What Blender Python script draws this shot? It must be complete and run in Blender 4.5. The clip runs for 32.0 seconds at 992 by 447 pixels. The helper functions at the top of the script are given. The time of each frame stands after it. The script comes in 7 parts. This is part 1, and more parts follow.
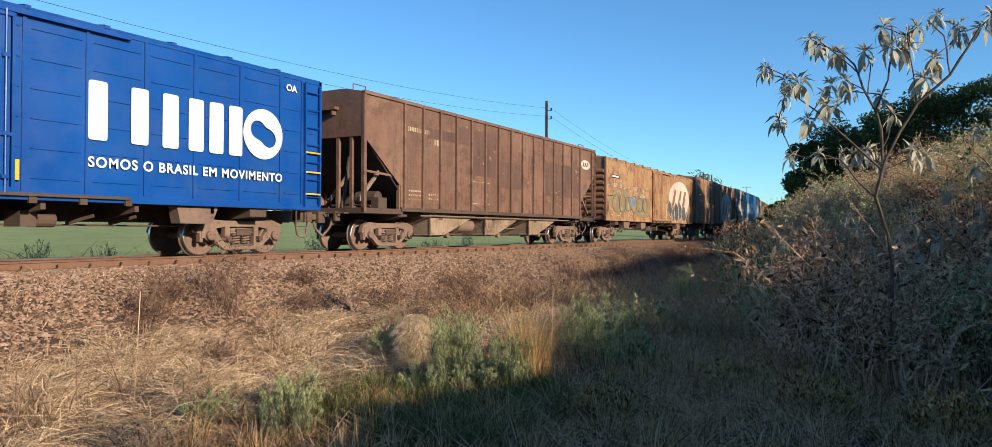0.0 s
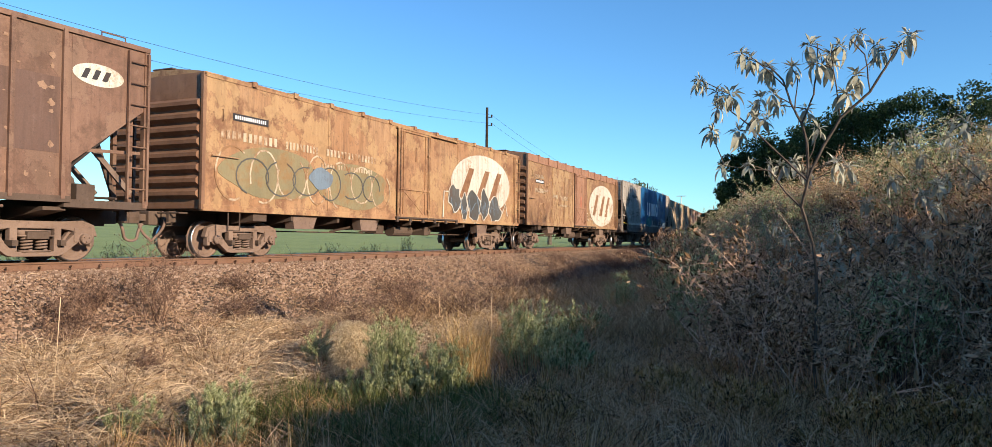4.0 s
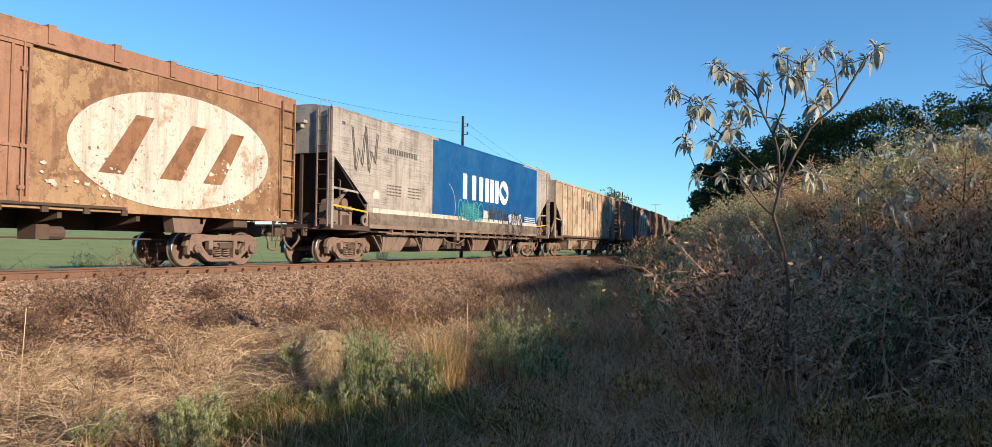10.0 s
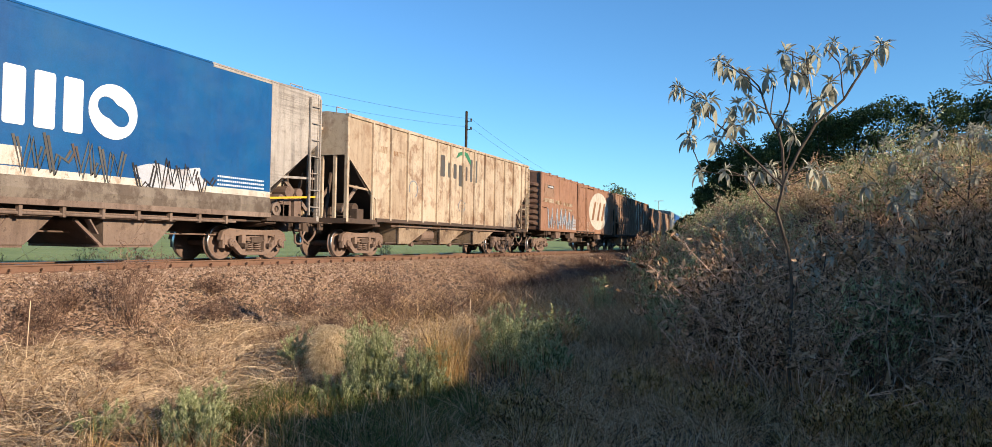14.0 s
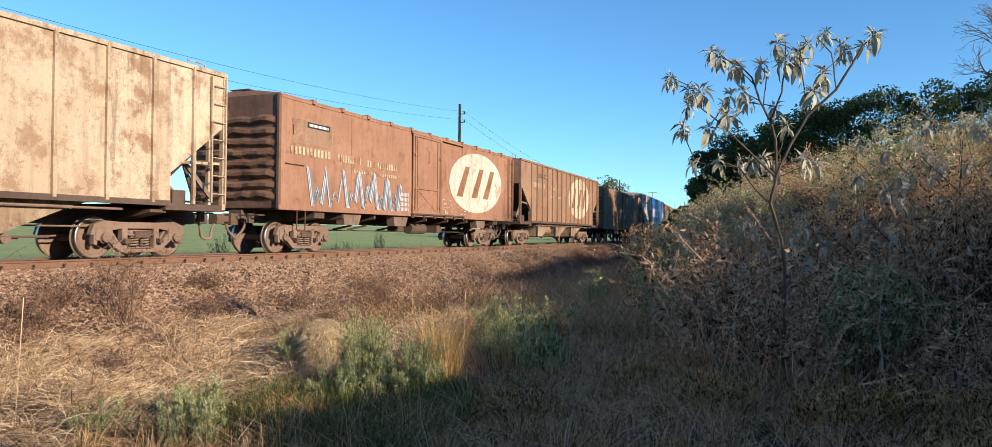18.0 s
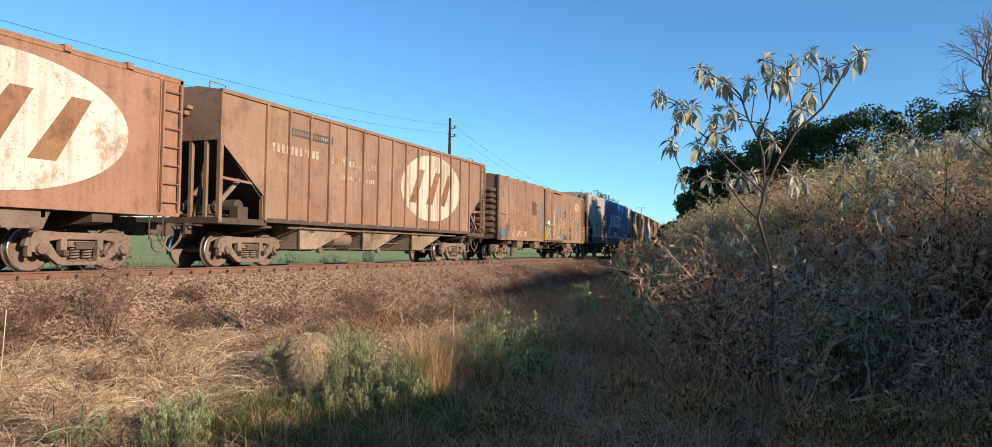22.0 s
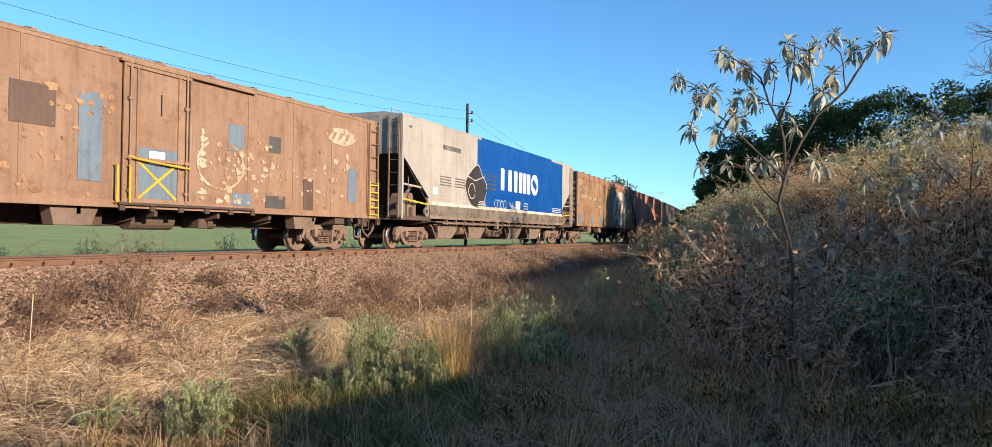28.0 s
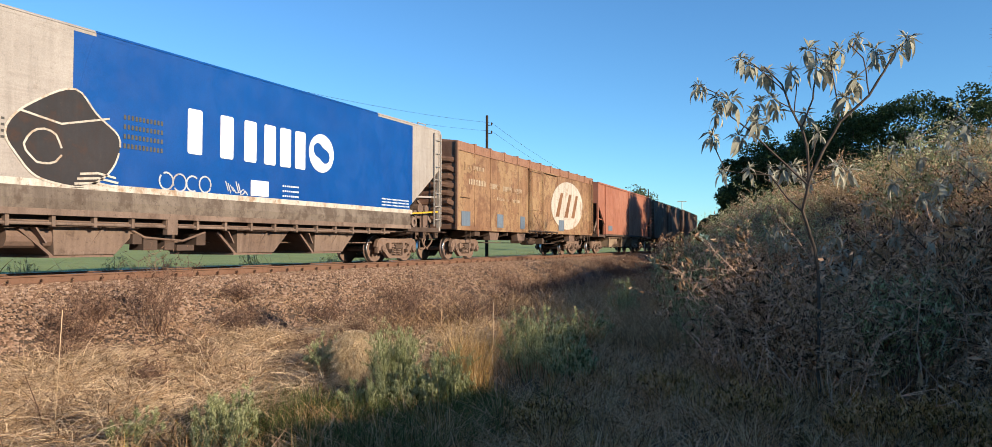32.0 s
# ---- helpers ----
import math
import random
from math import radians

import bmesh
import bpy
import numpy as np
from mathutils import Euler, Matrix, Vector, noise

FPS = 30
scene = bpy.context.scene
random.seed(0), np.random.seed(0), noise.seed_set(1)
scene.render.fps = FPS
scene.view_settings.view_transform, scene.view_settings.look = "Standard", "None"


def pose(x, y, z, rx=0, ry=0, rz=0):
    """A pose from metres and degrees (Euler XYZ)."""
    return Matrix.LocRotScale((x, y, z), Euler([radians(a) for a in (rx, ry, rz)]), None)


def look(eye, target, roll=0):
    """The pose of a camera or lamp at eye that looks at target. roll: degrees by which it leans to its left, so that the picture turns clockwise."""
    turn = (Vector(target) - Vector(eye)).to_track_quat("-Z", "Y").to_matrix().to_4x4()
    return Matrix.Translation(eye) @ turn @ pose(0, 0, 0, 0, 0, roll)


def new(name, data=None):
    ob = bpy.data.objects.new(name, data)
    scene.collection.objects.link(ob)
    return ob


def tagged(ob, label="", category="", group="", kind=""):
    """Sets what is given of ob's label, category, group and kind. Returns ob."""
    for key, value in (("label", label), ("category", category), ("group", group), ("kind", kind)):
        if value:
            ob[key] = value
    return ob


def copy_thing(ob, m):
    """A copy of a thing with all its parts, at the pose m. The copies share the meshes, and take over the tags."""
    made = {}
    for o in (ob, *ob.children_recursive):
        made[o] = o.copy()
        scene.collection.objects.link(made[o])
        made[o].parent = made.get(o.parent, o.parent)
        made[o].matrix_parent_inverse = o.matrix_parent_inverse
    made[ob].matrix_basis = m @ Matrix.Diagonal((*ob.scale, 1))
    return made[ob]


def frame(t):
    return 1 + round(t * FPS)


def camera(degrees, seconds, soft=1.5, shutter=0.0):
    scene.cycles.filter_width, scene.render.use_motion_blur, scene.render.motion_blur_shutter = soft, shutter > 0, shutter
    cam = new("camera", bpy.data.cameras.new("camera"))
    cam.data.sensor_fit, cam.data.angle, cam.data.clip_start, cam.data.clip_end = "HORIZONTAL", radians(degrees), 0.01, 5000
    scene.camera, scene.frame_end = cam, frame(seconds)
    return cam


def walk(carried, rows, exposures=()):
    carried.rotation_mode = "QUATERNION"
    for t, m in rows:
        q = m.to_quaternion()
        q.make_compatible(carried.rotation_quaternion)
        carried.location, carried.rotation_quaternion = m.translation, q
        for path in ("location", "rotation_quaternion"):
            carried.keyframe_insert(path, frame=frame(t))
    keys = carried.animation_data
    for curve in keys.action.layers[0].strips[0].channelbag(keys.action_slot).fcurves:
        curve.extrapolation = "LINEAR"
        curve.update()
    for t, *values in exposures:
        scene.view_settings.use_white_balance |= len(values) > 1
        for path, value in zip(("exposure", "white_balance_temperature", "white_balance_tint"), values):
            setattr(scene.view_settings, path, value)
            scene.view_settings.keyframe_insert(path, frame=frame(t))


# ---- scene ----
# World: z = 0 is the top of the rails, +y runs along the track away from the eye, +x towards the bank.
EYE = 0.56
cam = camera(69.3, 32.0, soft=0.6)
PATH = [
    (0, pose(0, 0, EYE, 90.53, -0.28, 29.90)),
    (0.5, pose(0, 0, EYE, 90.82, -0.27, 29.08)),
    (1, pose(0, 0, EYE, 90.58, -0.44, 28.18)),
    (1.5, pose(0, 0, EYE, 90.58, -0.62, 27.60)),
    (2, pose(0, 0, EYE, 90.61, -0.93, 25.98)),
    (2.5, pose(0, 0, EYE, 90.77, -1.03, 26.10)),
    (3, pose(0, 0, EYE, 90.76, -0.83, 25.44)),
    (3.5, pose(0, 0, EYE, 91.07, -0.56, 24.94)),
    (4, pose(0, 0, EYE, 91.06, -0.74, 25.07)),
    (4.5, pose(0, 0, EYE, 90.79, -0.76, 24.43)),
    (6.5, pose(0, 0, EYE, 91.17, -0.69, 24.29)),
    (7, pose(0, 0, EYE, 91.24, -0.84, 23.89)),
    (7.5, pose(0, 0, EYE, 91.41, -0.88, 23.63)),
    (8, pose(0, 0, EYE, 91.44, -0.55, 23.63)),
    (8.5, pose(0, 0, EYE, 91.27, -0.61, 23.20)),
    (9, pose(0, 0, EYE, 91.33, -0.52, 23.30)),
    (9.5, pose(0, 0, EYE, 91.64, -0.61, 22.99)),
    (10, pose(0, 0, EYE, 91.77, -0.66, 23.14)),
    (10.5, pose(0, 0, EYE, 91.72, -0.73, 23.18)),
    (11, pose(0, 0, EYE, 91.73, -0.80, 23.19)),
    (11.5, pose(0, 0, EYE, 91.78, -0.87, 23.47)),
    (12, pose(0, 0, EYE, 91.63, -0.75, 23.34)),
    (12.5, pose(0, 0, EYE, 91.41, -0.82, 23.25)),
    (13, pose(0, 0, EYE, 91.56, -0.65, 22.82)),
    (13.5, pose(0, 0, EYE, 91.43, -0.97, 23.38)),
    (15.5, pose(0, 0, EYE, 91.33, -0.93, 23.32)),
    (16, pose(0, 0, EYE, 91.72, -0.73, 22.94)),
    (16.5, pose(0, 0, EYE, 91.66, -0.69, 22.96)),
    (17, pose(0, 0, EYE, 91.48, -0.53, 22.86)),
    (17.5, pose(0, 0, EYE, 91.45, -0.42, 23.17)),
    (18, pose(0, 0, EYE, 90.82, -0.49, 22.93)),
    (18.5, pose(0, 0, EYE, 91.25, -0.57, 22.47)),
    (19, pose(0, 0, EYE, 91.45, -0.98, 22.38)),
    (19.5, pose(0, 0, EYE, 91.78, -1.22, 22.33)),
    (20, pose(0, 0, EYE, 91.48, -1.48, 22.15)),
    (20.5, pose(0, 0, EYE, 91.64, -1.15, 21.57)),
    (21, pose(0, 0, EYE, 91.76, -0.94, 21.68)),
    (21.5, pose(0, 0, EYE, 91.86, -0.89, 22.00)),
    (22, pose(0, 0, EYE, 91.97, -0.88, 22.07)),
    (22.5, pose(0, 0, EYE, 91.46, -1.13, 21.81)),
    (23, pose(0, 0, EYE, 90.65, -0.86, 20.48)),
    (23.5, pose(0, 0, EYE, 90.38, -0.86, 20.09)),
    (24, pose(0, 0, EYE, 90.08, -1.02, 20.51)),
    (24.5, pose(0, 0, EYE, 89.99, -0.85, 20.61)),
    (25, pose(0, 0, EYE, 90.31, -0.80, 21.40)),
    (25.5, pose(0, 0, EYE, 90.11, -0.60, 21.91)),
    (27.5, pose(0, 0, EYE, 90.72, -0.72, 23.74)),
    (28, pose(0, 0, EYE, 90.79, -0.79, 23.49)),
    (28.5, pose(0, 0, EYE, 91.11, -0.73, 23.35)),
    (29, pose(0, 0, EYE, 91.76, -0.57, 23.61)),
    (29.5, pose(0, 0, EYE, 91.53, -0.11, 24.31)),
    (30, pose(0, 0, EYE, 91.74, 0.06, 24.35)),
    (30.5, pose(0, 0, EYE, 91.83, 0.36, 25.09)),
    (31, pose(0, 0, EYE, 91.98, -0.05, 25.09)),
    (31.5, pose(0, 0, EYE, 91.75, 0.05, 24.97)),
    (32, pose(0, 0, EYE, 91.66, -0.10, 25.17)),
]
walk(cam, PATH, [(0, 0.56), (2, 0.79), (4, 0.74), (7, 0.66), (10, 0.61), (11, 0.52), (12, 0.64), (16, 0.69), (19, 0.76), (22, 0.62), (24, 0.83), (25, 0.79), (28, 0.79), (30, 0.69), (32, 0.59)])

# ---- sky and sun ----
SUN_AZ, SUN_EL = radians(-15), radians(18)     # azimuth from +x, height over the horizon
to_sun = Vector((math.cos(SUN_AZ) * math.cos(SUN_EL), math.sin(SUN_AZ) * math.cos(SUN_EL), math.sin(SUN_EL)))
world = bpy.data.worlds.new("sky")
scene.world = world
world.use_nodes = True
wn = world.node_tree
sky = wn.nodes.new("ShaderNodeTexSky")
sky.sky_type, sky.sun_disc = "NISHITA", False
sky.sun_elevation, sky.sun_rotation = SUN_EL, math.atan2(to_sun.x, to_sun.y)
sky.air_density, sky.dust_density, sky.ozone_density = 1.0, 0.0, 1.0
tint = wn.nodes.new("ShaderNodeMix")
tint.data_type, tint.blend_type = "RGBA", "MULTIPLY"
tint.inputs[0].default_value, tint.inputs[7].default_value = 1.0, (0.505, 0.935, 1.36, 1)      # the deep blue of a clear, dry evening
wn.links.new(sky.outputs[0], tint.inputs[6])
wn.links.new(tint.outputs[2], wn.nodes["Background"].inputs[0])
wn.nodes["Background"].inputs[1].default_value = 0.095
sun = new("sun", bpy.data.lights.new("sun", "SUN"))
sun.data.energy, sun.data.angle, sun.data.color = 5.0, radians(0.6), (1.0, 0.83, 0.635)
sun.matrix_world = look(to_sun * 100, (0, 0, 0))
scene.view_settings.exposure = 0.85


# ---- materials ----
def node_material(name):
    m = bpy.data.materials.new(name)
    m.use_nodes = True
    nt = m.node_tree
    return m, nt, nt.nodes["Principled BSDF"]


def add_node(nt, kind, **values):
    n = nt.nodes.new(kind)
    for k, v in values.items():
        if k in n.inputs:
            n.inputs[k].default_value = v
    return n


def noise_node(nt, vec, scale, detail=4.0, rough=0.6, stretch=None):
    if stretch:
        mp = add_node(nt, "ShaderNodeMapping")
        mp.inputs["Scale"].default_value = stretch
        nt.links.new(vec, mp.inputs["Vector"])
        vec = mp.outputs["Vector"]
    n = add_node(nt, "ShaderNodeTexNoise", Scale=scale, Detail=detail, Roughness=rough)
    nt.links.new(vec, n.inputs["Vector"])
    return n.outputs["Fac"]


def ramp(nt, fac, stops):
    r = nt.nodes.new("ShaderNodeValToRGB")
    el = r.color_ramp.elements
    while len(el) < len(stops):
        el.new(0.5)
    for e, (p, c) in zip(el, stops):
        e.position = p
        e.color = (*c, 1) if len(c) == 3 else c
    nt.links.new(fac, r.inputs["Fac"])
    return r.outputs["Color"]


def mix(nt, fac, a, b, mode="MIX"):
    n = nt.nodes.new("ShaderNodeMix")
    n.data_type, n.blend_type = "RGBA", mode
    for sock, v in ((n.inputs[0], fac), (n.inputs[6], a), (n.inputs[7], b)):
        if isinstance(v, (int, float)):
            sock.default_value = v
        elif isinstance(v, tuple):
            sock.default_value = (*v, 1)
        else:
            nt.links.new(v, sock)
    return n.outputs[2]


def bump(nt, height, strength, dist, bsdf):
    b = add_node(nt, "ShaderNodeBump", Strength=strength, Distance=dist)
    nt.links.new(height, b.inputs["Height"])
    nt.links.new(b.outputs["Normal"], bsdf.inputs["Normal"])


def grey(v):
    return (v, v, v)


def painted_steel(name, paint, faded, rust=(0.11, 0.045, 0.02), wear=0.5, streak=0.5, rough=0.6, seed=0.0, spots=0.55, peel=0.0, peel_to=None, rub=0.0, dust=None, vary=0.0):
    """Old paint on steel sheet: faded patches, rust blotches, run-down streaks and small chips."""
    m, nt, b = node_material(name)
    tc = nt.nodes.new("ShaderNodeTexCoord")
    mp = add_node(nt, "ShaderNodeMapping")
    mp.inputs["Location"].default_value = (seed, seed * 1.7, seed * 0.6)
    nt.links.new(tc.outputs["Object"], mp.inputs["Vector"])
    v = mp.outputs["Vector"]
    big = noise_node(nt, v, 0.55, 5, 0.62)
    col = mix(nt, ramp(nt, big, [(0.35, grey(0)), (0.66, grey(1))]), paint, faded)
    run = noise_node(nt, v, 2.2, 5, 0.65, (1.0, 2.6, 0.22))
    col = mix(nt, ramp(nt, run, [(0.48, grey(0)), (0.72, grey(streak))]), col, tuple(c * 0.45 for c in rust))
    run2 = noise_node(nt, v, 3.6, 4, 0.6, (1.0, 3.0, 0.16))
    col = mix(nt, ramp(nt, run2, [(0.55, grey(0)), (0.75, grey(streak * 0.7))]), col, tuple(min(1, c * 1.35 + 0.03) for c in faded))
    blot = noise_node(nt, v, 1.7, 8, 0.7)
    col = mix(nt, ramp(nt, blot, [(spots, grey(0)), (spots + 0.1, grey(wear))]), col, rust)
    pale = noise_node(nt, v, 5.5, 7, 0.75)
    col = mix(nt, ramp(nt, pale, [(0.60, grey(0)), (0.66, grey(wear * 0.55))]), col, tuple(min(1, c * 1.3 + 0.05) for c in faded))
    chip = noise_node(nt, v, 11.0, 8, 0.75)
    col = mix(nt, ramp(nt, chip, [(0.57, grey(0)), (0.62, grey(wear * 0.8))]), col, tuple(c * 0.6 for c in rust))
    if peel:
        # flakes: an older coat shows through, with pale torn rims
        pl = noise_node(nt, v, 0.8, 12, 0.72)
        low = ramp(nt, pl, [(0.515, grey(0)), (0.525, grey(peel)), (0.62, grey(peel)), (0.64, grey(0.15 * peel))])
        col = mix(nt, low, col, peel_to or tuple(min(1, c * 1.25 + 0.04) for c in faded))
        rim = ramp(nt, pl, [(0.50, grey(0)), (0.512, grey(peel)), (0.522, grey(0))])
        col = mix(nt, rim, col, tuple(c * 0.55 for c in rust))
    if vary:
        info = nt.nodes.new("ShaderNodeObjectInfo")
        col = mix(nt, ramp(nt, info.outputs["Random"], [(0.45, grey(0)), (1.0, grey(vary))]), col, tuple(0.5 * (c + r) for c, r in zip(paint, rust)))
        col = mix(nt, ramp(nt, info.outputs["Random"], [(0.0, grey(vary * 0.6)), (0.35, grey(0))]), col, tuple(min(1, c * 1.15) for c in faded))
    if rub:
        # fine level rub lines, in patches, and broad dirty runs
        ln = noise_node(nt, v, 3.0, 6, 0.7, (1.0, 0.22, 9.0))
        where = noise_node(nt, v, 0.7, 3, 0.5)
        f = mix(nt, 1.0, ramp(nt, ln, [(0.47, grey(0)), (0.57, grey(rub))]), ramp(nt, where, [(0.36, grey(0)), (0.58, grey(1))]), "MULTIPLY")
        col = mix(nt, f, col, tuple(c * 0.75 for c in rust))
        soot = noise_node(nt, v, 1.3, 6, 0.62, (1.0, 1.5, 0.35))
        col = mix(nt, ramp(nt, soot, [(0.52, grey(0)), (0.70, grey(rub))]), col, tuple(c * 0.8 for c in rust))
    if dust:
        dn = noise_node(nt, v, 0.9, 8, 0.7, (1.0, 0.8, 1.6))
        col = mix(nt, ramp(nt, dn, [(0.50, grey(0)), (0.72, grey(0.5))]), col, dust)
    fine = noise_node(nt, v, 45.0, 3, 0.6)
    col = mix(nt, 0.35, col, ramp(nt, fine, [(0.3, grey(0.35)), (0.75, grey(1.0))]), "MULTIPLY")
    nt.links.new(col, b.inputs["Base Color"])
    b.inputs["Roughness"].default_value = rough
    rr = ramp(nt, blot, [(0.4, grey(rough)), (0.7, grey(min(1, rough + 0.25)))])
    nt.links.new(rr, b.inputs["Roughness"])
    bump(nt, mix(nt, 0.5, blot, big), 0.35, 0.03, b)
    return m


def rough_stuff(name, stops, scale=3.0, rough=0.9, fine=30.0, bumpy=0.4, island=0.0, sheen=0.0, leaf=0.0, use_object=False):
    """A matt surface whose colour varies by noise at two scales and, if asked, from piece to piece."""
    m, nt, b = node_material(name)
    tc = nt.nodes.new("ShaderNodeTexCoord")
    geo = nt.nodes.new("ShaderNodeNewGeometry")
    v = tc.outputs["Object"] if use_object else geo.outputs["Position"]
    big = noise_node(nt, v, scale, 4, 0.6)
    fac = big
    if island:
        mx = nt.nodes.new("ShaderNodeMix")
        mx.inputs[0].default_value = island
        nt.links.new(big, mx.inputs[2])
        nt.links.new(geo.outputs["Random Per Island"], mx.inputs[3])
        fac = mx.outputs[0]
    col = ramp(nt, fac, stops)
    fn = noise_node(nt, v, fine, 4, 0.65)
    col = mix(nt, 0.45, col, ramp(nt, fn, [(0.3, grey(0.45)), (0.7, grey(1.0))]), "MULTIPLY")
    nt.links.new(col, b.inputs["Base Color"])
    b.inputs["Specular IOR Level"].default_value = 0.12
    b.inputs["Roughness"].default_value = rough
    if bumpy:
        bump(nt, fn, bumpy, 0.02, b)
    if leaf:
        tr = nt.nodes.new("ShaderNodeBsdfTranslucent")
        ms = nt.nodes.new("ShaderNodeMixShader")
        ms.inputs[0].default_value = leaf
        nt.links.new(col, tr.inputs["Color"])
        nt.links.new(b.outputs[0], ms.inputs[1])
        nt.links.new(tr.outputs[0], ms.inputs[2])
        nt.links.new(ms.outputs[0], nt.nodes["Material Output"].inputs[0])
    return m


mat_blue_new = painted_steel("blue_paint_fresh", (0.0, 0.054, 0.265), (0.001, 0.075, 0.325), wear=0.08, streak=0.07, rough=0.32, spots=0.66, dust=(0.03, 0.08, 0.2))
mat_blue_old = painted_steel("blue_paint_worn", (0.0, 0.068, 0.22), (0.004, 0.10, 0.26), wear=0.1, streak=0.1, rough=0.45, seed=3, spots=0.66, dust=(0.03, 0.10, 0.2))
mat_blue_far = painted_steel("blue_paint_bright", (0.0, 0.062, 0.275), (0.001, 0.078, 0.32), wear=0.06, streak=0.05, rough=0.4, seed=7, spots=0.68)
mat_cement = painted_steel("cement_grey_paint", (0.36, 0.31, 0.26), (0.45, 0.395, 0.34), rust=(0.09, 0.065, 0.05), wear=0.45, streak=0.45, seed=5, spots=0.55, peel=0.12, rub=0.42)
mat_cement_pale = painted_steel("pale_grey_paint", (0.38, 0.335, 0.29), (0.47, 0.42, 0.365), rust=(0.17, 0.125, 0.095), wear=0.3, streak=0.25, seed=9, spots=0.6, rub=0.16)
mat_cream = painted_steel("cream_paint_rusted", (0.46, 0.35, 0.235), (0.54, 0.43, 0.31), rust=(0.22, 0.115, 0.06), wear=0.8, streak=0.85, seed=11, spots=0.50, peel=0.4, peel_to=(0.62, 0.5, 0.36), vary=0.5)
mat_brown = painted_steel("brown_freight_paint", (0.165, 0.083, 0.052), (0.225, 0.122, 0.078), rust=(0.095, 0.05, 0.032), wear=0.7, streak=0.55, seed=2, spots=0.5, peel=0.4, peel_to=(0.25, 0.155, 0.10), vary=0.5)
mat_brown_patch = painted_steel("brown_patch_paint", (0.115, 0.06, 0.042), (0.145, 0.08, 0.056), rust=(0.08, 0.045, 0.03), wear=0.4, streak=0.5, seed=22, spots=0.55)
mat_brown2 = painted_steel("brown_freight_paint_sunned", (0.21, 0.105, 0.058), (0.27, 0.145, 0.082), rust=(0.15, 0.07, 0.036), wear=0.5, streak=0.35, seed=4, peel=0.12)
mat_ochre = painted_steel("ochre_freight_paint", (0.33, 0.165, 0.075), (0.42, 0.245, 0.125), rust=(0.17, 0.075, 0.038), wear=0.75, streak=0.55, seed=6, spots=0.5, peel=0.42, peel_to=(0.47, 0.31, 0.145), vary=0.35)
mat_ochre2 = painted_steel("ochre_freight_paint_blistered", (0.28, 0.145, 0.07), (0.38, 0.23, 0.12), rust=(0.17, 0.08, 0.042), wear=0.75, streak=0.5, seed=13, spots=0.48, peel=0.5, peel_to=(0.44, 0.3, 0.15), vary=0.35)
mat_redbrown = painted_steel("red_oxide_paint", (0.285, 0.138, 0.08), (0.35, 0.185, 0.11), rust=(0.13, 0.058, 0.03), wear=0.5, streak=0.35, seed=15, peel=0.15)
mat_tan = painted_steel("tan_freight_paint", (0.26, 0.145, 0.085), (0.33, 0.20, 0.125), rust=(0.16, 0.075, 0.042), wear=0.6, streak=0.4, seed=17, peel=0.15, vary=0.35)
mat_pinkred = painted_steel("faded_red_paint", (0.36, 0.13, 0.075), (0.44, 0.19, 0.12), rust=(0.2, 0.08, 0.04), wear=0.4, streak=0.35, seed=19)
mat_dull = painted_steel("dull_dark_paint", (0.10, 0.06, 0.045), (0.14, 0.085, 0.06), wear=0.5, streak=0.4, seed=21)
mat_under = painted_steel("grimy_steel", (0.075, 0.048, 0.034), (0.12, 0.078, 0.055), rust=(0.05, 0.03, 0.02), wear=0.5, streak=0.2, rough=0.8, seed=1)
mat_bogie = painted_steel("dusty_cast_steel", (0.155, 0.098, 0.072), (0.26, 0.175, 0.13), rust=(0.06, 0.036, 0.024), wear=0.5, streak=0.1, rough=0.85, seed=8)
mat_chute = painted_steel("dusty_chute_steel", (0.17, 0.115, 0.085), (0.28, 0.20, 0.15), rust=(0.075, 0.045, 0.03), wear=0.6, streak=0.4, rough=0.85, seed=10)
mat_chute_pale = painted_steel("pale_dusty_chute_steel", (0.25, 0.17, 0.105), (0.37, 0.275, 0.185), rust=(0.11, 0.062, 0.038), wear=0.6, streak=0.5, rough=0.85, seed=14, spots=0.5, peel=0.3)
mat_lower = painted_steel("dusty_lower_side_paint", (0.16, 0.125, 0.095), (0.24, 0.195, 0.15), rust=(0.085, 0.058, 0.042), wear=0.7, streak=0.35, rough=0.85, seed=12, spots=0.48)
# soot plus the shade of the hopper openings, both put into one near-black
mat_shaded_soot = painted_steel("shaded_sooty_steel", (0.025, 0.018, 0.014), (0.04, 0.03, 0.024), wear=0.3, streak=0.2, rough=0.85)
mat_white = painted_steel("white_stencil_paint", (0.56, 0.50, 0.41), (0.66, 0.60, 0.51), rust=(0.34, 0.20, 0.10), wear=0.8, streak=0.5, seed=23, spots=0.54)
mat_white_run = painted_steel("rust_streaked_white_paint", (0.50, 0.42, 0.31), (0.62, 0.54, 0.42), rust=(0.36, 0.215, 0.12), wear=0.35, streak=0.9, seed=26, spots=0.58)
mat_white_clean = painted_steel("white_lettering_paint", (0.80, 0.80, 0.80), (0.84, 0.84, 0.84), rust=(0.6, 0.6, 0.6), wear=0.1, streak=0.05, seed=25, spots=0.7)
mat_white_worn = painted_steel("flaking_white_paint", (0.44, 0.33, 0.21), (0.56, 0.46, 0.33), rust=(0.27, 0.14, 0.065), wear=1.0, streak=0.4, seed=27, spots=0.47)
mat_black = painted_steel("black_paint", (0.02, 0.018, 0.018), (0.035, 0.03, 0.03), wear=0.3, streak=0.2, seed=29)
mat_yellow = painted_steel("yellow_paint", (0.62, 0.36, 0.01), (0.70, 0.45, 0.03), wear=0.35, streak=0.2, seed=31, spots=0.6)
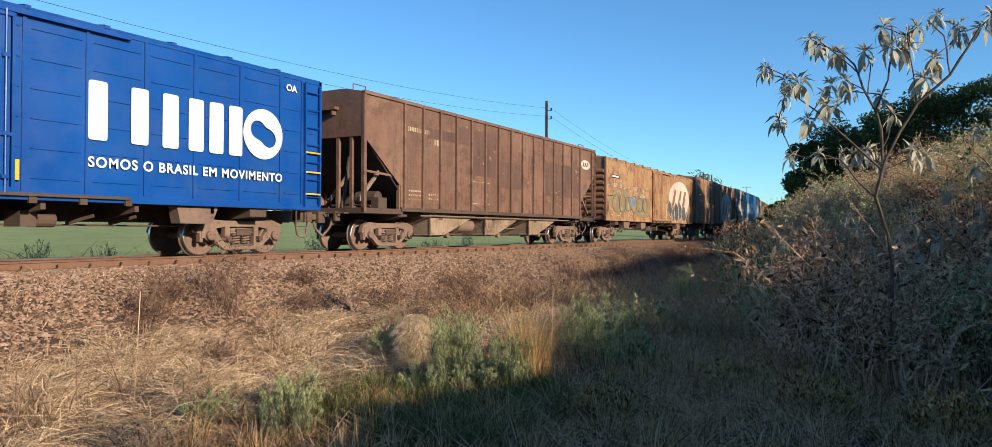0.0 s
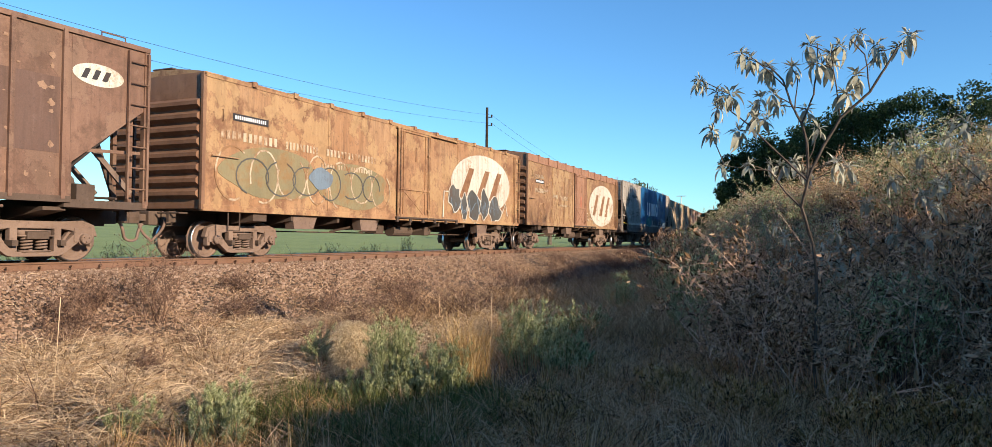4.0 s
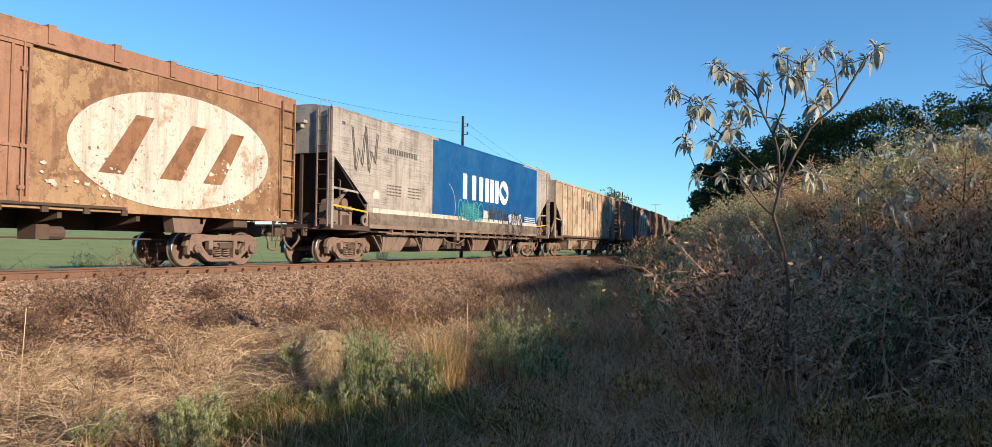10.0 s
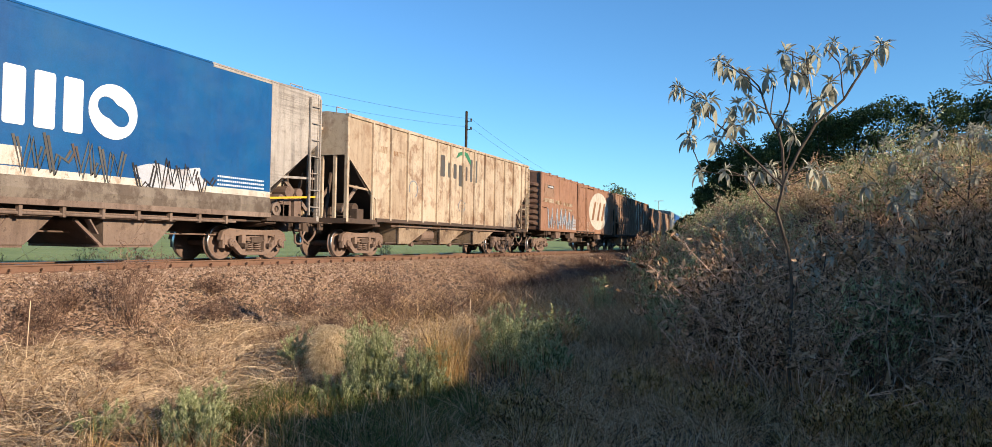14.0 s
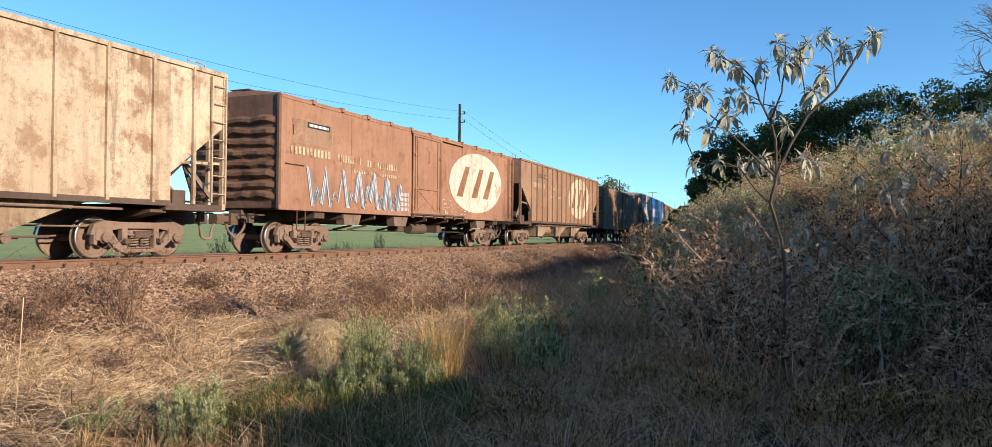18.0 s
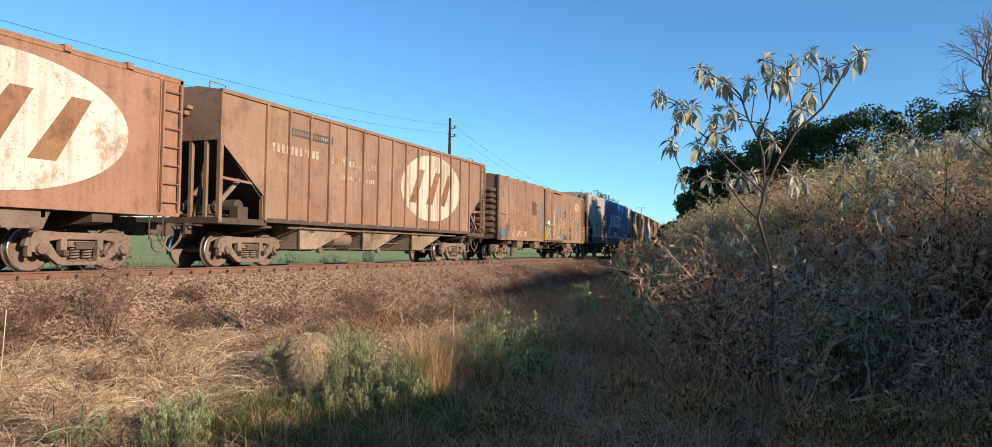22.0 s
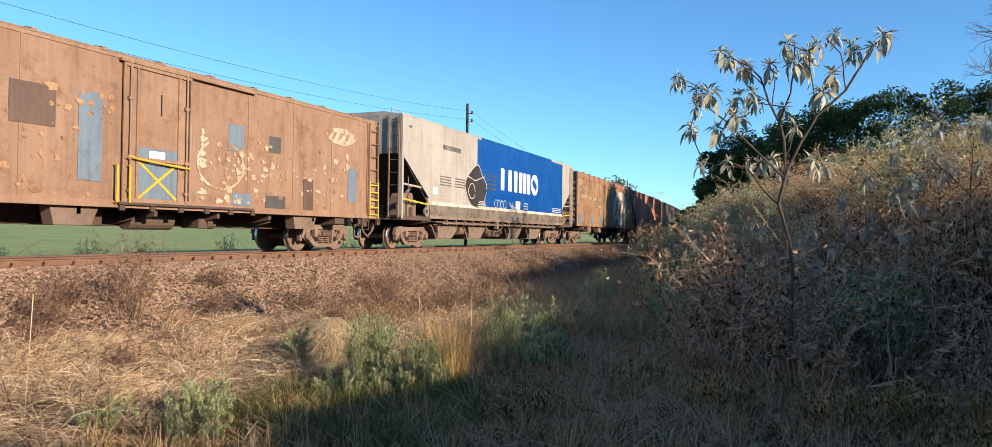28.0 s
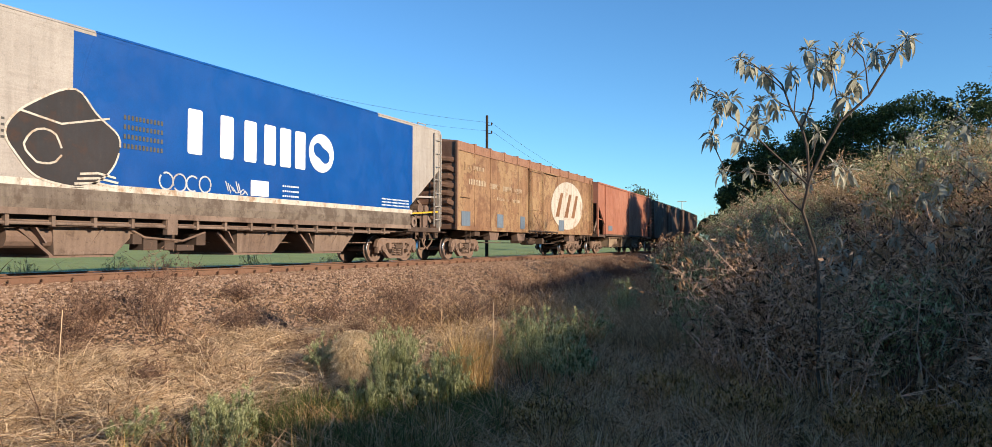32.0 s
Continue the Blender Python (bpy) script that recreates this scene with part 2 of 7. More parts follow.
mat_teal = painted_steel("teal_spray", (0.03, 0.24, 0.25), (0.08, 0.36, 0.36), wear=0.2, streak=0.1, seed=33, spots=0.65)
mat_teal_dark = painted_steel("dark_teal_spray", (0.015, 0.13, 0.17), (0.03, 0.18, 0.21), wear=0.15, streak=0.1, seed=34, spots=0.65)
mat_green_logo = painted_steel("green_paint", (0.02, 0.16, 0.07), (0.04, 0.20, 0.10), wear=0.4, streak=0.2, seed=35)
mat_grey_logo = painted_steel("dark_grey_paint", (0.06, 0.06, 0.055), (0.10, 0.095, 0.085), wear=0.5, streak=0.2, seed=37)
mat_silver_tag = painted_steel("silver_spray", (0.46, 0.47, 0.50), (0.56, 0.57, 0.58), rust=(0.2, 0.12, 0.08), wear=0.45, streak=0.1, seed=39, spots=0.55)
mat_olive_tag = painted_steel("olive_spray", (0.20, 0.17, 0.09), (0.26, 0.21, 0.11), rust=(0.28, 0.14, 0.05), wear=0.6, streak=0.2, seed=41, spots=0.5)
mat_patch_blue = painted_steel("grey_blue_patch", (0.14, 0.19, 0.24), (0.17, 0.22, 0.27), wear=0.35, streak=0.3, seed=43)
mat_logo_brown = painted_steel("brown_logo_paint", (0.25, 0.115, 0.05), (0.32, 0.17, 0.08), wear=0.6, streak=0.3, seed=45, spots=0.5)

m_tread, nt_, b_ = node_material("polished_tyre_tread")
b_.inputs["Base Color"].default_value, b_.inputs["Metallic"].default_value, b_.inputs["Roughness"].default_value = (0.55, 0.52, 0.5, 1), 1.0, 0.3
mat_rail = painted_steel("rusty_rail", (0.17, 0.085, 0.05), (0.22, 0.12, 0.075), rust=(0.12, 0.055, 0.03), wear=0.4, streak=0.1, rough=0.75)
m_railtop, nt_, b_ = node_material("rail_running_surface")
b_.inputs["Base Color"].default_value, b_.inputs["Metallic"].default_value, b_.inputs["Roughness"].default_value = (0.42, 0.36, 0.32, 1), 1.0, 0.35
mat_sleeper = rough_stuff("weathered_sleeper_wood", [(0.3, (0.06, 0.04, 0.028)), (0.7, (0.13, 0.09, 0.06))], 4, 0.9, 40)
mat_stone = rough_stuff("ballast_stone", [(0.2, (0.19, 0.115, 0.075)), (0.5, (0.33, 0.21, 0.14)), (0.8, (0.46, 0.33, 0.24))], 3.0, 0.9, 40, 0.5, island=0.6)
mat_wire = rough_stuff("dark_wire", [(0.3, grey(0.02)), (0.7, grey(0.04))], 3)
mat_pole = rough_stuff("weathered_pole_wood", [(0.3, (0.03, 0.022, 0.016)), (0.7, (0.07, 0.05, 0.035))], 2, 0.9, 30)


# ---- geometry helpers ----
class Mesh:
    """Collects corner points and faces of one part."""

    def __init__(self):
        self.v, self.f = [], []

    def add(self, pts, faces):
        o = len(self.v)
        self.v += [tuple(p) for p in pts]
        self.f += [tuple(i + o for i in q) for q in faces]
        return self

    def box(self, x0, x1, y0, y1, z0, z1):
        p = [(x0, y0, z0), (x1, y0, z0), (x1, y1, z0), (x0, y1, z0), (x0, y0, z1), (x1, y0, z1), (x1, y1, z1), (x0, y1, z1)]
        return self.add(p, [(0, 3, 2, 1), (4, 5, 6, 7), (0, 1, 5, 4), (1, 2, 6, 5), (2, 3, 7, 6), (3, 0, 4, 7)])

    def prism_x(self, poly, x0, x1):
        """A polygon in (y, z), listed anticlockwise as seen from +x, drawn out from x0 to x1."""
        n = len(poly)
        p = [(x0, y, z) for y, z in poly] + [(x1, y, z) for y, z in poly]
        return self.add(p, [tuple(range(n))[::-1], tuple(range(n, 2 * n))] + [(i, (i + 1) % n, n + (i + 1) % n, n + i) for i in range(n)])

    def prism_y(self, poly, y0, y1):
        """A polygon in (x, z) drawn out from y0 to y1."""
        n = len(poly)
        p = [(x, y0, z) for x, z in poly] + [(x, y1, z) for x, z in poly]
        return self.add(p, [tuple(range(n)), tuple(range(n, 2 * n))[::-1]] + [((i + 1) % n, i, n + i, n + (i + 1) % n) for i in range(n)])

    def tube(self, a, b, r, n=8, r2=None, cap=True):
        a, b = Vector(a), Vector(b)
        r2 = r if r2 is None else r2
        q = (b - a).to_track_quat("Z", "Y")
        ring = [(math.cos(2 * math.pi * i / n), math.sin(2 * math.pi * i / n)) for i in range(n)]
        p = [a + q @ Vector((c * r, s * r, 0)) for c, s in ring] + [b + q @ Vector((c * r2, s * r2, 0)) for c, s in ring]
        f = [(i, (i + 1) % n, n + (i + 1) % n, n + i) for i in range(n)]
        if cap:
            f += [tuple(range(n))[::-1], tuple(range(n, 2 * n))]
        return self.add(p, f)

    def pipe(self, pts, r, n=6):
        """A bent tube through pts, in one piece."""
        pts = [Vector(p) for p in pts]
        ring, up = [], None
        for i, p in enumerate(pts):
            d = (pts[min(i + 1, len(pts) - 1)] - pts[max(i - 1, 0)]).normalized()
            if up is None:
                up = d.orthogonal().normalized()
            up = (up - d * up.dot(d)).normalized() if (up - d * up.dot(d)).length > 1e-4 else d.orthogonal().normalized()
            w = d.cross(up)
            ring += [p + (up * math.cos(2 * math.pi * k / n) + w * math.sin(2 * math.pi * k / n)) * r for k in range(n)]
        m = len(pts)
        f = [(i * n + k, i * n + (k + 1) % n, (i + 1) * n + (k + 1) % n, (i + 1) * n + k) for i in range(m - 1) for k in range(n)]
        return self.add(ring, f + [tuple(range(n))[::-1], tuple(range((m - 1) * n, m * n))])

    def bar(self, a, b, w, t, up=(0, 0, 1)):
        """A flat bar from a to b, w wide and t thick; w lies along up."""
        a, b, up = Vector(a), Vector(b), Vector(up)
        d = (b - a).normalized()
        side = d.cross(up).normalized()
        up = side.cross(d)
        p = [e + side * (sx * t / 2) + up * (sz * w / 2) for e in (a, b) for sx, sz in ((-1, -1), (1, -1), (1, 1), (-1, 1))]
        return self.add(p, [(0, 3, 2, 1), (4, 5, 6, 7), (0, 1, 5, 4), (1, 2, 6, 5), (2, 3, 7, 6), (3, 0, 4, 7)])

    def lathe_x(self, prof, y, z, n=24):
        """Turns a profile of (x, radius) round the x axis through (y, z)."""
        k = len(prof)
        p = [(x, y + r * math.cos(2 * math.pi * i / n), z + r * math.sin(2 * math.pi * i / n)) for i in range(n) for x, r in prof]
        f = [(i * k + j, i * k + j + 1, (i + 1) % n * k + j + 1, (i + 1) % n * k + j) for i in range(n) for j in range(k - 1)]
        return self.add(p, f)

    def data(self, name, material, smooth=False, bevel=0.0):
        me = bpy.data.meshes.new(name)
        me.from_pydata(self.v, [], self.f)
        bm = bmesh.new()
        bm.from_mesh(me)
        if bevel:
            bmesh.ops.remove_doubles(bm, verts=bm.verts, dist=1e-5)
            edges = [e for e in bm.edges if len(e.link_faces) == 2 and e.calc_face_angle(0) > 0.6]
            bmesh.ops.bevel(bm, geom=edges, offset=bevel, segments=2, profile=0.6, affect="EDGES", clamp_overlap=True)
        bmesh.ops.recalc_face_normals(bm, faces=bm.faces)
        bm.to_mesh(me)
        bm.free()
        if smooth:
            me.shade_smooth()
        for m in material if isinstance(material, (list, tuple)) else [material]:
            me.materials.append(m)
        return me


def part(name, mesh, material, parent, label="", smooth=False, bevel=0.0):
    """Links a Mesh (or ready mesh data) as one part under a thing or a part."""
    if isinstance(mesh, list):
        return [part(name, m, material, parent, label, smooth, bevel) for m in mesh][-1]
    data = mesh.data(name, material, smooth, bevel) if isinstance(mesh, Mesh) else mesh
    ob = new(name, data)
    ob.parent = parent
    if label:
        ob["label"] = label
    return ob


# ---- the line of the track ----
TRACK_X = -13.4
CURVE_FROM, CURVE = 18.0, 0.0012
ARC = np.arange(-60.0, 420.0, 0.25)
HEAD = np.maximum(ARC - CURVE_FROM, 0) * CURVE
LINE_X = TRACK_X - np.concatenate([[0], np.cumsum(np.sin((HEAD[1:] + HEAD[:-1]) / 2) * 0.25)])
LINE_Y = ARC[0] + np.concatenate([[0], np.cumsum(np.cos((HEAD[1:] + HEAD[:-1]) / 2) * 0.25)])


def on_track(s, side=0.0, z=0.0):
    """The pose at s metres along the track, side metres towards the bank."""
    th = float(np.interp(s, ARC, HEAD))
    x, y = float(np.interp(s, ARC, LINE_X)), float(np.interp(s, ARC, LINE_Y))
    return pose(x + side * math.cos(th), y + side * math.sin(th), z, 0, 0, math.degrees(th))


# ---- how far the train has rolled: metres every two seconds ----
ROLLED = [0.0, 10.03, 20.01, 29.86, 39.7, 49.7, 59.63, 69.26, 78.78, 88.37, 97.86, 107.08, 116.17, 125.31, 134.36, 143.2, 151.95]


def rolled(t):
    i = min(int(t // 2), len(ROLLED) - 2)
    p = [ROLLED[max(0, min(len(ROLLED) - 1, k))] for k in (i - 1, i, i + 1, i + 2)]
    if i == 0:
        p[0] = 2 * p[1] - p[2]
    if i == len(ROLLED) - 2:
        p[3] = 2 * p[2] - p[1]
    u = t / 2 - i
    return 0.5 * (2 * p[1] + (p[2] - p[0]) * u + (2 * p[0] - 5 * p[1] + 4 * p[2] - p[3]) * u * u + (3 * p[1] - p[0] - 3 * p[2] + p[3]) * u ** 3)


# ---- bogies ----
WHEEL_R, AXLES = 0.42, (-0.865, 0.865)


def wheelset_data():
    m = Mesh()
    for sgn in (-1, 1):
        prof = [(0.40, 0.10), (0.41, 0.19), (0.435, 0.30), (0.425, 0.355), (0.425, 0.40), (0.44, 0.447), (0.462, 0.447), (0.475, 0.424),
                (0.50, WHEEL_R), (0.565, 0.416), (0.57, 0.40), (0.57, 0.355), (0.515, 0.345), (0.50, 0.30), (0.515, 0.20), (0.545, 0.15), (0.57, 0.10)]
        m.lathe_x([(x * sgn, r) for x, r in prof], 0, 0, 28)
    m.lathe_x([(-0.86, 0.001), (-0.86, 0.075), (-0.40, 0.075), (-0.36, 0.085), (0.36, 0.085), (0.40, 0.075), (0.86, 0.075), (0.86, 0.001)], 0, 0, 12)
    me = m.data("wheelset", [mat_bogie, m_tread], True)
    for p in me.polygons:
        c = p.center
        if 0.40 < math.hypot(c.y, c.z) and 0.47 < abs(c.x) < 0.575:
            p.material_index = 1
    return me


def side_frame_data():
    """A cast side frame: a deep bow between the axle boxes, with lightening holes and a spring window."""
    m = Mesh()
    x0, x1 = 0.70, 0.84
    top = [(-1.14, 0.50), (-1.08, 0.68), (-0.86, 0.76), (-0.45, 0.735), (0.45, 0.735), (0.86, 0.76), (1.08, 0.68), (1.14, 0.50)]
    # top chord
    m.prism_x([(-1.14, 0.46), (-0.70, 0.56), (-0.45, 0.60), (0.45, 0.60), (0.70, 0.56), (1.14, 0.46)] + top[::-1], x0, x1)
    # bottom bow
    m.prism_x([(-0.40, 0.11), (0.40, 0.11), (0.50, 0.14), (0.86, 0.42), (0.68, 0.50), (0.42, 0.24), (0.34, 0.20), (-0.34, 0.20), (-0.42, 0.24), (-0.68, 0.50), (-0.86, 0.42), (-0.50, 0.14)], x0, x1)
    for s in (-1, 1):
        # columns beside the springs, and axle box jaws
        m.box(x0, x1, min(s * 0.32, s * 0.45), max(s * 0.32, s * 0.45), 0.19, 0.66)
        m.box(x0 - 0.02, x1 + 0.02, min(s * 0.68, s * 1.05), max(s * 0.68, s * 1.05), 0.36, 0.62)
        m.box(x0, x1, min(s * 1.0, s * 1.08), max(s * 1.0, s * 1.08), 0.28, 0.52)
        m.bar((0.72, s * 0.50, 0.34), (0.72, s * 0.66, 0.56), 0.05, 0.10)
    return m.data("side_frame", mat_bogie, False, 0.018)


def spring_data():
    m = Mesh()
    turns, n = 4.5, 40
    for cy in (-0.13, 0.13):
        pts = [(0.77 + 0.085 * math.cos(2 * math.pi * turns * i / n), cy + 0.085 * math.sin(2 * math.pi * turns * i / n), 0.22 + 0.24 * i / n) for i in range(n + 1)]
        m.pipe(pts, 0.02, 5)
    m.box(0.67, 0.87, -0.25, 0.25, 0.195, 0.22)
    m.box(0.67, 0.87, -0.30, 0.30, 0.46, 0.49).box(0.60, 0.83, -0.26, 0.26, 0.49, 0.575)
    return m.data("spring_nest", mat_bogie, True)


def bolster_data():
    m = Mesh()
    m.prism_y([(-0.90, 0.42), (-0.5, 0.36), (0.5, 0.36), (0.90, 0.42), (0.90, 0.54), (0.4, 0.66), (-0.4, 0.66), (-0.90, 0.54)], -0.19, 0.19)
    m.tube((0, 0, 0.64), (0, 0, 0.80), 0.2, 14)
    for s in (-1, 1):
        m.box(-0.95, 0.95, s * 0.42 - 0.05, s * 0.42 + 0.05, 0.30, 0.40)
        for x in (-0.5, 0.5):
            m.box(x - 0.05, x + 0.05, min(s * 0.40, s * 0.48), max(s * 0.40, s * 0.48), 0.28, 0.56)
    return m.data("bolster", mat_under)


def cap_data(sgn):
    m = Mesh()
    m.lathe_x([(sgn * x, r) for x, r in ((0.80, 0.12), (0.86, 0.12), (0.87, 0.10), (0.93, 0.10), (0.945, 0.085), (0.945, 0.0))], 0, 0, 14)
    for k in range(3):
        a = 2.1 * k + 0.4
        m.tube((sgn * 0.94, 0.05 * math.cos(a), 0.05 * math.sin(a)), (sgn * 0.965, 0.05 * math.cos(a), 0.05 * math.sin(a)), 0.014, 6)
    return m.data("bearing_cap", mat_bogie, False)


WHEELSET, SIDE_FRAME, SPRING, BOLSTER, CAP = wheelset_data(), side_frame_data(), spring_data(), bolster_data(), (cap_data(1), cap_data(-1))
WHEELS = []


def bogie(car, y):
    """A three-piece freight bogie under a wagon, at y metres along it."""
    b = part("bogie", BOLSTER, None, car, "dusty cast-steel freight bogie")
    b.location = (0, y, 0)
    for sgn in (1, -1):
        f = part("side_frame", SIDE_FRAME, None, b)
        s = part("spring_nest", SPRING, None, b)
        if sgn < 0:
            f.rotation_euler = s.rotation_euler = (0, 0, math.pi)
    for ay in AXLES:
        w = part("wheelset", WHEELSET, None, b, "worn wheels with polished treads")
        w.location = (0, ay, WHEEL_R)
        WHEELS.append((w, ay))
        for k in (0, 1):
            c = part("bearing_cap", CAP[k], None, b)
            c.location = (0, ay, WHEEL_R)
    return b


# ---- pieces that several wagons share ----
def ladder(car, name, x, y0, y1, z0, z1, rungs, mat, axis="y", label=""):
    """A ladder on the side (axis y) or the end (axis x) of a wagon."""
    P = (lambda a, z: (x, a, z)) if axis == "y" else (lambda a, z: (a, x, z))
    up = (1, 0, 0) if axis == "y" else (0, 1, 0)
    stiles = [Mesh().bar(P(a, z0), P(a, z1), 0.05, 0.035, up) for a in (y0, y1)]
    part(name + "_stile", stiles, mat, car, label)
    rows = [z0 + (z1 - z0) * (i + 0.5) / rungs for i in range(rungs)]
    return part(name + "_rung", [Mesh().tube(P(y0, z), P(y1, z), 0.014, 6) for z in rows], mat, car)


def coupler(car, y, way):
    """Draft gear, coupler head and brake hose at one end of a wagon."""
    m = Mesh()
    s = way
    m.box(-0.16, 0.16, min(y, y + s * 0.30), max(y, y + s * 0.30), 0.72, 1.02)
    m.box(-0.07, 0.07, min(y + s * 0.25, y + s * 0.62), max(y + s * 0.25, y + s * 0.62), 0.80, 0.95)
    m.prism_y([(-0.13, 0.74), (0.13, 0.74), (0.15, 0.88), (0.13, 1.0), (-0.13, 1.0), (-0.15, 0.88)], min(y + s * 0.50, y + s * 0.76), max(y + s * 0.50, y + s * 0.76))
    part("coupler", m, mat_under, car, bevel=0.02)
    h = Mesh()
    n = 12
    pts = [(0.42 + 0.05 * math.sin(i), y + s * (0.10 + 0.62 * i / n), 0.86 - 0.48 * math.sin(math.pi * i / n * 0.92)) for i in range(n + 1)]
    h.pipe(pts, 0.032, 6)
    part("brake_hose", h, mat_bogie, car, "dusty rubber brake hose", True)
    u = Mesh()
    u.pipe([(0.9, y - s * 0.05, 0.98), (0.9, y + s * 0.16, 0.98), (0.25, y + s * 0.16, 0.98)], 0.018, 6)
    u.box(0.55, 0.62, min(y, y + s * 0.18), max(y, y + s * 0.18), 0.78, 1.02)
    part("uncoupling_lever", u, mat_under, car)


def bars(car, name, rows, mat, x=1.412, label=""):
    """Plain bars on the near side: (y0, y1, z0, z1) each, in place of writing."""
    m = Mesh()
    for y0, y1, z0, z1 in rows:
        m.box(x - 0.006, x, y0, y1, z0, z1)
    return part(name, m, mat, car, label)


def stencil(y0, y1, z0, z1, n, gap=0.42):
    """n upright strokes in a row, where lettering cannot be read."""
    w = (y1 - y0) / n
    return [(y0 + i * w, y0 + (i + 1 - gap) * w, z0, z1) for i in range(n)]


def plate(m, outline, x=1.41, t=0.008):
    """A flat shape on the near side from an outline of (y, z)."""
    m.prism_x(outline, x - t, x)
    return m


def oval(cy, cz, ry, rz, n=40, lean=0.0):
    return [(cy + ry * math.cos(a) + lean * rz * math.sin(a), cz + rz * math.sin(a)) for a in (2 * math.pi * i / n for i in range(n))]


def strokes(paths, w, x=1.414):
    """Painted strokes of width w along lines of (y, z), each a thin ribbon."""
    made = []
    for j, p in enumerate(paths):
        n, pts = len(p), []
        for i in range(n):
            a, b = p[max(i - 1, 0)], p[min(i + 1, n - 1)]
            d = Vector((b[0] - a[0], b[1] - a[1])).normalized()
            ny, nz = -d.y * w / 2, d.x * w / 2
            xx = x + 0.0005 * (j % 7)
            pts += [(xx, p[i][0] - ny, p[i][1] - nz), (xx, p[i][0] + ny, p[i][1] + nz), (xx - 0.004, p[i][0] - ny, p[i][1] - nz), (xx - 0.004, p[i][0] + ny, p[i][1] + nz)]
        fs = []
        for i in range(n - 1):
            k = 4 * i
            fs += [(k, k + 4, k + 5, k + 1), (k + 2, k + 3, k + 7, k + 6), (k, k + 2, k + 6, k + 4), (k + 1, k + 5, k + 7, k + 3)]
        made.append(Mesh().add(pts, fs + [(0, 1, 3, 2), (4 * n - 4, 4 * n - 2, 4 * n - 1, 4 * n - 3)]))
    return made


def oval_mark(car, cy, cz, ry, rz, white, ink, lean=0.12, x=1.414, ribs=()):
    """A white oval with three dark slanting bars: the railway's mark as plain shapes."""
    o = part("oval_mark", plate(Mesh(), oval(cy, cz, ry, rz, 48, lean), x), white, car, "worn white oval painted on the side")
    h, w = rz * 0.50, ry * 0.16
    for k, off in enumerate((-0.55, -0.02, 0.42)):
        y = cy + ry * off
        m = Mesh()
        m.prism_x([(y - w * 0.3 - 0.16 * ry, cz - h), (y + w - 0.16 * ry, cz - h), (y + w + 0.10 * ry, cz + h), (y + 0.10 * ry, cz + h)], x - 0.004, x + 0.004 + 0.0005 * k)
        part("mark_bar", m, ink, o)


def round_block(y0, y1, z0, z1, r, n=5):
    pts = []
    for cy, cz, a0 in ((y1 - r, z0 + r, -90), (y1 - r, z1 - r, 0), (y0 + r, z1 - r, 90), (y0 + r, z0 + r, 180)):
        pts += [(cy + r * math.cos(radians(a0 + 90 * i / n)), cz + r * math.sin(radians(a0 + 90 * i / n))) for i in range(n + 1)]
    return pts


def owner_mark(car, y0, y1, z0, z1, mat, x=1.412):
    """White upright bars and a ring in the size of the owner's mark, drawn as plain shapes."""
    L, h = y1 - y0, z1 - z0
    t = L * 0.078
    for u in (0.0, 0.18, 0.325, 0.455, 0.565, 0.675):
        m = plate(Mesh(), round_block(y0 + L * u, y0 + L * u + t, z0, z1, 0.05), x)
        b = part("mark_bar", m, mat, car, "white painted bar of the owner's mark")
    r = Mesh()
    cy, cz, R, q = y0 + L * 0.885, (z0 + z1) / 2 + 0.02, h * 0.53, h * 0.27
    n = 36
    ring = []
    for i in range(n):
        a = 2 * math.pi * i / n
        w = q + 0.10 * h * math.cos(2 * a + 1.0)
        ring.append(((cy + w * math.cos(a), cz + w * math.sin(a)), (cy + R * math.cos(a), cz + R * math.sin(a))))
    pts = [(xx, *p) for xx in (x - 0.008, x) for pr in ring for p in pr]
    k = 2 * n
    fs = []
    for i in range(n):
        j = (i + 1) % n
        fs += [(k + 2 * i, k + 2 * i + 1, k + 2 * j + 1, k + 2 * j), (2 * i, 2 * j, 2 * j + 1, 2 * i + 1),
               (2 * i + 1, 2 * j + 1, k + 2 * j + 1, k + 2 * i + 1), (2 * i, k + 2 * i, k + 2 * j, 2 * j)]
    r.add(pts, fs)
    part("mark_ring", r, mat, car, "white painted ring")


def words(car, rows, mat, x=1.414, label=""):
    """Unreadable lettering: one part of upright bars for each word of (y0, y1, z0, z1, strokes)."""
    for y0, y1, z0, z1, n in rows:
        tagged(bars(car, "lettering", stencil(y0, y1, z0, z1, int(n * 1.7)), mat, x, label), label, kind="stuff")


def lettering(car, text, y, z, size, mat, x=1.414, label=""):
    """Short stencilled writing on the near side, from y on, with its foot at z."""
    cu = bpy.data.curves.new("stencil", "FONT")
    cu.body, cu.size, cu.extrude, cu.offset = text, size, 0.003, 0.004
    cu.materials.append(mat)
    ob = new("stencil", cu)
    ob.parent, ob.matrix_basis = car, Matrix(((0, 0, 1, x), (1, 0, 0, y), (0, 1, 0, z), (0, 0, 0, 1)))
    ob["label"] = label or "small stencilled letters"
    return ob


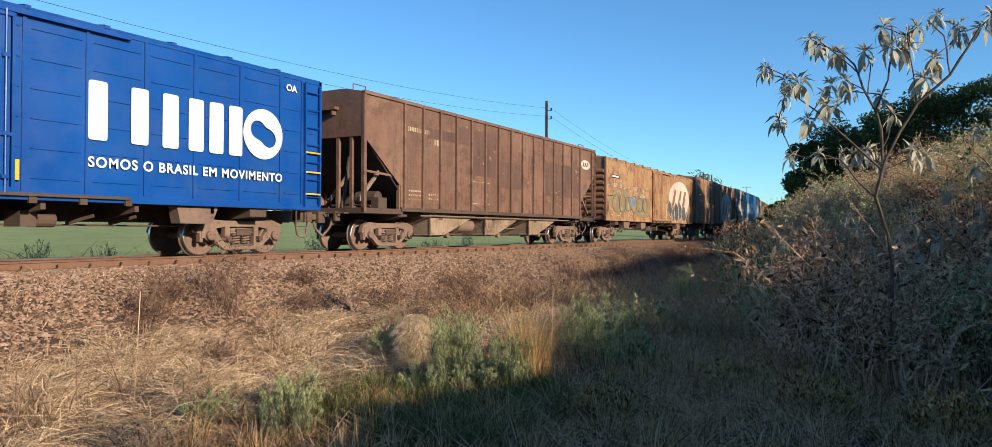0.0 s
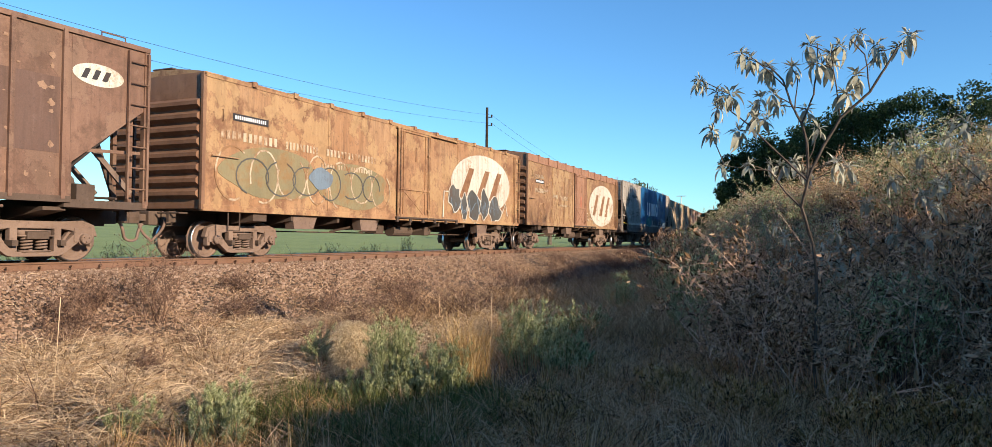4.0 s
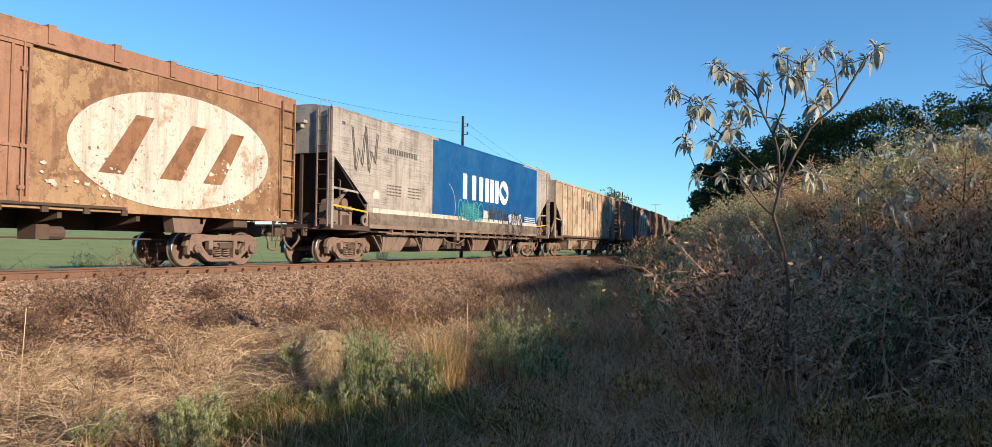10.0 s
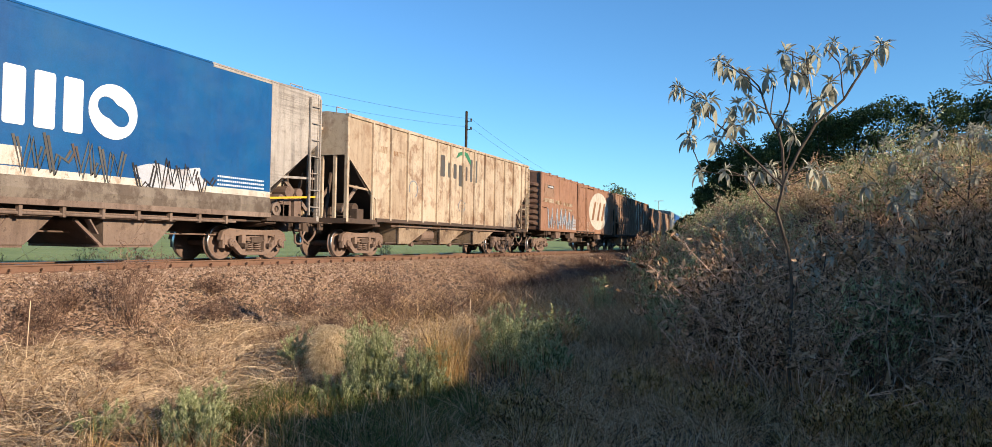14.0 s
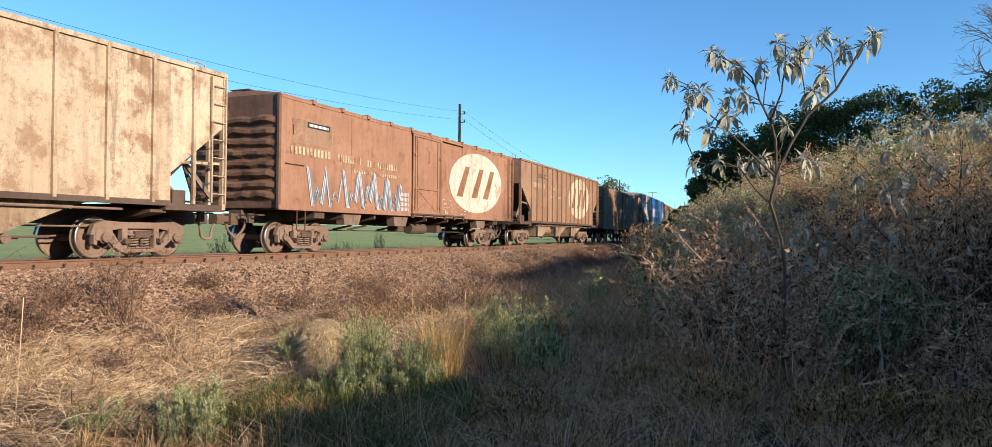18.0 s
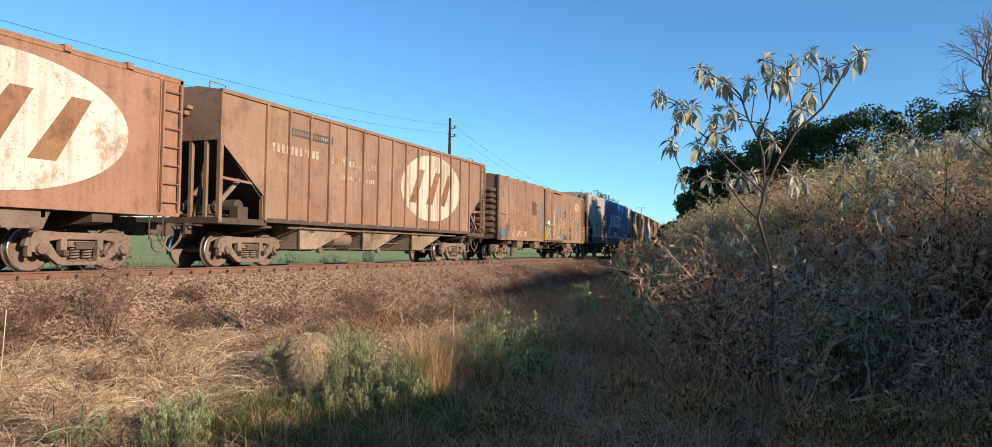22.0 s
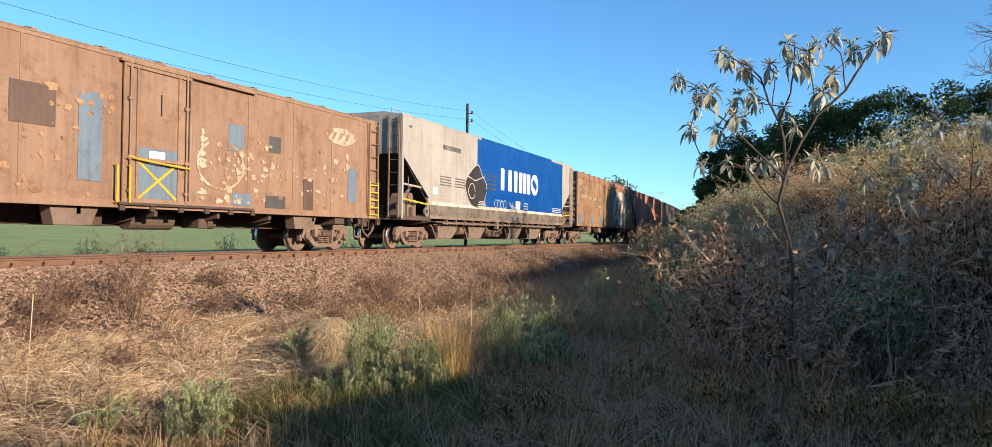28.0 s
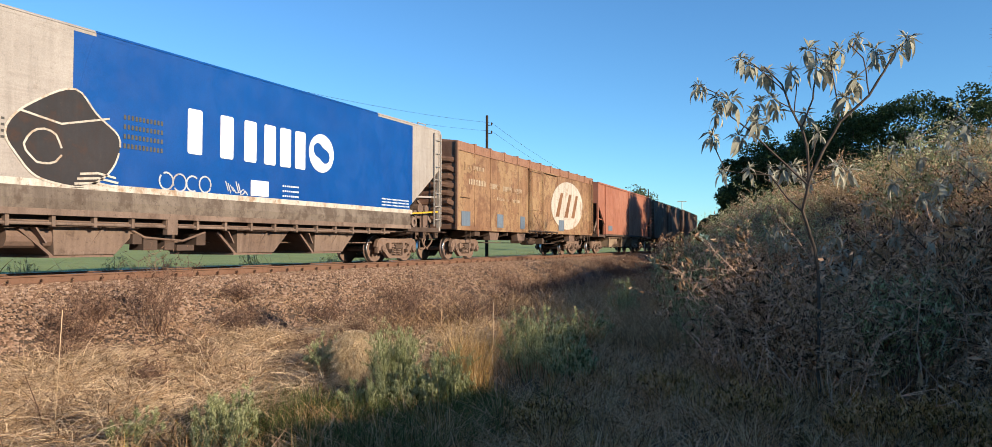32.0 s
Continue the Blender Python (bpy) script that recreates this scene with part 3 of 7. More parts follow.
def scrawl(y0, y1, z0, z1, n, seed, curvy=False):
    """Lines of a spray-painted scrawl within a box: tall angular or rounded loops that spell nothing."""
    rnd = random.Random(seed)
    out, w = [], (y1 - y0) / n
    for i in range(n):
        a = y0 + i * w
        if curvy:
            cy, cz = a + w * 0.5, z0 + (z1 - z0) * rnd.uniform(0.45, 0.55)
            ry, rz = w * rnd.uniform(0.42, 0.6), (z1 - z0) * rnd.uniform(0.38, 0.5)
            a0, span = rnd.uniform(0, 6.28), rnd.uniform(4.2, 6.2)
            out.append([(cy + ry * math.cos(a0 + span * k / 14), cz + rz * math.sin(a0 + span * k / 14)) for k in range(15)])
        else:
            lo, hi = z0 + rnd.uniform(0, 0.12), z1 - rnd.uniform(0, 0.25)
            p = [(a, hi), (a + w * 0.28, lo), (a + w * rnd.uniform(0.45, 0.6), (lo + hi) / 2 + rnd.uniform(-0.2, 0.4)), (a + w * 0.75, lo + rnd.uniform(0, 0.3)), (a + w * 0.95, hi - rnd.uniform(0, 0.3))]
            out.append(p)
            if rnd.random() < 0.6:
                out.append([(q[0] + 0.07, q[1] - 0.04) for q in p])
    return out


def blob(cy, cz, ry, rz, seed, n=40, rough=0.08):
    rnd = random.Random(seed)
    ph = [rnd.uniform(0, 6.28) for _ in range(4)]
    return [(cy + ry * (1 + rough * sum(math.sin((k + 2) * a + ph[k]) for k in range(4)) / 2) * math.cos(a),
             cz + rz * (1 + rough * sum(math.cos((k + 2) * a + ph[k]) for k in range(4)) / 2) * math.sin(a)) for a in (2 * math.pi * i / n for i in range(n))]


def flakes(car, y0, y1, z0, z1, n, seed, mat, x=1.4125, big=0.085, label="flaking patches of old pale paint"):
    """Ragged little patches where paint has come off, thicker towards a few middles."""
    rnd = random.Random(seed)
    mids = [(rnd.uniform(y0, y1), rnd.uniform(z0, z1)) for _ in range(max(2, n // 12))]
    m = Mesh()
    for k in range(n):
        a, b = rnd.choice(mids)
        y, z = min(max(rnd.gauss(a, (y1 - y0) * 0.12), y0), y1), min(max(rnd.gauss(b, (z1 - z0) * 0.16), z0), z1)
        r = big * rnd.uniform(0.12, 1.0) ** 2
        m.prism_x(blob(y, z, r * rnd.uniform(0.6, 1.6), r * rnd.uniform(0.5, 1.2), seed * 99 + k, 14, 0.32), x - 0.005, x + 0.00004 * k)
    return tagged(part("flaked_paint", m, mat, car), label, kind="stuff")


def wagon(name, label, y0, y1):
    """An empty at the middle of a wagon on the rails, with its two bogies and couplers. y0, y1: its ends along the train."""
    car = new(name)
    tagged(car, label, "freight wagon", "wagons of the train")
    L = y1 - y0
    car["mid"] = (y0 + y1) / 2
    for s in (-1, 1):
        bogie(car, s * (L / 2 - 1.75))
        coupler(car, s * L / 2, s)
    return car, L / 2


def under_frame(car, h, mat, z=1.02, box=True, seed=0):
    """Centre sill, cross bearers, brake rods, reservoir and boxes below a closed wagon."""
    rnd = random.Random(seed)
    m = Mesh()
    m.box(-0.2, 0.2, -h, h, z - 0.32, z)
    part("centre_sill", m, mat_under, car)
    for i in range(7):
        y = -h + 2.9 + (2 * h - 5.8) * i / 6
        c = Mesh()
        c.prism_y([(-1.3, z - 0.14), (-0.2, z - 0.30), (0.2, z - 0.30), (1.3, z - 0.14), (1.3, z), (-1.3, z)], y - 0.04, y + 0.04)
        part("cross_bearer", c, mat_under, car)
    if box:
        t = Mesh()
        t.tube((0.65, -0.2, 0.72), (0.65, 0.9, 0.72), 0.19, 14)
        part("air_reservoir", t, mat_under, car, smooth=False)
        q = Mesh()
        q.tube((0.7, 1.7, 0.70), (0.7, 2.1, 0.70), 0.13, 12)
        q.box(0.45, 0.95, 1.45, 1.7, 0.58, 0.85)
        part("brake_valve", q, mat_under, car)
        part("valve_box", Mesh().box(0.5, 0.9, -1.3, -0.9, 0.62, 0.86), mat_under, car)
    for x in (0.45, -0.3):
        r = Mesh()
        r.tube((x, -h + 2.6, 0.63), (x, h - 2.6, 0.61), 0.018, 6)
        part("brake_rod", r, mat_under, car)
    for k in range(4):
        r = Mesh()
        y = rnd.uniform(-h + 3, h - 3)
        r.bar((0.35, y, 0.64), (0.95, y + 0.15, 0.78), 0.06, 0.02)
        part("brake_lever", r, mat_under, car)
    for s in (-1, 1):
        for k in (-1, 1):
            st = Mesh()
            y = s * (h - 0.55) + k * 0.2
            st.pipe([(1.36, y, z + 0.05), (1.36, y, 0.62), (1.36, y + 0.34 * -s, 0.62), (1.36, y + 0.34 * -s, z + 0.05)], 0.016, 6)
            if k == 1:
                part("foot_step", st, mat_under, car)


def ribbed_end(car, h, z0, z1, mat, s, ribs=8, dented=False, seed=0):
    """A pressed steel wagon end with proud, tapered ribs."""
    rnd = random.Random(seed + (5 if s > 0 else 0))
    y = s * h
    w = Mesh()
    w.box(-1.36, 1.36, min(y, y - s * 0.05), max(y, y - s * 0.05), z0, z1)
    wall = part("end_wall", w, mat, car, "pressed steel end with horizontal ribs")
    step = (z1 - 0.55 - z0 - 0.15) / ribs
    for i in range(ribs):
        zc = z0 + 0.18 + step * (i + 0.5)
        m = Mesh()
        n = 10 if dented else 2
        pts, fs = [], []
        for k in range(n + 1):
            x = -1.30 + 2.6 * k / n
            e = 0.09 if 0 < k < n or not dented else 0.02
            e *= 1 + (rnd.uniform(-0.35, 0.35) if dented else 0)
            dz = rnd.uniform(-0.035, 0.035) if dented else 0.0
            if not dented:
                e = 0.11
            hh = step * 0.42
            pts += [(x, y, zc + hh + dz), (x, y + s * e, zc + hh * 0.35 + dz), (x, y + s * e, zc - hh * 0.35 + dz), (x, y, zc - hh + dz)]
        for k in range(n):
            for j in range(3):
                fs.append((4 * k + j, 4 * k + j + 1, 4 * k + j + 5, 4 * k + j + 4))
        fs += [(0, 1, 2, 3), (4 * n + 3, 4 * n + 2, 4 * n + 1, 4 * n)]
        m.add(pts, fs)
        part("end_rib", m, mat, wall, smooth=False)
    for x in (-1.38, 1.38):
        t = Mesh()
        t.box(x - 0.035, x + 0.035, min(y - s * 0.04, y + s * 0.05), max(y - s * 0.04, y + s * 0.05), z0 - 0.02, z1)
        part("corner_post", t, mat, car)
    return wall


# ---- closed wagons with a sliding door ----
def box_wagon(name, label, y0, y1, mat, end_mat, z0, z1, d0, d1, style="plain", seams=(), dented=False, seed=0, door_mat=None, roof_mat=None, caps=True, lower_cross=True, rail_to=None):
    """z0: underside of the sill, z1: eaves. d0, d1: the door, along the train. seams: upright joints, along the train."""
    car, h = wagon(name, label, y0, y1)
    mid = (y0 + y1) / 2
    d0, d1 = d0 - mid, d1 - mid
    door_mat, roof_mat = door_mat or mat, roof_mat or mat
    zs = z0 + 0.14
    fascia = 0.30 if style == "fascia" else 0.07
    edges = sorted({-h, d0, d1, h, *[s - mid for s in seams]})
    for a, b in zip(edges, edges[1:]):
        if a >= d0 - 1e-6 and b <= d1 + 1e-6:
            continue
        m = Mesh()
        m.box(1.34, 1.40, a + 0.004, b - 0.004, zs, z1 - fascia)
        p = part("side_panel", m, mat, car)
        if style == "pressed":
            n = 6
            for k in range(n):
                z = zs + 0.22 + (z1 - zs - 0.5) * k / (n - 1)
                q = Mesh()
                q.prism_x([(a + 0.10, z - 0.02), (b - 0.10, z - 0.02), (b - 0.14, z + 0.03), (a + 0.14, z + 0.03)], 1.40, 1.418)
                part("pressing", q, mat, p)
    for s in edges[1:-1]:
        if d0 <= s <= d1:
            continue
        m = Mesh()
        m.box(1.40, 1.412 if style != "pressed" else 1.43, s - 0.03, s + 0.03, zs, z1 - fascia)
        part("seam_strip", m, mat, car)
    m = Mesh()
    m.box(-1.40, -1.34, -h, h, zs, z1)
    part("far_side", m, mat, car)
    m = Mesh()
    m.box(1.33, 1.425, -h - 0.02, h + 0.02, z0, zs)
    m.box(-1.42, -1.33, -h, h, z0, zs)
    part("side_sill", m, mat, car, bevel=0.008)
    f = Mesh()
    f.box(1.33, 1.43 if style == "fascia" else 1.415, -h - 0.03, h + 0.03, z1 - fascia, z1)
    part("eaves_plate", f, roof_mat, car)
    fl = Mesh()
    fl.box(-1.33, 1.33, -h + 0.06, h - 0.06, z0 + 0.02, z0 + 0.12)
    part("wagon_floor", fl, mat_under, car)
    # roof: sheets with raised joints
    n = 12
    for i in range(n):
        a, b = -h + 2 * h * i / n, -h + 2 * h * (i + 1) / n
        m = Mesh()
        m.prism_y([(-1.42, z1), (1.42, z1), (1.42, z1 + 0.03), (0.7, z1 + 0.13), (0, z1 + 0.16), (-0.7, z1 + 0.13), (-1.42, z1 + 0.03)], a + 0.003, b - 0.003)
        r = part("roof_sheet", m, roof_mat, car)
        j = Mesh()
        j.prism_y([(-1.43, z1 + 0.0), (1.43, z1 + 0.0), (1.43, z1 + 0.06), (0.7, z1 + 0.17), (0, z1 + 0.2), (-0.7, z1 + 0.17), (-1.43, z1 + 0.06)], b - 0.05, b + 0.05)
        if i < n - 1:
            part("roof_rib", j, roof_mat, r)
            if caps:
                c = Mesh()
                c.box(1.36, 1.46, b - 0.07, b + 0.07, z1 - 0.26 if style == "fascia" else z1 - 0.05, z1 + 0.07)
                part("rib_cap", c, roof_mat, r)
    w = Mesh()
    w.box(-0.3, 0.3, -h + 0.1, h - 0.1, z1 + 0.2, z1 + 0.225)
    part("roof_walk", w, mat_under, car)
    for s in (-1, 1):
        ribbed_end(car, h, z0 + 0.05, z1 + 0.02, end_mat, s, 8, dented, seed)
    # door
    door = Mesh()
    door.box(1.40, 1.445, d0 + 0.04, d1 - 0.04, zs - 0.02, z1 - fascia - 0.06)
    dr = part("door", door, door_mat, car, "closed sliding steel door")
    fr = Mesh()
    for y in (d0, d0 + 0.30, d1 - 0.30, d1):
        fr.box(1.445, 1.475, y - 0.025, y + 0.025, zs - 0.04, z1 - fascia - 0.05)
    zc = zs + (z1 - zs) * 0.30
    fr.box(1.445, 1.48, d0 + 0.02, d1 - 0.02, zc - 0.03, zc + 0.03)
    fr.box(1.445, 1.48, d0 + 0.02, d1 - 0.02, zs - 0.03, zs + 0.05)
    fr.box(1.445, 1.48, d0 + 0.02, d1 - 0.02, z1 - fascia - 0.12, z1 - fascia - 0.05)
    part("door_frame", fr, door_mat, dr)
    if lower_cross:
        for za, zb in ((zs + 0.06, zc - 0.05), (zc - 0.05, zs + 0.06)):
            q = Mesh()
            q.bar((1.462 if za < zb else 1.452, d0 + 0.34, za), (1.462 if za < zb else 1.452, d1 - 0.34, zb), 0.012, 0.05, (1, 0, 0))
            part("cross_brace", q, mat_yellow if lower_cross == "yellow" else door_mat, dr)
    for y in (d0 + 0.12, d1 - 0.12):
        q = Mesh()
        q.tube((1.49, y, zs - 0.05), (1.49, y, z1 - fascia - 0.02), 0.018, 8)
        for z in (zs + 0.2, zc, z1 - 0.8):
            q.box(1.45, 1.51, y - 0.05, y + 0.05, z - 0.03, z + 0.03)
        part("lock_rod", q, door_mat, dr)
    hd = Mesh()
    ym = (d0 + d1) / 2
    hd.pipe([(1.45, ym + 0.05, zs + 1.75), (1.50, ym + 0.05, zs + 1.75), (1.50, ym + 0.05, zs + 2.15), (1.45, ym + 0.05, zs + 2.15)], 0.014, 6)
    part("door_handle", hd, door_mat, dr)
    rt = (rail_to - mid) if rail_to else d1 + 1.9
    rl = Mesh()
    rl.box(1.40, 1.50, d0 - 0.1, rt, z1 - fascia - 0.05, z1 - fascia + 0.0)
    part("door_track", rl, door_mat, car)
    rb = Mesh()
    rb.box(1.425, 1.50, d0 - 0.1, rt, z0 + 0.06, z0 + 0.11)
    for k in range(6):
        y = d0 + (rt - d0) * k / 5
        rb.box(1.42, 1.47, y - 0.06, y + 0.06, z0 - 0.05, z0 + 0.06)
    part("lower_track", rb, mat_under, car)
    # ladders at both ends of the side
    ladder(car, "side_ladder", 1.47, h - 0.52, h - 0.06, z0 + 0.1, z1 - 0.1, 7, mat)
    sp = Mesh()
    sp.box(1.40, 1.43, h - 0.56, h - 0.52, zs, z1 - fascia)
    part("end_stile", sp, mat, car)
    ladder(car, "end_ladder", h + 0.15, 0.75, 1.2, z0 + 0.2, z1 - 0.1, 7, mat, "x")
    z = zs + 1.05
    g = Mesh()
    g.pipe([(1.40, -h + 0.2, z), (1.45, -h + 0.2, z), (1.45, -h + 0.95, z), (1.40, -h + 0.95, z)], 0.014, 6)
    part("grab_iron", g, mat, car)
    g = Mesh()
    g.pipe([(1.40, -h + 0.5, z1 - 0.95), (1.44, -h + 0.5, z1 - 0.95), (1.44, -h + 0.5, z1 - 0.70), (1.40, -h + 0.5, z1 - 0.70)], 0.014, 6)
    part("grab_iron", g, mat, car)
    under_frame(car, h, mat, z0, True, seed)
    for y in (-h + 3.4, -h + 6.2, h - 3.2):
        q = Mesh()
        q.prism_x([(y - 0.42, z0 - 0.34), (y + 0.3, z0 - 0.34), (y + 0.45, z0), (y - 0.5, z0)], 1.02, 1.30)
        part("step_box", q, mat_bogie, car)
    for s in (-1, 1):
        bo = Mesh()
        yb = s * (h - 1.75)
        bo.prism_y([(-1.33, z0 - 0.18), (-0.3, z0 - 0.28), (0.3, z0 - 0.28), (1.33, z0 - 0.18), (1.33, z0), (-1.33, z0)], yb - 0.22, yb + 0.22)
        part("body_bolster", bo, mat_under, car)
    return car, h


# ---- hopper wagons ----
def hopper_wagon(name, label, y0, y1, mat, z0, z1, ribs, zk=2.95, cut=1.55, zl=1.75, chutes=3, seed=0, panels=None, rib_mat=None, tall=False, lift=0.0):
    """Closed hopper: side sheets with outside posts, open ends with sloped sheets, chutes below. ribs: posts, along the train."""
    car, h = wagon(name, label, y0, y1)
    mid = (y0 + y1) / 2
    rib_mat = rib_mat or mat
    ribs = [r - mid for r in ribs]
    inner0, inner1 = -h + cut, h - cut
    cuts = sorted({-h, h, inner0, inner1, *[r for r in ribs if -h < r < h], *[p - mid for p, _ in (panels or [])]})

    def floor_z(y):
        e = min(y + h, h - y)
        return zk - (zk - zl) * e / cut if e < cut - 1e-6 else z0

    for a, b in zip(cuts, cuts[1:]):
        if b - a < 0.02:
            continue
        pm = mat
        for p, mm in panels or []:
            if (a + b) / 2 >= p - mid:
                pm = mm
        za, zb = floor_z(a + 1e-4), floor_z(b - 1e-4)
        m = Mesh()
        m.prism_x([(a + 0.002, za), (b - 0.002, zb), (b - 0.002, z1), (a + 0.002, z1)], 1.34, 1.385)
        part("side_sheet", m, pm, car)
    for r in ribs:
        m = Mesh()
        m.box(1.385, 1.45, r - 0.035, r + 0.035, z0, z1 - 0.02)
        part("side_post", m, rib_mat, car)
    m = Mesh()
    m.prism_x([(-h, z0 + 0.5), (inner0 * 0.97 - h * 0.03, z0), (inner1 * 0.97 + h * 0.03, z0), (h, z0 + 0.5), (h, z1), (-h, z1)], -1.40, -1.34)
    part("far_side", m, mat, car)
    runs = [(-h, h, rib_mat)]
    if tall:
        p1, p2 = panels[1][0] - mid, panels[2][0] - mid
        runs = [(-h, p1 + 0.42, rib_mat), (p1 + 0.42, p2 - 1.9, panels[1][1]), (p2 - 1.9, h, rib_mat)]
        arc = [(p1 + 0.42 * max(0.0, (z - 2.1) / (z1 - 2.1)) ** 2, z) for z in (z1 - 0.06 - (z1 - 1.72) * i / 12 for i in range(13))]
        part("painted_edge", Mesh().prism_x([(p1 + 0.43, arc[-1][1]), (p1 + 0.43, z1 - 0.06)] + arc, 1.384, 1.389), panels[1][1], car, "curved edge of the blue paint")
        part("painted_edge", Mesh().prism_x([(p1, 1.12), (p1 + 0.02, 1.12), (p1 + 0.02, 1.72), (p1, 1.72)], 1.384, 1.388), panels[1][1], car)
    for a, b, mm in runs:
        t = Mesh()
        if tall:
            t.prism_y([(1.33, z1 - 0.06), (1.388, z1 - 0.06), (1.388, z1), (1.36, z1 + 0.045), (1.33, z1 + 0.06)], a, b)
        else:
            t.box(1.33, 1.43, a, b, z1 - 0.06, z1 + 0.03)
        part("top_rail", t, mm, car)
    roof = Mesh()
    roof.prism_y([(-1.4, z1), (1.4, z1), (0.7, z1 + 0.12), (-0.7, z1 + 0.12)], -h, h)
    part("roof", roof, mat, car)
    for i in range(4):
        y = -h + 2 * h * (i + 0.5) / 4
        hm = Mesh()
        hm.box(-0.35, 0.35, y - 1.3, y + 1.3, z1 + 0.12, z1 + 0.19)
        part("roof_hatch", hm, mat, car)
    for s in (-1, 1):
        gr = Mesh()
        gr.pipe([(0.9, s * (h - 0.15), z1 + 0.05), (0.9, s * (h - 0.15), z1 + 0.26), (0.9, s * (h - 0.65), z1 + 0.26), (0.9, s * (h - 0.65), z1 + 0.05)], 0.016, 6)
        part("roof_grab", gr, mat, car)
    ss = Mesh()
    ss.box(1.30, 1.44, inner0, inner1, z0 - 0.06, z0 + 0.05)
    part("side_sill", ss, mat_under if not tall else mat_chute, car)
    for s in (-1, 1):
        e = Mesh()
        e.box(-1.34, 1.34, min(s * h, s * (h - 0.05)), max(s * h, s * (h - 0.05)), zk, z1)
        part("end_wall", e, mat_cement if tall else mat, car)
        sl = Mesh()
        yb = s * (h - cut - 0.55)
        pts = [(-1.33, s * (h - 0.05), zk), (1.33, s * (h - 0.05), zk), (1.33, yb, z0), (-1.33, yb, z0)]
        off = [(x, y - s * 0.03, z + 0.03) for x, y, z in pts]
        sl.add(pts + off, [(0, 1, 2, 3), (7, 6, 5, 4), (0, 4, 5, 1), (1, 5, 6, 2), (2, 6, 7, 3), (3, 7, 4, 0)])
        # the gloom of the open end is part of this sheet's colour
        part("slope_sheet", sl, mat_shaded_soot, car, "steep sooty sheet, coloured dark with the shade of the open wagon end")
        for x in (1.36, -1.36):
            p = Mesh()
            p.box(x - 0.05, x + 0.05, min(s * (h + 0.0), s * (h - 0.10)), max(s * h, s * (h - 0.10)), z0 - 0.1, z1)
            part("corner_post", p, rib_mat, car)
            b = Mesh()
            b.bar((x * 0.97, s * (h - 0.12), z0 + (zk - z0) * 0.52), (x * 0.97, s * (h - cut), z0 + (zk - z0) * 0.48), 0.06, 0.04)
            b.bar((x * 0.97, s * (h - cut), z0), (x * 0.97, s * (h - cut), zl + 0.02), 0.09, 0.09, (0, 1, 0))
            part("end_brace", b, rib_mat, car)
        for x in (0.62, -0.62) if not tall else (-0.62,):
            q = Mesh()
            q.bar((x, s * (h - 0.08), z0), (x * 0.8, s * (h - 0.5), zk - 0.45), 0.09, 0.05, (0, s, 0.3))
            part("slope_stay", q, mat_under, car)
        for x in (0.95, 0.5) if not tall else (0.35,):
            q = Mesh()
            q.box(x - 0.045, x + 0.045, min(s * (h - 0.02), s * (h - 0.10)), max(s * (h - 0.02), s * (h - 0.10)), z0 - 0.1, zk + 0.12)
            part("end_post", q, rib_mat if not tall else mat_under, car, "dusty upright post of the open end")
        for x in (1.1,) if tall else (1.1, 0.1):
            q = Mesh()
            q.bar((x, s * (h - 0.14), z0 + (zk - z0) * 0.10), (x, s * (h - cut * 0.62), zk - (zk - zl) * 0.70), 0.10, 0.05, (0, s, 0.3))
            part("end_strut", q, mat_chute, car, "dusty diagonal strut of the open end")
        q = Mesh()
        q.box(-0.35, 0.55, min(s * h, s * (h + 0.16)), max(s * h, s * (h + 0.16)), z1 - 0.42, z1 - 0.34)
        q.box(-0.25, -0.2, min(s * h, s * (h + 0.14)), max(s * h, s * (h + 0.14)), z1 - 0.55, z1 - 0.42)
        q.box(0.4, 0.45, min(s * h, s * (h + 0.14)), max(s * h, s * (h + 0.14)), z1 - 0.55, z1 - 0.42)
        part("brake_step", q, rib_mat, car)
        if tall:
            q = Mesh()
            q.pipe([(1.38, s * (h - 0.35), z0 + 0.75), (1.44, s * (h - 0.35), z0 + 0.75), (1.44, s * (h - 0.35), z0 + 1.25), (1.38, s * (h - 0.35), z0 + 1.25)], 0.014, 6)
            part("grab_iron", q, mat_chute, car)
            q = Mesh()
            q.bar((1.36, s * (h - 0.1), z0 + 0.55), (1.36, s * (h - cut), z0 + 0.42), 0.05, 0.012)
            part("safety_strap", q, mat_yellow, car, "faded yellow safety strap")
            q = Mesh()
            n = 16
            ring = [(math.cos(6.2832 * i / n), math.sin(6.2832 * i / n)) for i in range(n)]
            yc, zc = s * (h - cut + 0.22), z0 + 0.16
            for xx in (1.36, 1.42):
                q.add([(xx, yc + 0.16 * c, zc + 0.16 * w) for c, w in ring] + [(xx, yc + 0.08 * c, zc + 0.08 * w) for c, w in ring], [(i, (i + 1) % n, n + (i + 1) % n, n + i) for i in range(n)])
            q.lathe_x([(1.36, 0.16), (1.42, 0.16)], yc, zc, n).lathe_x([(1.36, 0.08), (1.42, 0.08)], yc, zc, n)
            part("towing_eye", q, mat_chute, car, "pierced steel towing eye")
            for y, z, r in ((0.55, 0.62, 0.13), (0.95, 0.62, 0.16), (1.25, 0.45, 0.11)):
                q = Mesh()
                q.tube((0.75, s * (h - y), z0 + z), (1.2, s * (h - y), z0 + z), r, 12).box(0.7, 1.15, min(s * (h - y - 0.14), s * (h - y + 0.14)), max(s * (h - y - 0.14), s * (h - y + 0.14)), z0, z0 + z - r * 0.4)
                part("brake_cylinder", q, mat_bogie, car, bevel=0.01)
        d = Mesh()
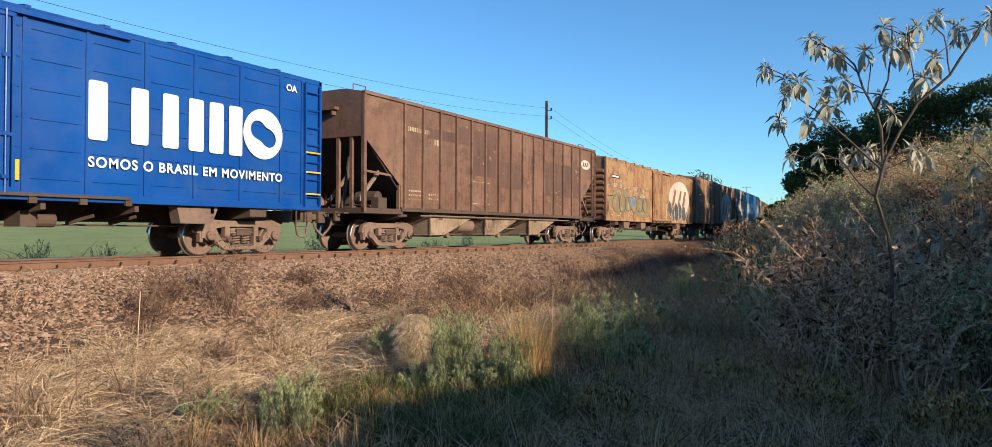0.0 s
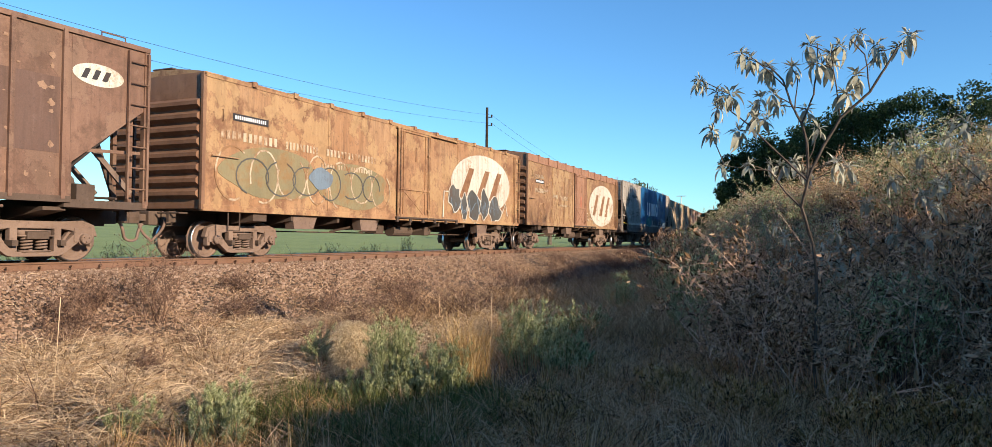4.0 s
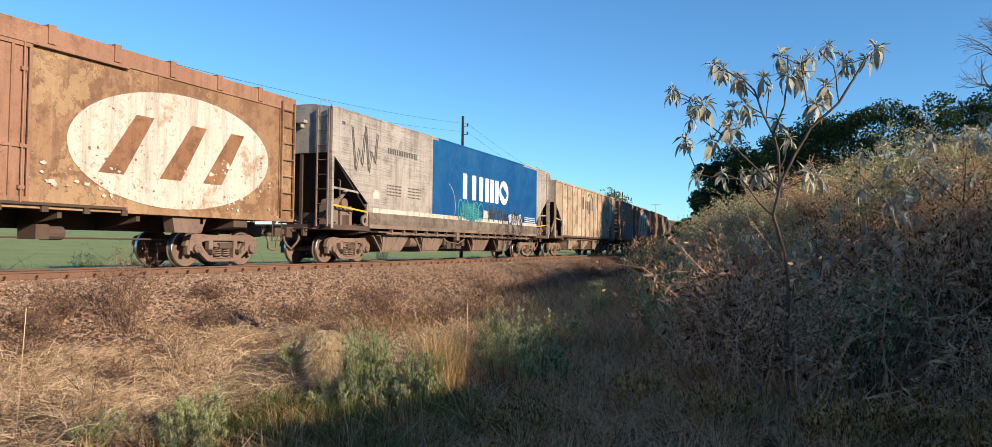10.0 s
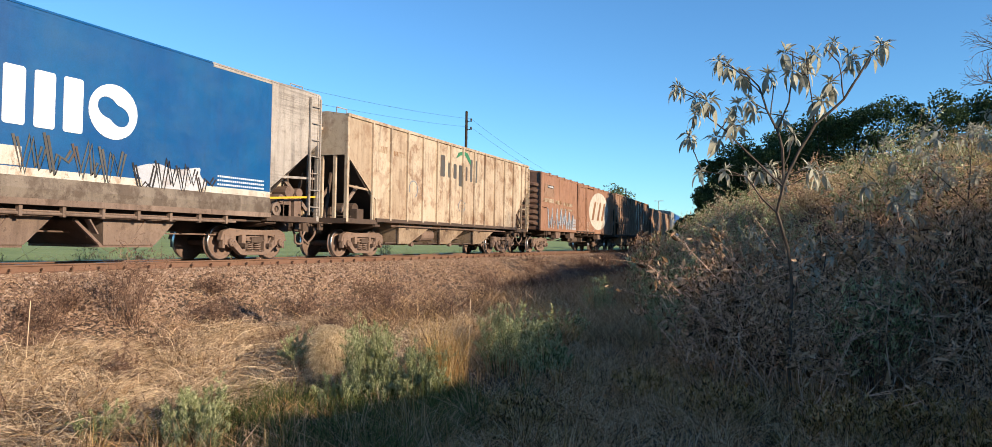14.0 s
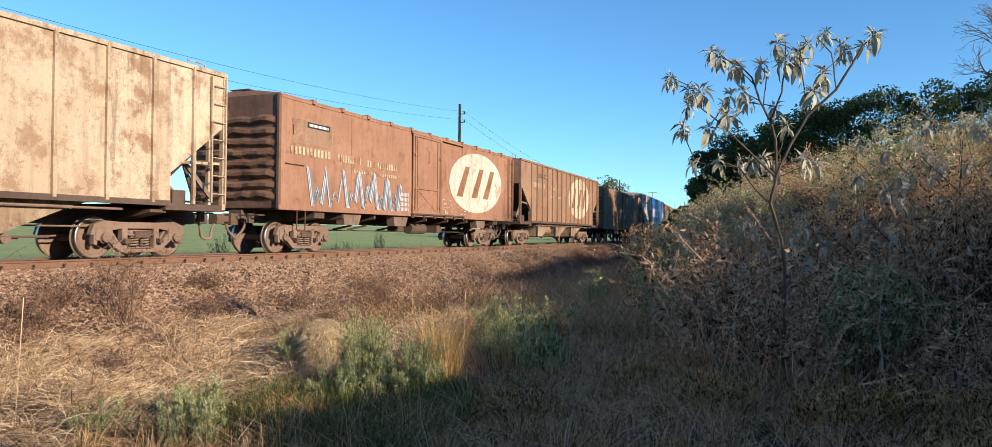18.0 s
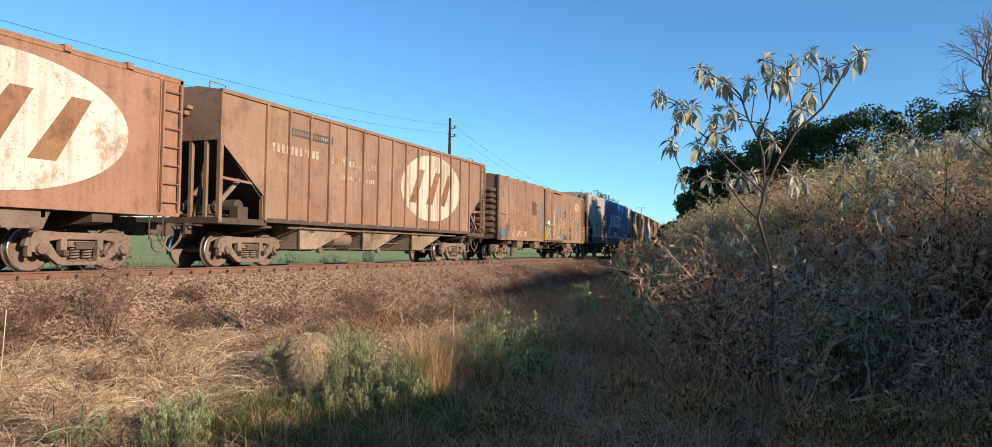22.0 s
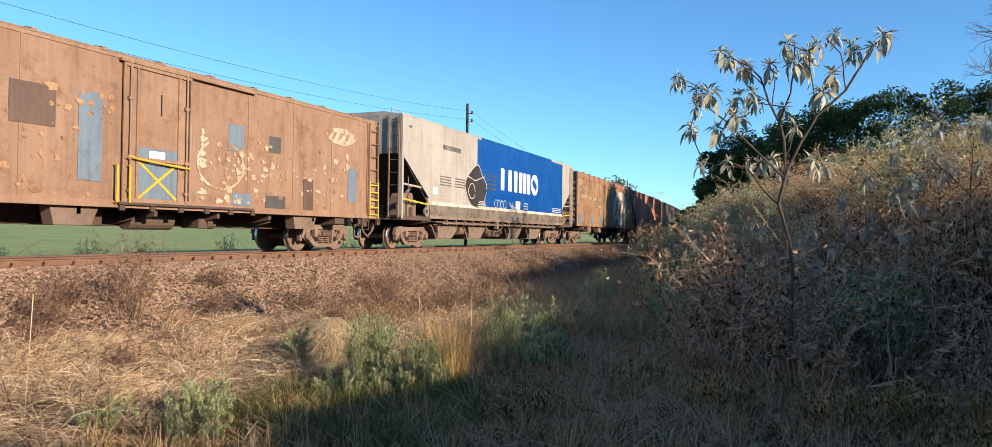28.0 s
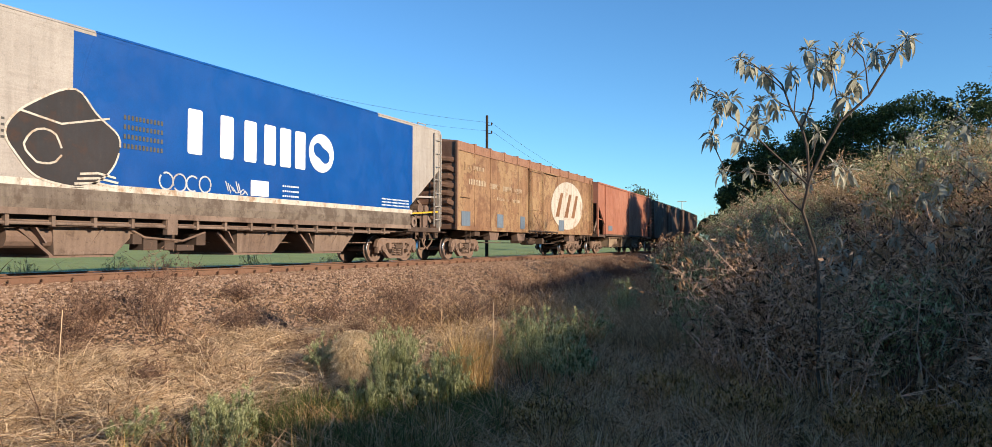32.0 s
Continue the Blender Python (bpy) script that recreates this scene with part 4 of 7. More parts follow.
        d.box(-1.4, 1.4, min(s * h, s * (h - cut - 0.1)), max(s * h, s * (h - cut - 0.1)), z0 - 0.14, z0)
        part("end_platform", d, mat_under, car)
        k = Mesh()
        zq = z0
        k.tube((0.15, s * (h - 1.25), zq + 0.32), (0.85, s * (h - 1.25), zq + 0.32), 0.17, 12)
        k.box(-0.5, 0.1, min(s * (h - 1.05), s * (h - 1.4)), max(s * (h - 1.05), s * (h - 1.4)), zq, zq + 0.38)
        k.box(0.9, 1.15, min(s * (h - 0.9), s * (h - 1.25)), max(s * (h - 0.9), s * (h - 1.25)), zq, zq + 0.30)
        k.pipe([(1.2, s * (h - 0.5), zq + 0.06), (0.4, s * (h - 0.6), zq + 0.10), (-0.8, s * (h - 0.5), zq + 0.06)], 0.025, 6)
        part("brake_gear", k, mat_under, car)
        if tall or s > 0:
            ladder(car, "end_ladder", s * (h + 0.06), 0.95, 1.32, z0 - 0.05, z1 - 0.05, 8, mat_chute if tall else rib_mat, "x")
        bo = Mesh()
        yb2 = s * (h - 1.75)
        bo.prism_y([(-1.3, z0 - 0.2), (-0.3, z0 - 0.36), (0.3, z0 - 0.36), (1.3, z0 - 0.2), (1.3, z0 - 0.14), (-1.3, z0 - 0.14)], yb2 - 0.2, yb2 + 0.2)
        part("body_bolster", bo, mat_under, car)
    ladder(car, "side_ladder", 1.44, h - 0.46, h - 0.05, z0 + 0.05, z1 - 0.1, 7, rib_mat)
    cs = Mesh()
    cs.box(-0.2, 0.2, -h, h, z0 - 0.45, z0 - 0.15)
    part("centre_sill", cs, mat_under, car)
    # chutes: inverted wedges between the bogies
    a0, a1 = -h + 3.05, h - 3.05
    if tall:
        for m0 in (-5.7, -3.05, 1.2, 3.9):
            # a hopper foot with an upright front edge and one slanting side
            zt, zb = z0 - 0.16, z0 - 0.74
            sec = [(m0 - 0.64, zt), (m0 + 1.15, zt), (m0 + 0.62, zb), (m0 - 0.56, zb)]
            k = Mesh()
            k.add([(1.16, y, z) for y, z in sec[:2]] + [(1.08, y, z) for y, z in sec[2:]] + [(-1.16, y, z) for y, z in sec[:2]] + [(-0.98, y, z) for y, z in sec[2:]],
                  [(0, 3, 2, 1), (4, 5, 6, 7), (0, 1, 5, 4), (3, 7, 6, 2), (0, 4, 7, 3), (1, 2, 6, 5)])
            ch = part("chute", k, mat_chute, car, "dusty steel discharge chute")
            g = Mesh()
            g.box(-1.0, 1.04, m0 - 0.62, m0 + 0.62, zb - 0.05, zb)
            part("chute_gate", g, mat_bogie, ch)
            f = Mesh()
            f.bar((1.18, m0 + 0.35, zt - 0.02), (1.05, m0 + 0.05, zb + 0.04), 0.05, 0.05, (0, 1, 0))
            part("stiffener", f, mat_chute, ch)
            f = Mesh()
            f.bar((1.12, m0 - 1.2, zt - 0.12), (1.0, m0 - 0.56, zb - 0.02), 0.07, 0.05, (1, 0, 0))
            part("slope_edge", f, mat_bogie, ch, "worn bright edge of the sloping sheet")
            f = Mesh()
            f.add([(1.1, m0 - 1.2, zt - 0.10), (-1.1, m0 - 1.2, zt - 0.10), (-1.0, m0 - 0.56, zb), (1.0, m0 - 0.56, zb), (1.1, m0 - 1.2, zt - 0.13), (-1.1, m0 - 1.2, zt - 0.13), (-1.0, m0 - 0.56, zb - 0.03), (1.0, m0 - 0.56, zb - 0.03)],
                  [(0, 1, 2, 3), (7, 6, 5, 4), (0, 3, 7, 4), (1, 5, 6, 2)])
            part("slope_floor", f, mat_under, ch)
            f = Mesh()
            f.bar((1.2, m0 - 1.0, zt - 0.1), (1.14, m0 - 0.78, zt - 0.36), 0.14, 0.03, (1, 0, 0))
            part("gate_bracket", f, mat_chute, ch)
        k = Mesh()
        k.tube((1.36, -h + 3.0, z0 - 0.20), (1.36, h - 3.0, z0 - 0.20), 0.03, 8)
        part("air_pipe", k, mat_chute, car)
        for i in range(17):
            k = Mesh()
            y = -h + 3.3 + i * (2 * h - 6.6) / 16
            k.box(1.30, 1.40, y - 0.03, y + 0.03, z0 - 0.25, z0 - 0.04)
            part("pipe_bracket", k, mat_chute, car)
        k = Mesh()
        k.box(1.30, 1.43, -1.55, -1.30, z0 - 0.36, z0 + 0.02)
        part("jacking_plate", k, mat_chute, car)
        for y, z, dy, dz in ((-1.75, z0 - 0.55, 0.16, 0.12), (-1.3, z0 - 0.5, 0.12, 0.16), (-0.9, z0 - 0.62, 0.22, 0.06), (-0.5, z0 - 0.45, 0.12, 0.12), (-2.05, z0 - 0.45, 0.1, 0.1)):
            k = Mesh()
            k.box(0.8, 1.2, y - dy, y + dy, z - dz, z + dz)
            part("valve_gear", k, mat_under, car)
        k = Mesh()
        k.pipe([(1.15, -2.2, z0 - 0.25), (1.22, -1.9, z0 - 0.42), (1.22, -1.0, z0 - 0.48), (1.2, -0.4, z0 - 0.3)], 0.025, 6)
        part("brake_pipe", k, mat_bogie, car)
        k = Mesh()
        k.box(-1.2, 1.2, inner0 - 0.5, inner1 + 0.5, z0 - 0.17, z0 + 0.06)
        # shade beneath the hopper is coloured into the floor too
        part("floor_sheet", k, mat_shaded_soot, car)
        # bulged lower side between band and chutes
        k = Mesh()
        k.prism_y([(1.385, z0 + 0.42), (1.40, z0 + 0.42), (1.43, z0 + 0.22), (1.40, z0 + 0.02), (1.30, z0 - 0.06), (1.24, z0 - 0.06), (1.385, z0 + 0.12)], inner0, inner1)
        part("lower_side", k, mat_lower, car, "dusty curved lower side")
    else:
        n = chutes
        w = (a1 - a0) / n
        for i in range(n):
            a, b = a0 + w * i, a0 + w * (i + 1)
            c = Mesh()
            c.add([(1.24, a + 0.1, z0 - 0.06), (1.24, b - 0.35, z0 - 0.06), (1.17, a + 0.95, z0 - 0.72), (1.17, a + 0.2, z0 - 0.72),
                   (-1.24, a + 0.1, z0 - 0.06), (-1.24, b - 0.35, z0 - 0.06), (-1.17, a + 0.95, z0 - 0.72), (-1.17, a + 0.2, z0 - 0.72)],
                  [(0, 3, 2, 1), (4, 5, 6, 7), (0, 1, 5, 4), (3, 7, 6, 2), (0, 4, 7, 3), (1, 2, 6, 5)])
            ch = part("chute", c, mat_chute_pale, car, "dusty steel discharge chute")
            f = Mesh()
            f.bar((1.25, a + 0.1, z0 - 0.06), (1.19, a + 0.2, z0 - 0.74), 0.03, 0.05, (0, 1, 0))
            part("chute_edge", f, mat_chute_pale, ch)
            f = Mesh()
            f.box(1.2, 1.24, a + 0.62, a + 0.78, z0 - 0.26, z0 - 0.18)
            part("chute_latch", f, mat_under, ch)
            f = Mesh()
            f.tube((1.1, a - 0.5, z0 - 0.7), (1.1, a + 2.0, z0 - 0.7), 0.025, 6)
            part("gate_rod", f, mat_under, ch)
            g = Mesh()
            g.box(-0.95, 0.98, a + 0.22, a + 1.0, z0 - 0.77, z0 - 0.72)
            g.box(0.5, 1.05, a + 1.0, a + 1.5, z0 - 0.75, z0 - 0.70)
            g.tube((1.0, a + 1.25, z0 - 0.73), (1.12, a + 1.25, z0 - 0.73), 0.09, 10)
            part("chute_gate", g, mat_bogie, ch)
    t = Mesh()
    t.tube((0.9, -h + 5.0, z0 - 0.42), (0.9, -h + 5.9, z0 - 0.42), 0.2, 14)
    part("air_reservoir", t, mat_bogie, car)
    for x, z, q in ((0.6, z0 - 0.5, 0.018), (1.3, z0 - 0.16, 0.025)):
        r = Mesh()
        r.tube((x, -h + 2.6, z), (x, h - 2.6, z), q, 6)
        part("brake_rod", r, mat_bogie, car)
    return car, h


# ---- the train, wagon by wagon ----
TRAIN = []


def add(car_h, y0, y1):
    TRAIN.append((car_h[0], (y0 + y1) / 2))
    return car_h[0], (y0 + y1) / 2


def even(a, b, n):
    return [a + (b - a) * i / (n - 1) for i in range(n)]


# 1: blue closed wagon
c, q = add(box_wagon("boxcar", "glossy blue closed freight wagon with white lettering", -3.0, 12.53, mat_blue_new, mat_blue_new, 1.0, 4.0, 3.75, 5.85, "pressed",
                     (-1, 1.2, 2.4, 6.02, 7.02, 8.09, 9.12, 10.22, 11.31, 11.95), seed=1, caps=False), -3.0, 12.53)
owner_mark(c, 7.03 - q, 11.30 - q, 2.06, 3.07, mat_white_clean, 1.438)
fc = bpy.data.curves.new("slogan", "FONT")
fc.body, fc.size, fc.extrude, fc.space_character, fc.offset = "SOMOS O BRASIL EM MOVIMENTO", 0.245, 0.003, 1.16, 0.006
sl = new("slogan", fc)
fc.materials.append(mat_white_clean)
sl.parent, sl.matrix_basis = c, Matrix(((0, 0, 1, 1.436), (1, 0, 0, 7.03 - q), (0, 1, 0, 1.60), (0, 0, 0, 1)))
sl["label"] = "white stencilled slogan"
lettering(c, "OA", 11.45 - q, 3.64, 0.21, mat_white_clean, 1.434)
bars(c, "handrail_mark", [(5.88 - q, 5.94 - q, 1.3, 1.62)], mat_yellow, 1.47, "yellow painted grip")
for z in (1.35, 1.85, 2.3):
    bars(c, "ladder_rung", [(12.0 - q, 12.48 - q, z, z + 0.035)], mat_yellow, 1.50, "yellow painted rung")

# 2: brown hopper
c, q = add(hopper_wagon("hopper_wagon", "dull brown closed hopper wagon with upright side posts", 14.08, 29.7, mat_brown, 1.12, 4.08, even(15.76, 28.0, 15), seed=2), 14.08, 29.7)
o = part("oval_mark", plate(Mesh(), oval(28.66 - q, 3.38, 0.50, 0.20), 1.392), mat_white, c, "small white oval on the side")
for k in range(3):
    part("mark_bar", plate(Mesh(), [(28.32 - q + 0.2 * k, 3.29), (28.42 - q + 0.2 * k, 3.29), (28.50 - q + 0.2 * k, 3.47), (28.40 - q + 0.2 * k, 3.47)], 1.397), mat_black, o)
words(c, [(15.95 - q, 17.0 - q, 3.30, 3.42, 8), (17.2 - q, 17.65 - q, 3.02, 3.2, 2)], mat_white_worn, 1.392, "faded stencilled number")
words(c, [(16.0 - q, 16.6 - q, 1.62 - 0.12 * k, 1.67 - 0.12 * k, 4) for k in range(3)] + [(16.95 - q, 17.6 - q, 1.55 - 0.12 * k, 1.60 - 0.12 * k, 4) for k in range(2)], mat_white_worn, 1.392)
bars(c, "paint_patch", [(16.9 - q, 18.4 - q, 3.2, 3.5)], mat_brown_patch, 1.3875, "darker repainted patch")
for k, (a, b, lo, hi) in enumerate(((19.2, 20.85, 2.3, 3.75), (18.4, 19.15, 3.2, 3.75), (24.5, 27.95, 1.9, 3.2), (21.0, 22.7, 2.0, 2.9))):
    bars(c, "paint_patch", [(a - q, b - q, lo, hi)], mat_brown_patch, 1.388 + 0.0006 * k, "darker repainted patch")
flakes(c, 19.0 - q, 27.8 - q, 1.5, 3.8, 150, 91, mat_tan, 1.3905, 0.06)
part("stencil_frame", strokes([[(19.35 - q, 1.4), (20.45 - q, 1.4), (20.45 - q, 2.1), (19.35 - q, 2.1), (19.35 - q, 1.4)]], 0.025, 1.394), mat_white_worn, c, "thin pale stencilled frame")

# 3: ochre closed wagon with spray paint
c, q = add(box_wagon("boxcar", "ochre and rust closed freight wagon with faded graffiti", 31.05, 47.85, mat_ochre, mat_brown2, 1.03, 3.95, 38.47, 40.37, "plain", (35.2, 42.4), seed=3), 31.05, 47.85)
oval_mark(c, 44.4 - q, 2.5, 2.5, 1.12, mat_white, mat_logo_brown)
bars(c, "number_plate", [(31.84 - q, 32.94 - q, 3.06, 3.22)], mat_black, 1.414)
words(c, [(31.9 - q, 32.88 - q, 3.10, 3.18, 9)], mat_white_clean, 1.418)
words(c, [(31.5 - q, 33.3 - q, 2.62, 2.82, 7), (33.55 - q, 34.8 - q, 2.62, 2.80, 6), (35.1 - q, 37.4 - q, 2.62, 2.80, 9), (34.9 - q, 37.2 - q, 2.30, 2.42, 12)], mat_white_worn, 1.414, "flaking white lettering")
part("spray_fill", plate(Mesh(), blob(33.2 - q, 1.98, 1.6, 0.62, 3), 1.409), mat_olive_tag, c, "faded olive spray paint")
part("spray_fill", plate(Mesh(), blob(36.3 - q, 1.9, 1.7, 0.60, 5), 1.410), mat_olive_tag, c, "faded olive spray paint")
part("spray_line", strokes(scrawl(31.4 - q, 38.1 - q, 1.25, 2.55, 7, 12, True), 0.045), mat_white_worn, c, "pale sprayed outlines")
part("spray_line", strokes(scrawl(32.0 - q, 37.6 - q, 1.45, 2.35, 6, 14, True), 0.035, 1.419), mat_grey_logo, c, "dark sprayed outlines")
part("paint_patch", plate(Mesh(), blob(34.9 - q, 2.0, 0.45, 0.28, 8), 1.424), mat_patch_blue, c)
for k, (a, b, lo, hi) in enumerate(((41.75, 42.6, 1.5, 2.32), (42.65, 43.15, 1.2, 2.05), (43.2, 44.15, 1.15, 2.2), (44.2, 44.9, 1.2, 2.3), (44.95, 46.0, 1.15, 2.05))):
    o = blob((a + b) / 2 - q, (lo + hi) / 2, (b - a) * 0.52, (hi - lo) * 0.52, 210 + k, 30, 0.2)
    part("spray_fill", plate(Mesh(), o, 1.42 + 0.0006 * k), mat_grey_logo, c, "dark sprayed block shapes")
    part("spray_line", strokes([o + o[:1]], 0.04, 1.425), mat_white, c, "white sprayed outline")
part("spray_line", strokes(scrawl(41.9 - q, 45.9 - q, 1.35, 2.1, 6, 21), 0.03, 1.424), mat_patch_blue, c, "thin blue-grey sprayed strokes")
part("spray_line", strokes([[(41.35 - q, 1.2), (41.4 - q, 2.1), (41.75 - q, 2.1)], [(46.2 - q, 1.5), (46.5 - q, 1.9), (46.7 - q, 1.4)]], 0.06, 1.425), mat_white, c)


# 4: ochre closed wagon with a large oval
c, q = add(box_wagon("boxcar", "blistered ochre closed freight wagon with a large white oval", 48.9, 64.5, mat_ochre2, mat_brown2, 1.1, 4.22, 55.59, 57.63, "fascia", (52.2, 53.9, 60.3), seed=4, door_mat=mat_redbrown, roof_mat=mat_redbrown), 48.9, 64.5)
oval_mark(c, 60.95 - q, 2.44, 2.6, 1.2, mat_white, mat_logo_brown)
bars(c, "number_plate", [(49.85 - q, 50.98 - q, 3.02, 3.19)], mat_black, 1.414)
words(c, [(49.92 - q, 50.9 - q, 3.06, 3.15, 9)], mat_white_clean, 1.418)
words(c, [(49.6 - q, 51.0 - q, 3.24, 3.40, 7), (49.8 - q, 51.5 - q, 2.60, 2.78, 7), (52.3 - q, 53.0 - q, 2.45, 2.62, 3), (53.3 - q, 54.9 - q, 2.42, 2.62, 7), (53.0 - q, 55.0 - q, 2.10, 2.2, 12)], mat_white_worn, 1.414, "flaking white lettering")
part("spray_line", strokes(scrawl(50.2 - q, 52.9 - q, 1.25, 2.25, 3, 31, True), 0.03), mat_ochre, c, "pale sprayed outlines")
for i, (a, b) in enumerate(((54.0, 54.6), (54.75, 55.3))):
    part("panel_beading", strokes([[(a - q, 1.5), (a - q, 3.55), (b - q, 3.55), (b - q, 1.5), (a - q, 1.5)]], 0.03, 1.416), mat_ochre, c)
bars(c, "door_patch", [(56.5 - q, 56.85 - q, 2.2, 2.75)], mat_pinkred, 1.452, "dull red square on the door")

flakes(c, 49.3 - q, 55.3 - q, 1.25, 3.7, 160, 77, mat_ochre, 1.411, 0.09)
flakes(c, 57.9 - q, 63.6 - q, 1.3, 2.4, 170, 78, mat_white, 1.4235, 0.05)
flakes(c, 58.6 - q, 63.3 - q, 1.4, 3.5, 80, 79, mat_brown2, 1.4245, 0.035, "rust spots in the oval")

# 5: grey and blue hopper
c, q = add(hopper_wagon("hopper_wagon", "grimy grey hopper wagon with a blue painted side", 66.05, 85.0, mat_cement, 1.10, 4.36, [], zk=3.1, cut=1.9, zl=1.75, seed=5, tall=True,
                        panels=[(66.05, mat_cement), (72.05, mat_blue_old), (83.1, mat_cement)]), 66.05, 85.0)
owner_mark(c, 74.55 - q, 79.31 - q, 2.36, 3.34, mat_white_clean, 1.394)
bars(c, "white_band", [(68.2 - q, 83.1 - q, 1.52, 1.66)], mat_white, 1.39, "white band along the lower side")
part("spray_fill", plate(Mesh(), blob(75.35 - q, 1.88, 0.8, 0.36, 4, 40, 0.16), 1.396), mat_teal_dark, c, "dark teal spray paint")
part("spray_line", strokes(scrawl(74.1 - q, 76.5 - q, 1.42, 2.42, 5, 41, True), 0.05, 1.40), mat_teal, c, "teal sprayed outlines")
part("spray_line", strokes(scrawl(74.3 - q, 76.3 - q, 1.45, 2.2, 7, 43), 0.035, 1.405), mat_teal, c, "teal sprayed strokes")
for k in range(5):
    part("spray_line", strokes([[(74.7 - q, 1.62 + 0.1 * k), (75.3 - q, 1.65 + 0.1 * k), (76.0 - q, 1.6 + 0.1 * k)]], 0.028, 1.409), mat_teal, c)
part("spray_fill", plate(Mesh(), blob(80.2 - q, 1.72, 0.95, 0.30, 6, 40, 0.2), 1.396), mat_silver_tag, c, "silver spray paint")
part("spray_line", strokes(scrawl(79.2 - q, 81.3 - q, 1.4, 2.1, 4, 44), 0.04, 1.402), mat_black, c)
part("spray_line", strokes(scrawl(76.9 - q, 79.0 - q, 1.5, 2.3, 4, 46), 0.05, 1.40), mat_grey_logo, c, "dark sprayed scrawl")
bars(c, "notice", [(76.5 - q, 77.05 - q, 1.68, 2.0)], mat_white, 1.398, "small white notice")
words(c, [(81.4 - q, 82.9 - q, 1.70 + 0.09 * k, 1.74 + 0.09 * k, 14) for k in range(3)], mat_white_clean, 1.394)
part("spray_line", strokes(scrawl(67.0 - q, 68.4 - q, 2.7, 4.1, 2, 47), 0.04, 1.394), mat_grey_logo, c, "dark sprayed scrawl")
part("scratch", strokes([[(73.0 - q + 0.9 * math.cos(1.2 - 0.14 * k), 2.0 + 0.9 * math.sin(1.2 - 0.14 * k)) for k in range(12)]], 0.02, 1.394), mat_white, c)

lettering(c, "OB", 66.5 - q, 3.95, 0.13, mat_grey_logo, 1.392)
words(c, [(69.0 - q, 70.9 - q, 3.42, 3.60, 10)], mat_grey_logo, 1.392, "stencilled number")
words(c, [(69.0 - q + 1.3 * (k % 2), 69.9 - q + 1.3 * (k % 2), 2.1 + 0.1 * (k // 2), 2.14 + 0.1 * (k // 2), 6) for k in range(8)], mat_grey_logo, 1.392)
bars(c, "notice", [(68.2 - q, 68.55 - q, 1.95, 2.22)], mat_white, 1.394, "small white notice")

# 6: cream hopper
c, q = add(hopper_wagon("hopper_wagon", "cream hopper wagon streaked with rust", 86.2, 100.95, mat_cream, 1.14, 4.1, even(87.5, 100.0, 13), seed=6), 86.2, 100.95)
for k, (a, b, z0, z1) in enumerate(((91.95, 92.3, 2.85, 3.62), (92.55, 92.85, 2.85, 3.4), (93.0, 93.25, 2.85, 3.4), (93.45, 93.8, 2.6, 3.4), (94.05, 94.2, 2.85, 3.4), (94.45, 94.65, 2.85, 3.72), (94.9, 95.1, 2.85, 3.72))):
    part("mark_bar", plate(Mesh(), round_block(a - q, b - q, z0, z1, 0.06), 1.392), mat_grey_logo, c, "dark grey bar of a worn mark")
part("mark_wedge", plate(Mesh(), [(93.2 - q, 3.62), (93.6 - q, 3.78), (94.0 - q, 3.80), (94.45 - q, 3.5), (94.5 - q, 3.66), (94.2 - q, 3.92), (93.8 - q, 3.96), (93.4 - q, 3.86)], 1.394), mat_green_logo, c, "green curved wedge of a worn mark")
words(c, [(87.75 - q, 88.4 - q, 3.22, 3.42, 4), (88.75 - q, 89.5 - q, 3.2, 3.36, 5)], mat_white_worn, 1.392, "faded stencilled number")
part("spray_line", strokes(scrawl(89.75 - q, 90.3 - q, 1.9, 2.6, 1, 51, True), 0.03, 1.394), mat_patch_blue, c)
part("spray_line", strokes(scrawl(93.5 - q, 94.0 - q, 1.6, 2.1, 1, 53, True), 0.03, 1.394), mat_patch_blue, c)

# 7: brown closed wagon
c, q = add(box_wagon("boxcar", "red-brown closed freight wagon with blue-edged graffiti", 102.74, 118.65, mat_redbrown, mat_brown, 1.12, 4.02, 109.44, 111.52, "plain", (105.9, 113.4), True, seed=7), 102.74, 118.65)
oval_mark(c, 114.8 - q, 2.58, 2.55, 1.2, mat_white, mat_logo_brown)
bars(c, "paint_patch", [(103.2 - q, 104.9 - q, 2.86, 3.5)], mat_tan, 1.411, "paler patch behind the number")
bars(c, "number_plate", [(103.82 - q, 104.81 - q, 3.32, 3.47)], mat_black, 1.416)
words(c, [(103.9 - q, 104.75 - q, 3.36, 3.43, 9)], mat_white_clean, 1.42)
words(c, [(103.15 - q, 104.9 - q, 2.58, 2.78, 7), (105.2 - q, 106.4 - q, 2.56, 2.76, 6), (106.7 - q, 108.5 - q, 2.54, 2.74, 8), (106.0 - q, 108.6 - q, 2.30, 2.40, 12)], mat_white_worn, 1.414, "flaking white lettering")
part("spray_line", strokes(scrawl(103.85 - q, 108.6 - q, 1.2, 2.42, 6, 61), 0.10, 1.416), mat_patch_blue, c, "blue-grey sprayed strokes")
part("spray_line", strokes(scrawl(103.80 - q, 108.7 - q, 1.17, 2.45, 6, 61), 0.035, 1.422), mat_silver_tag, c, "silver sprayed outlines")
words(c, [(108.7 - q, 109.25 - q, 1.28 + 0.16 * k, 1.40 + 0.16 * k, 4) for k in range(4)], mat_silver_tag, 1.414)

flakes(c, 111.8 - q, 114.2 - q, 1.3, 2.0, 90, 83, mat_white, 1.4235, 0.045)

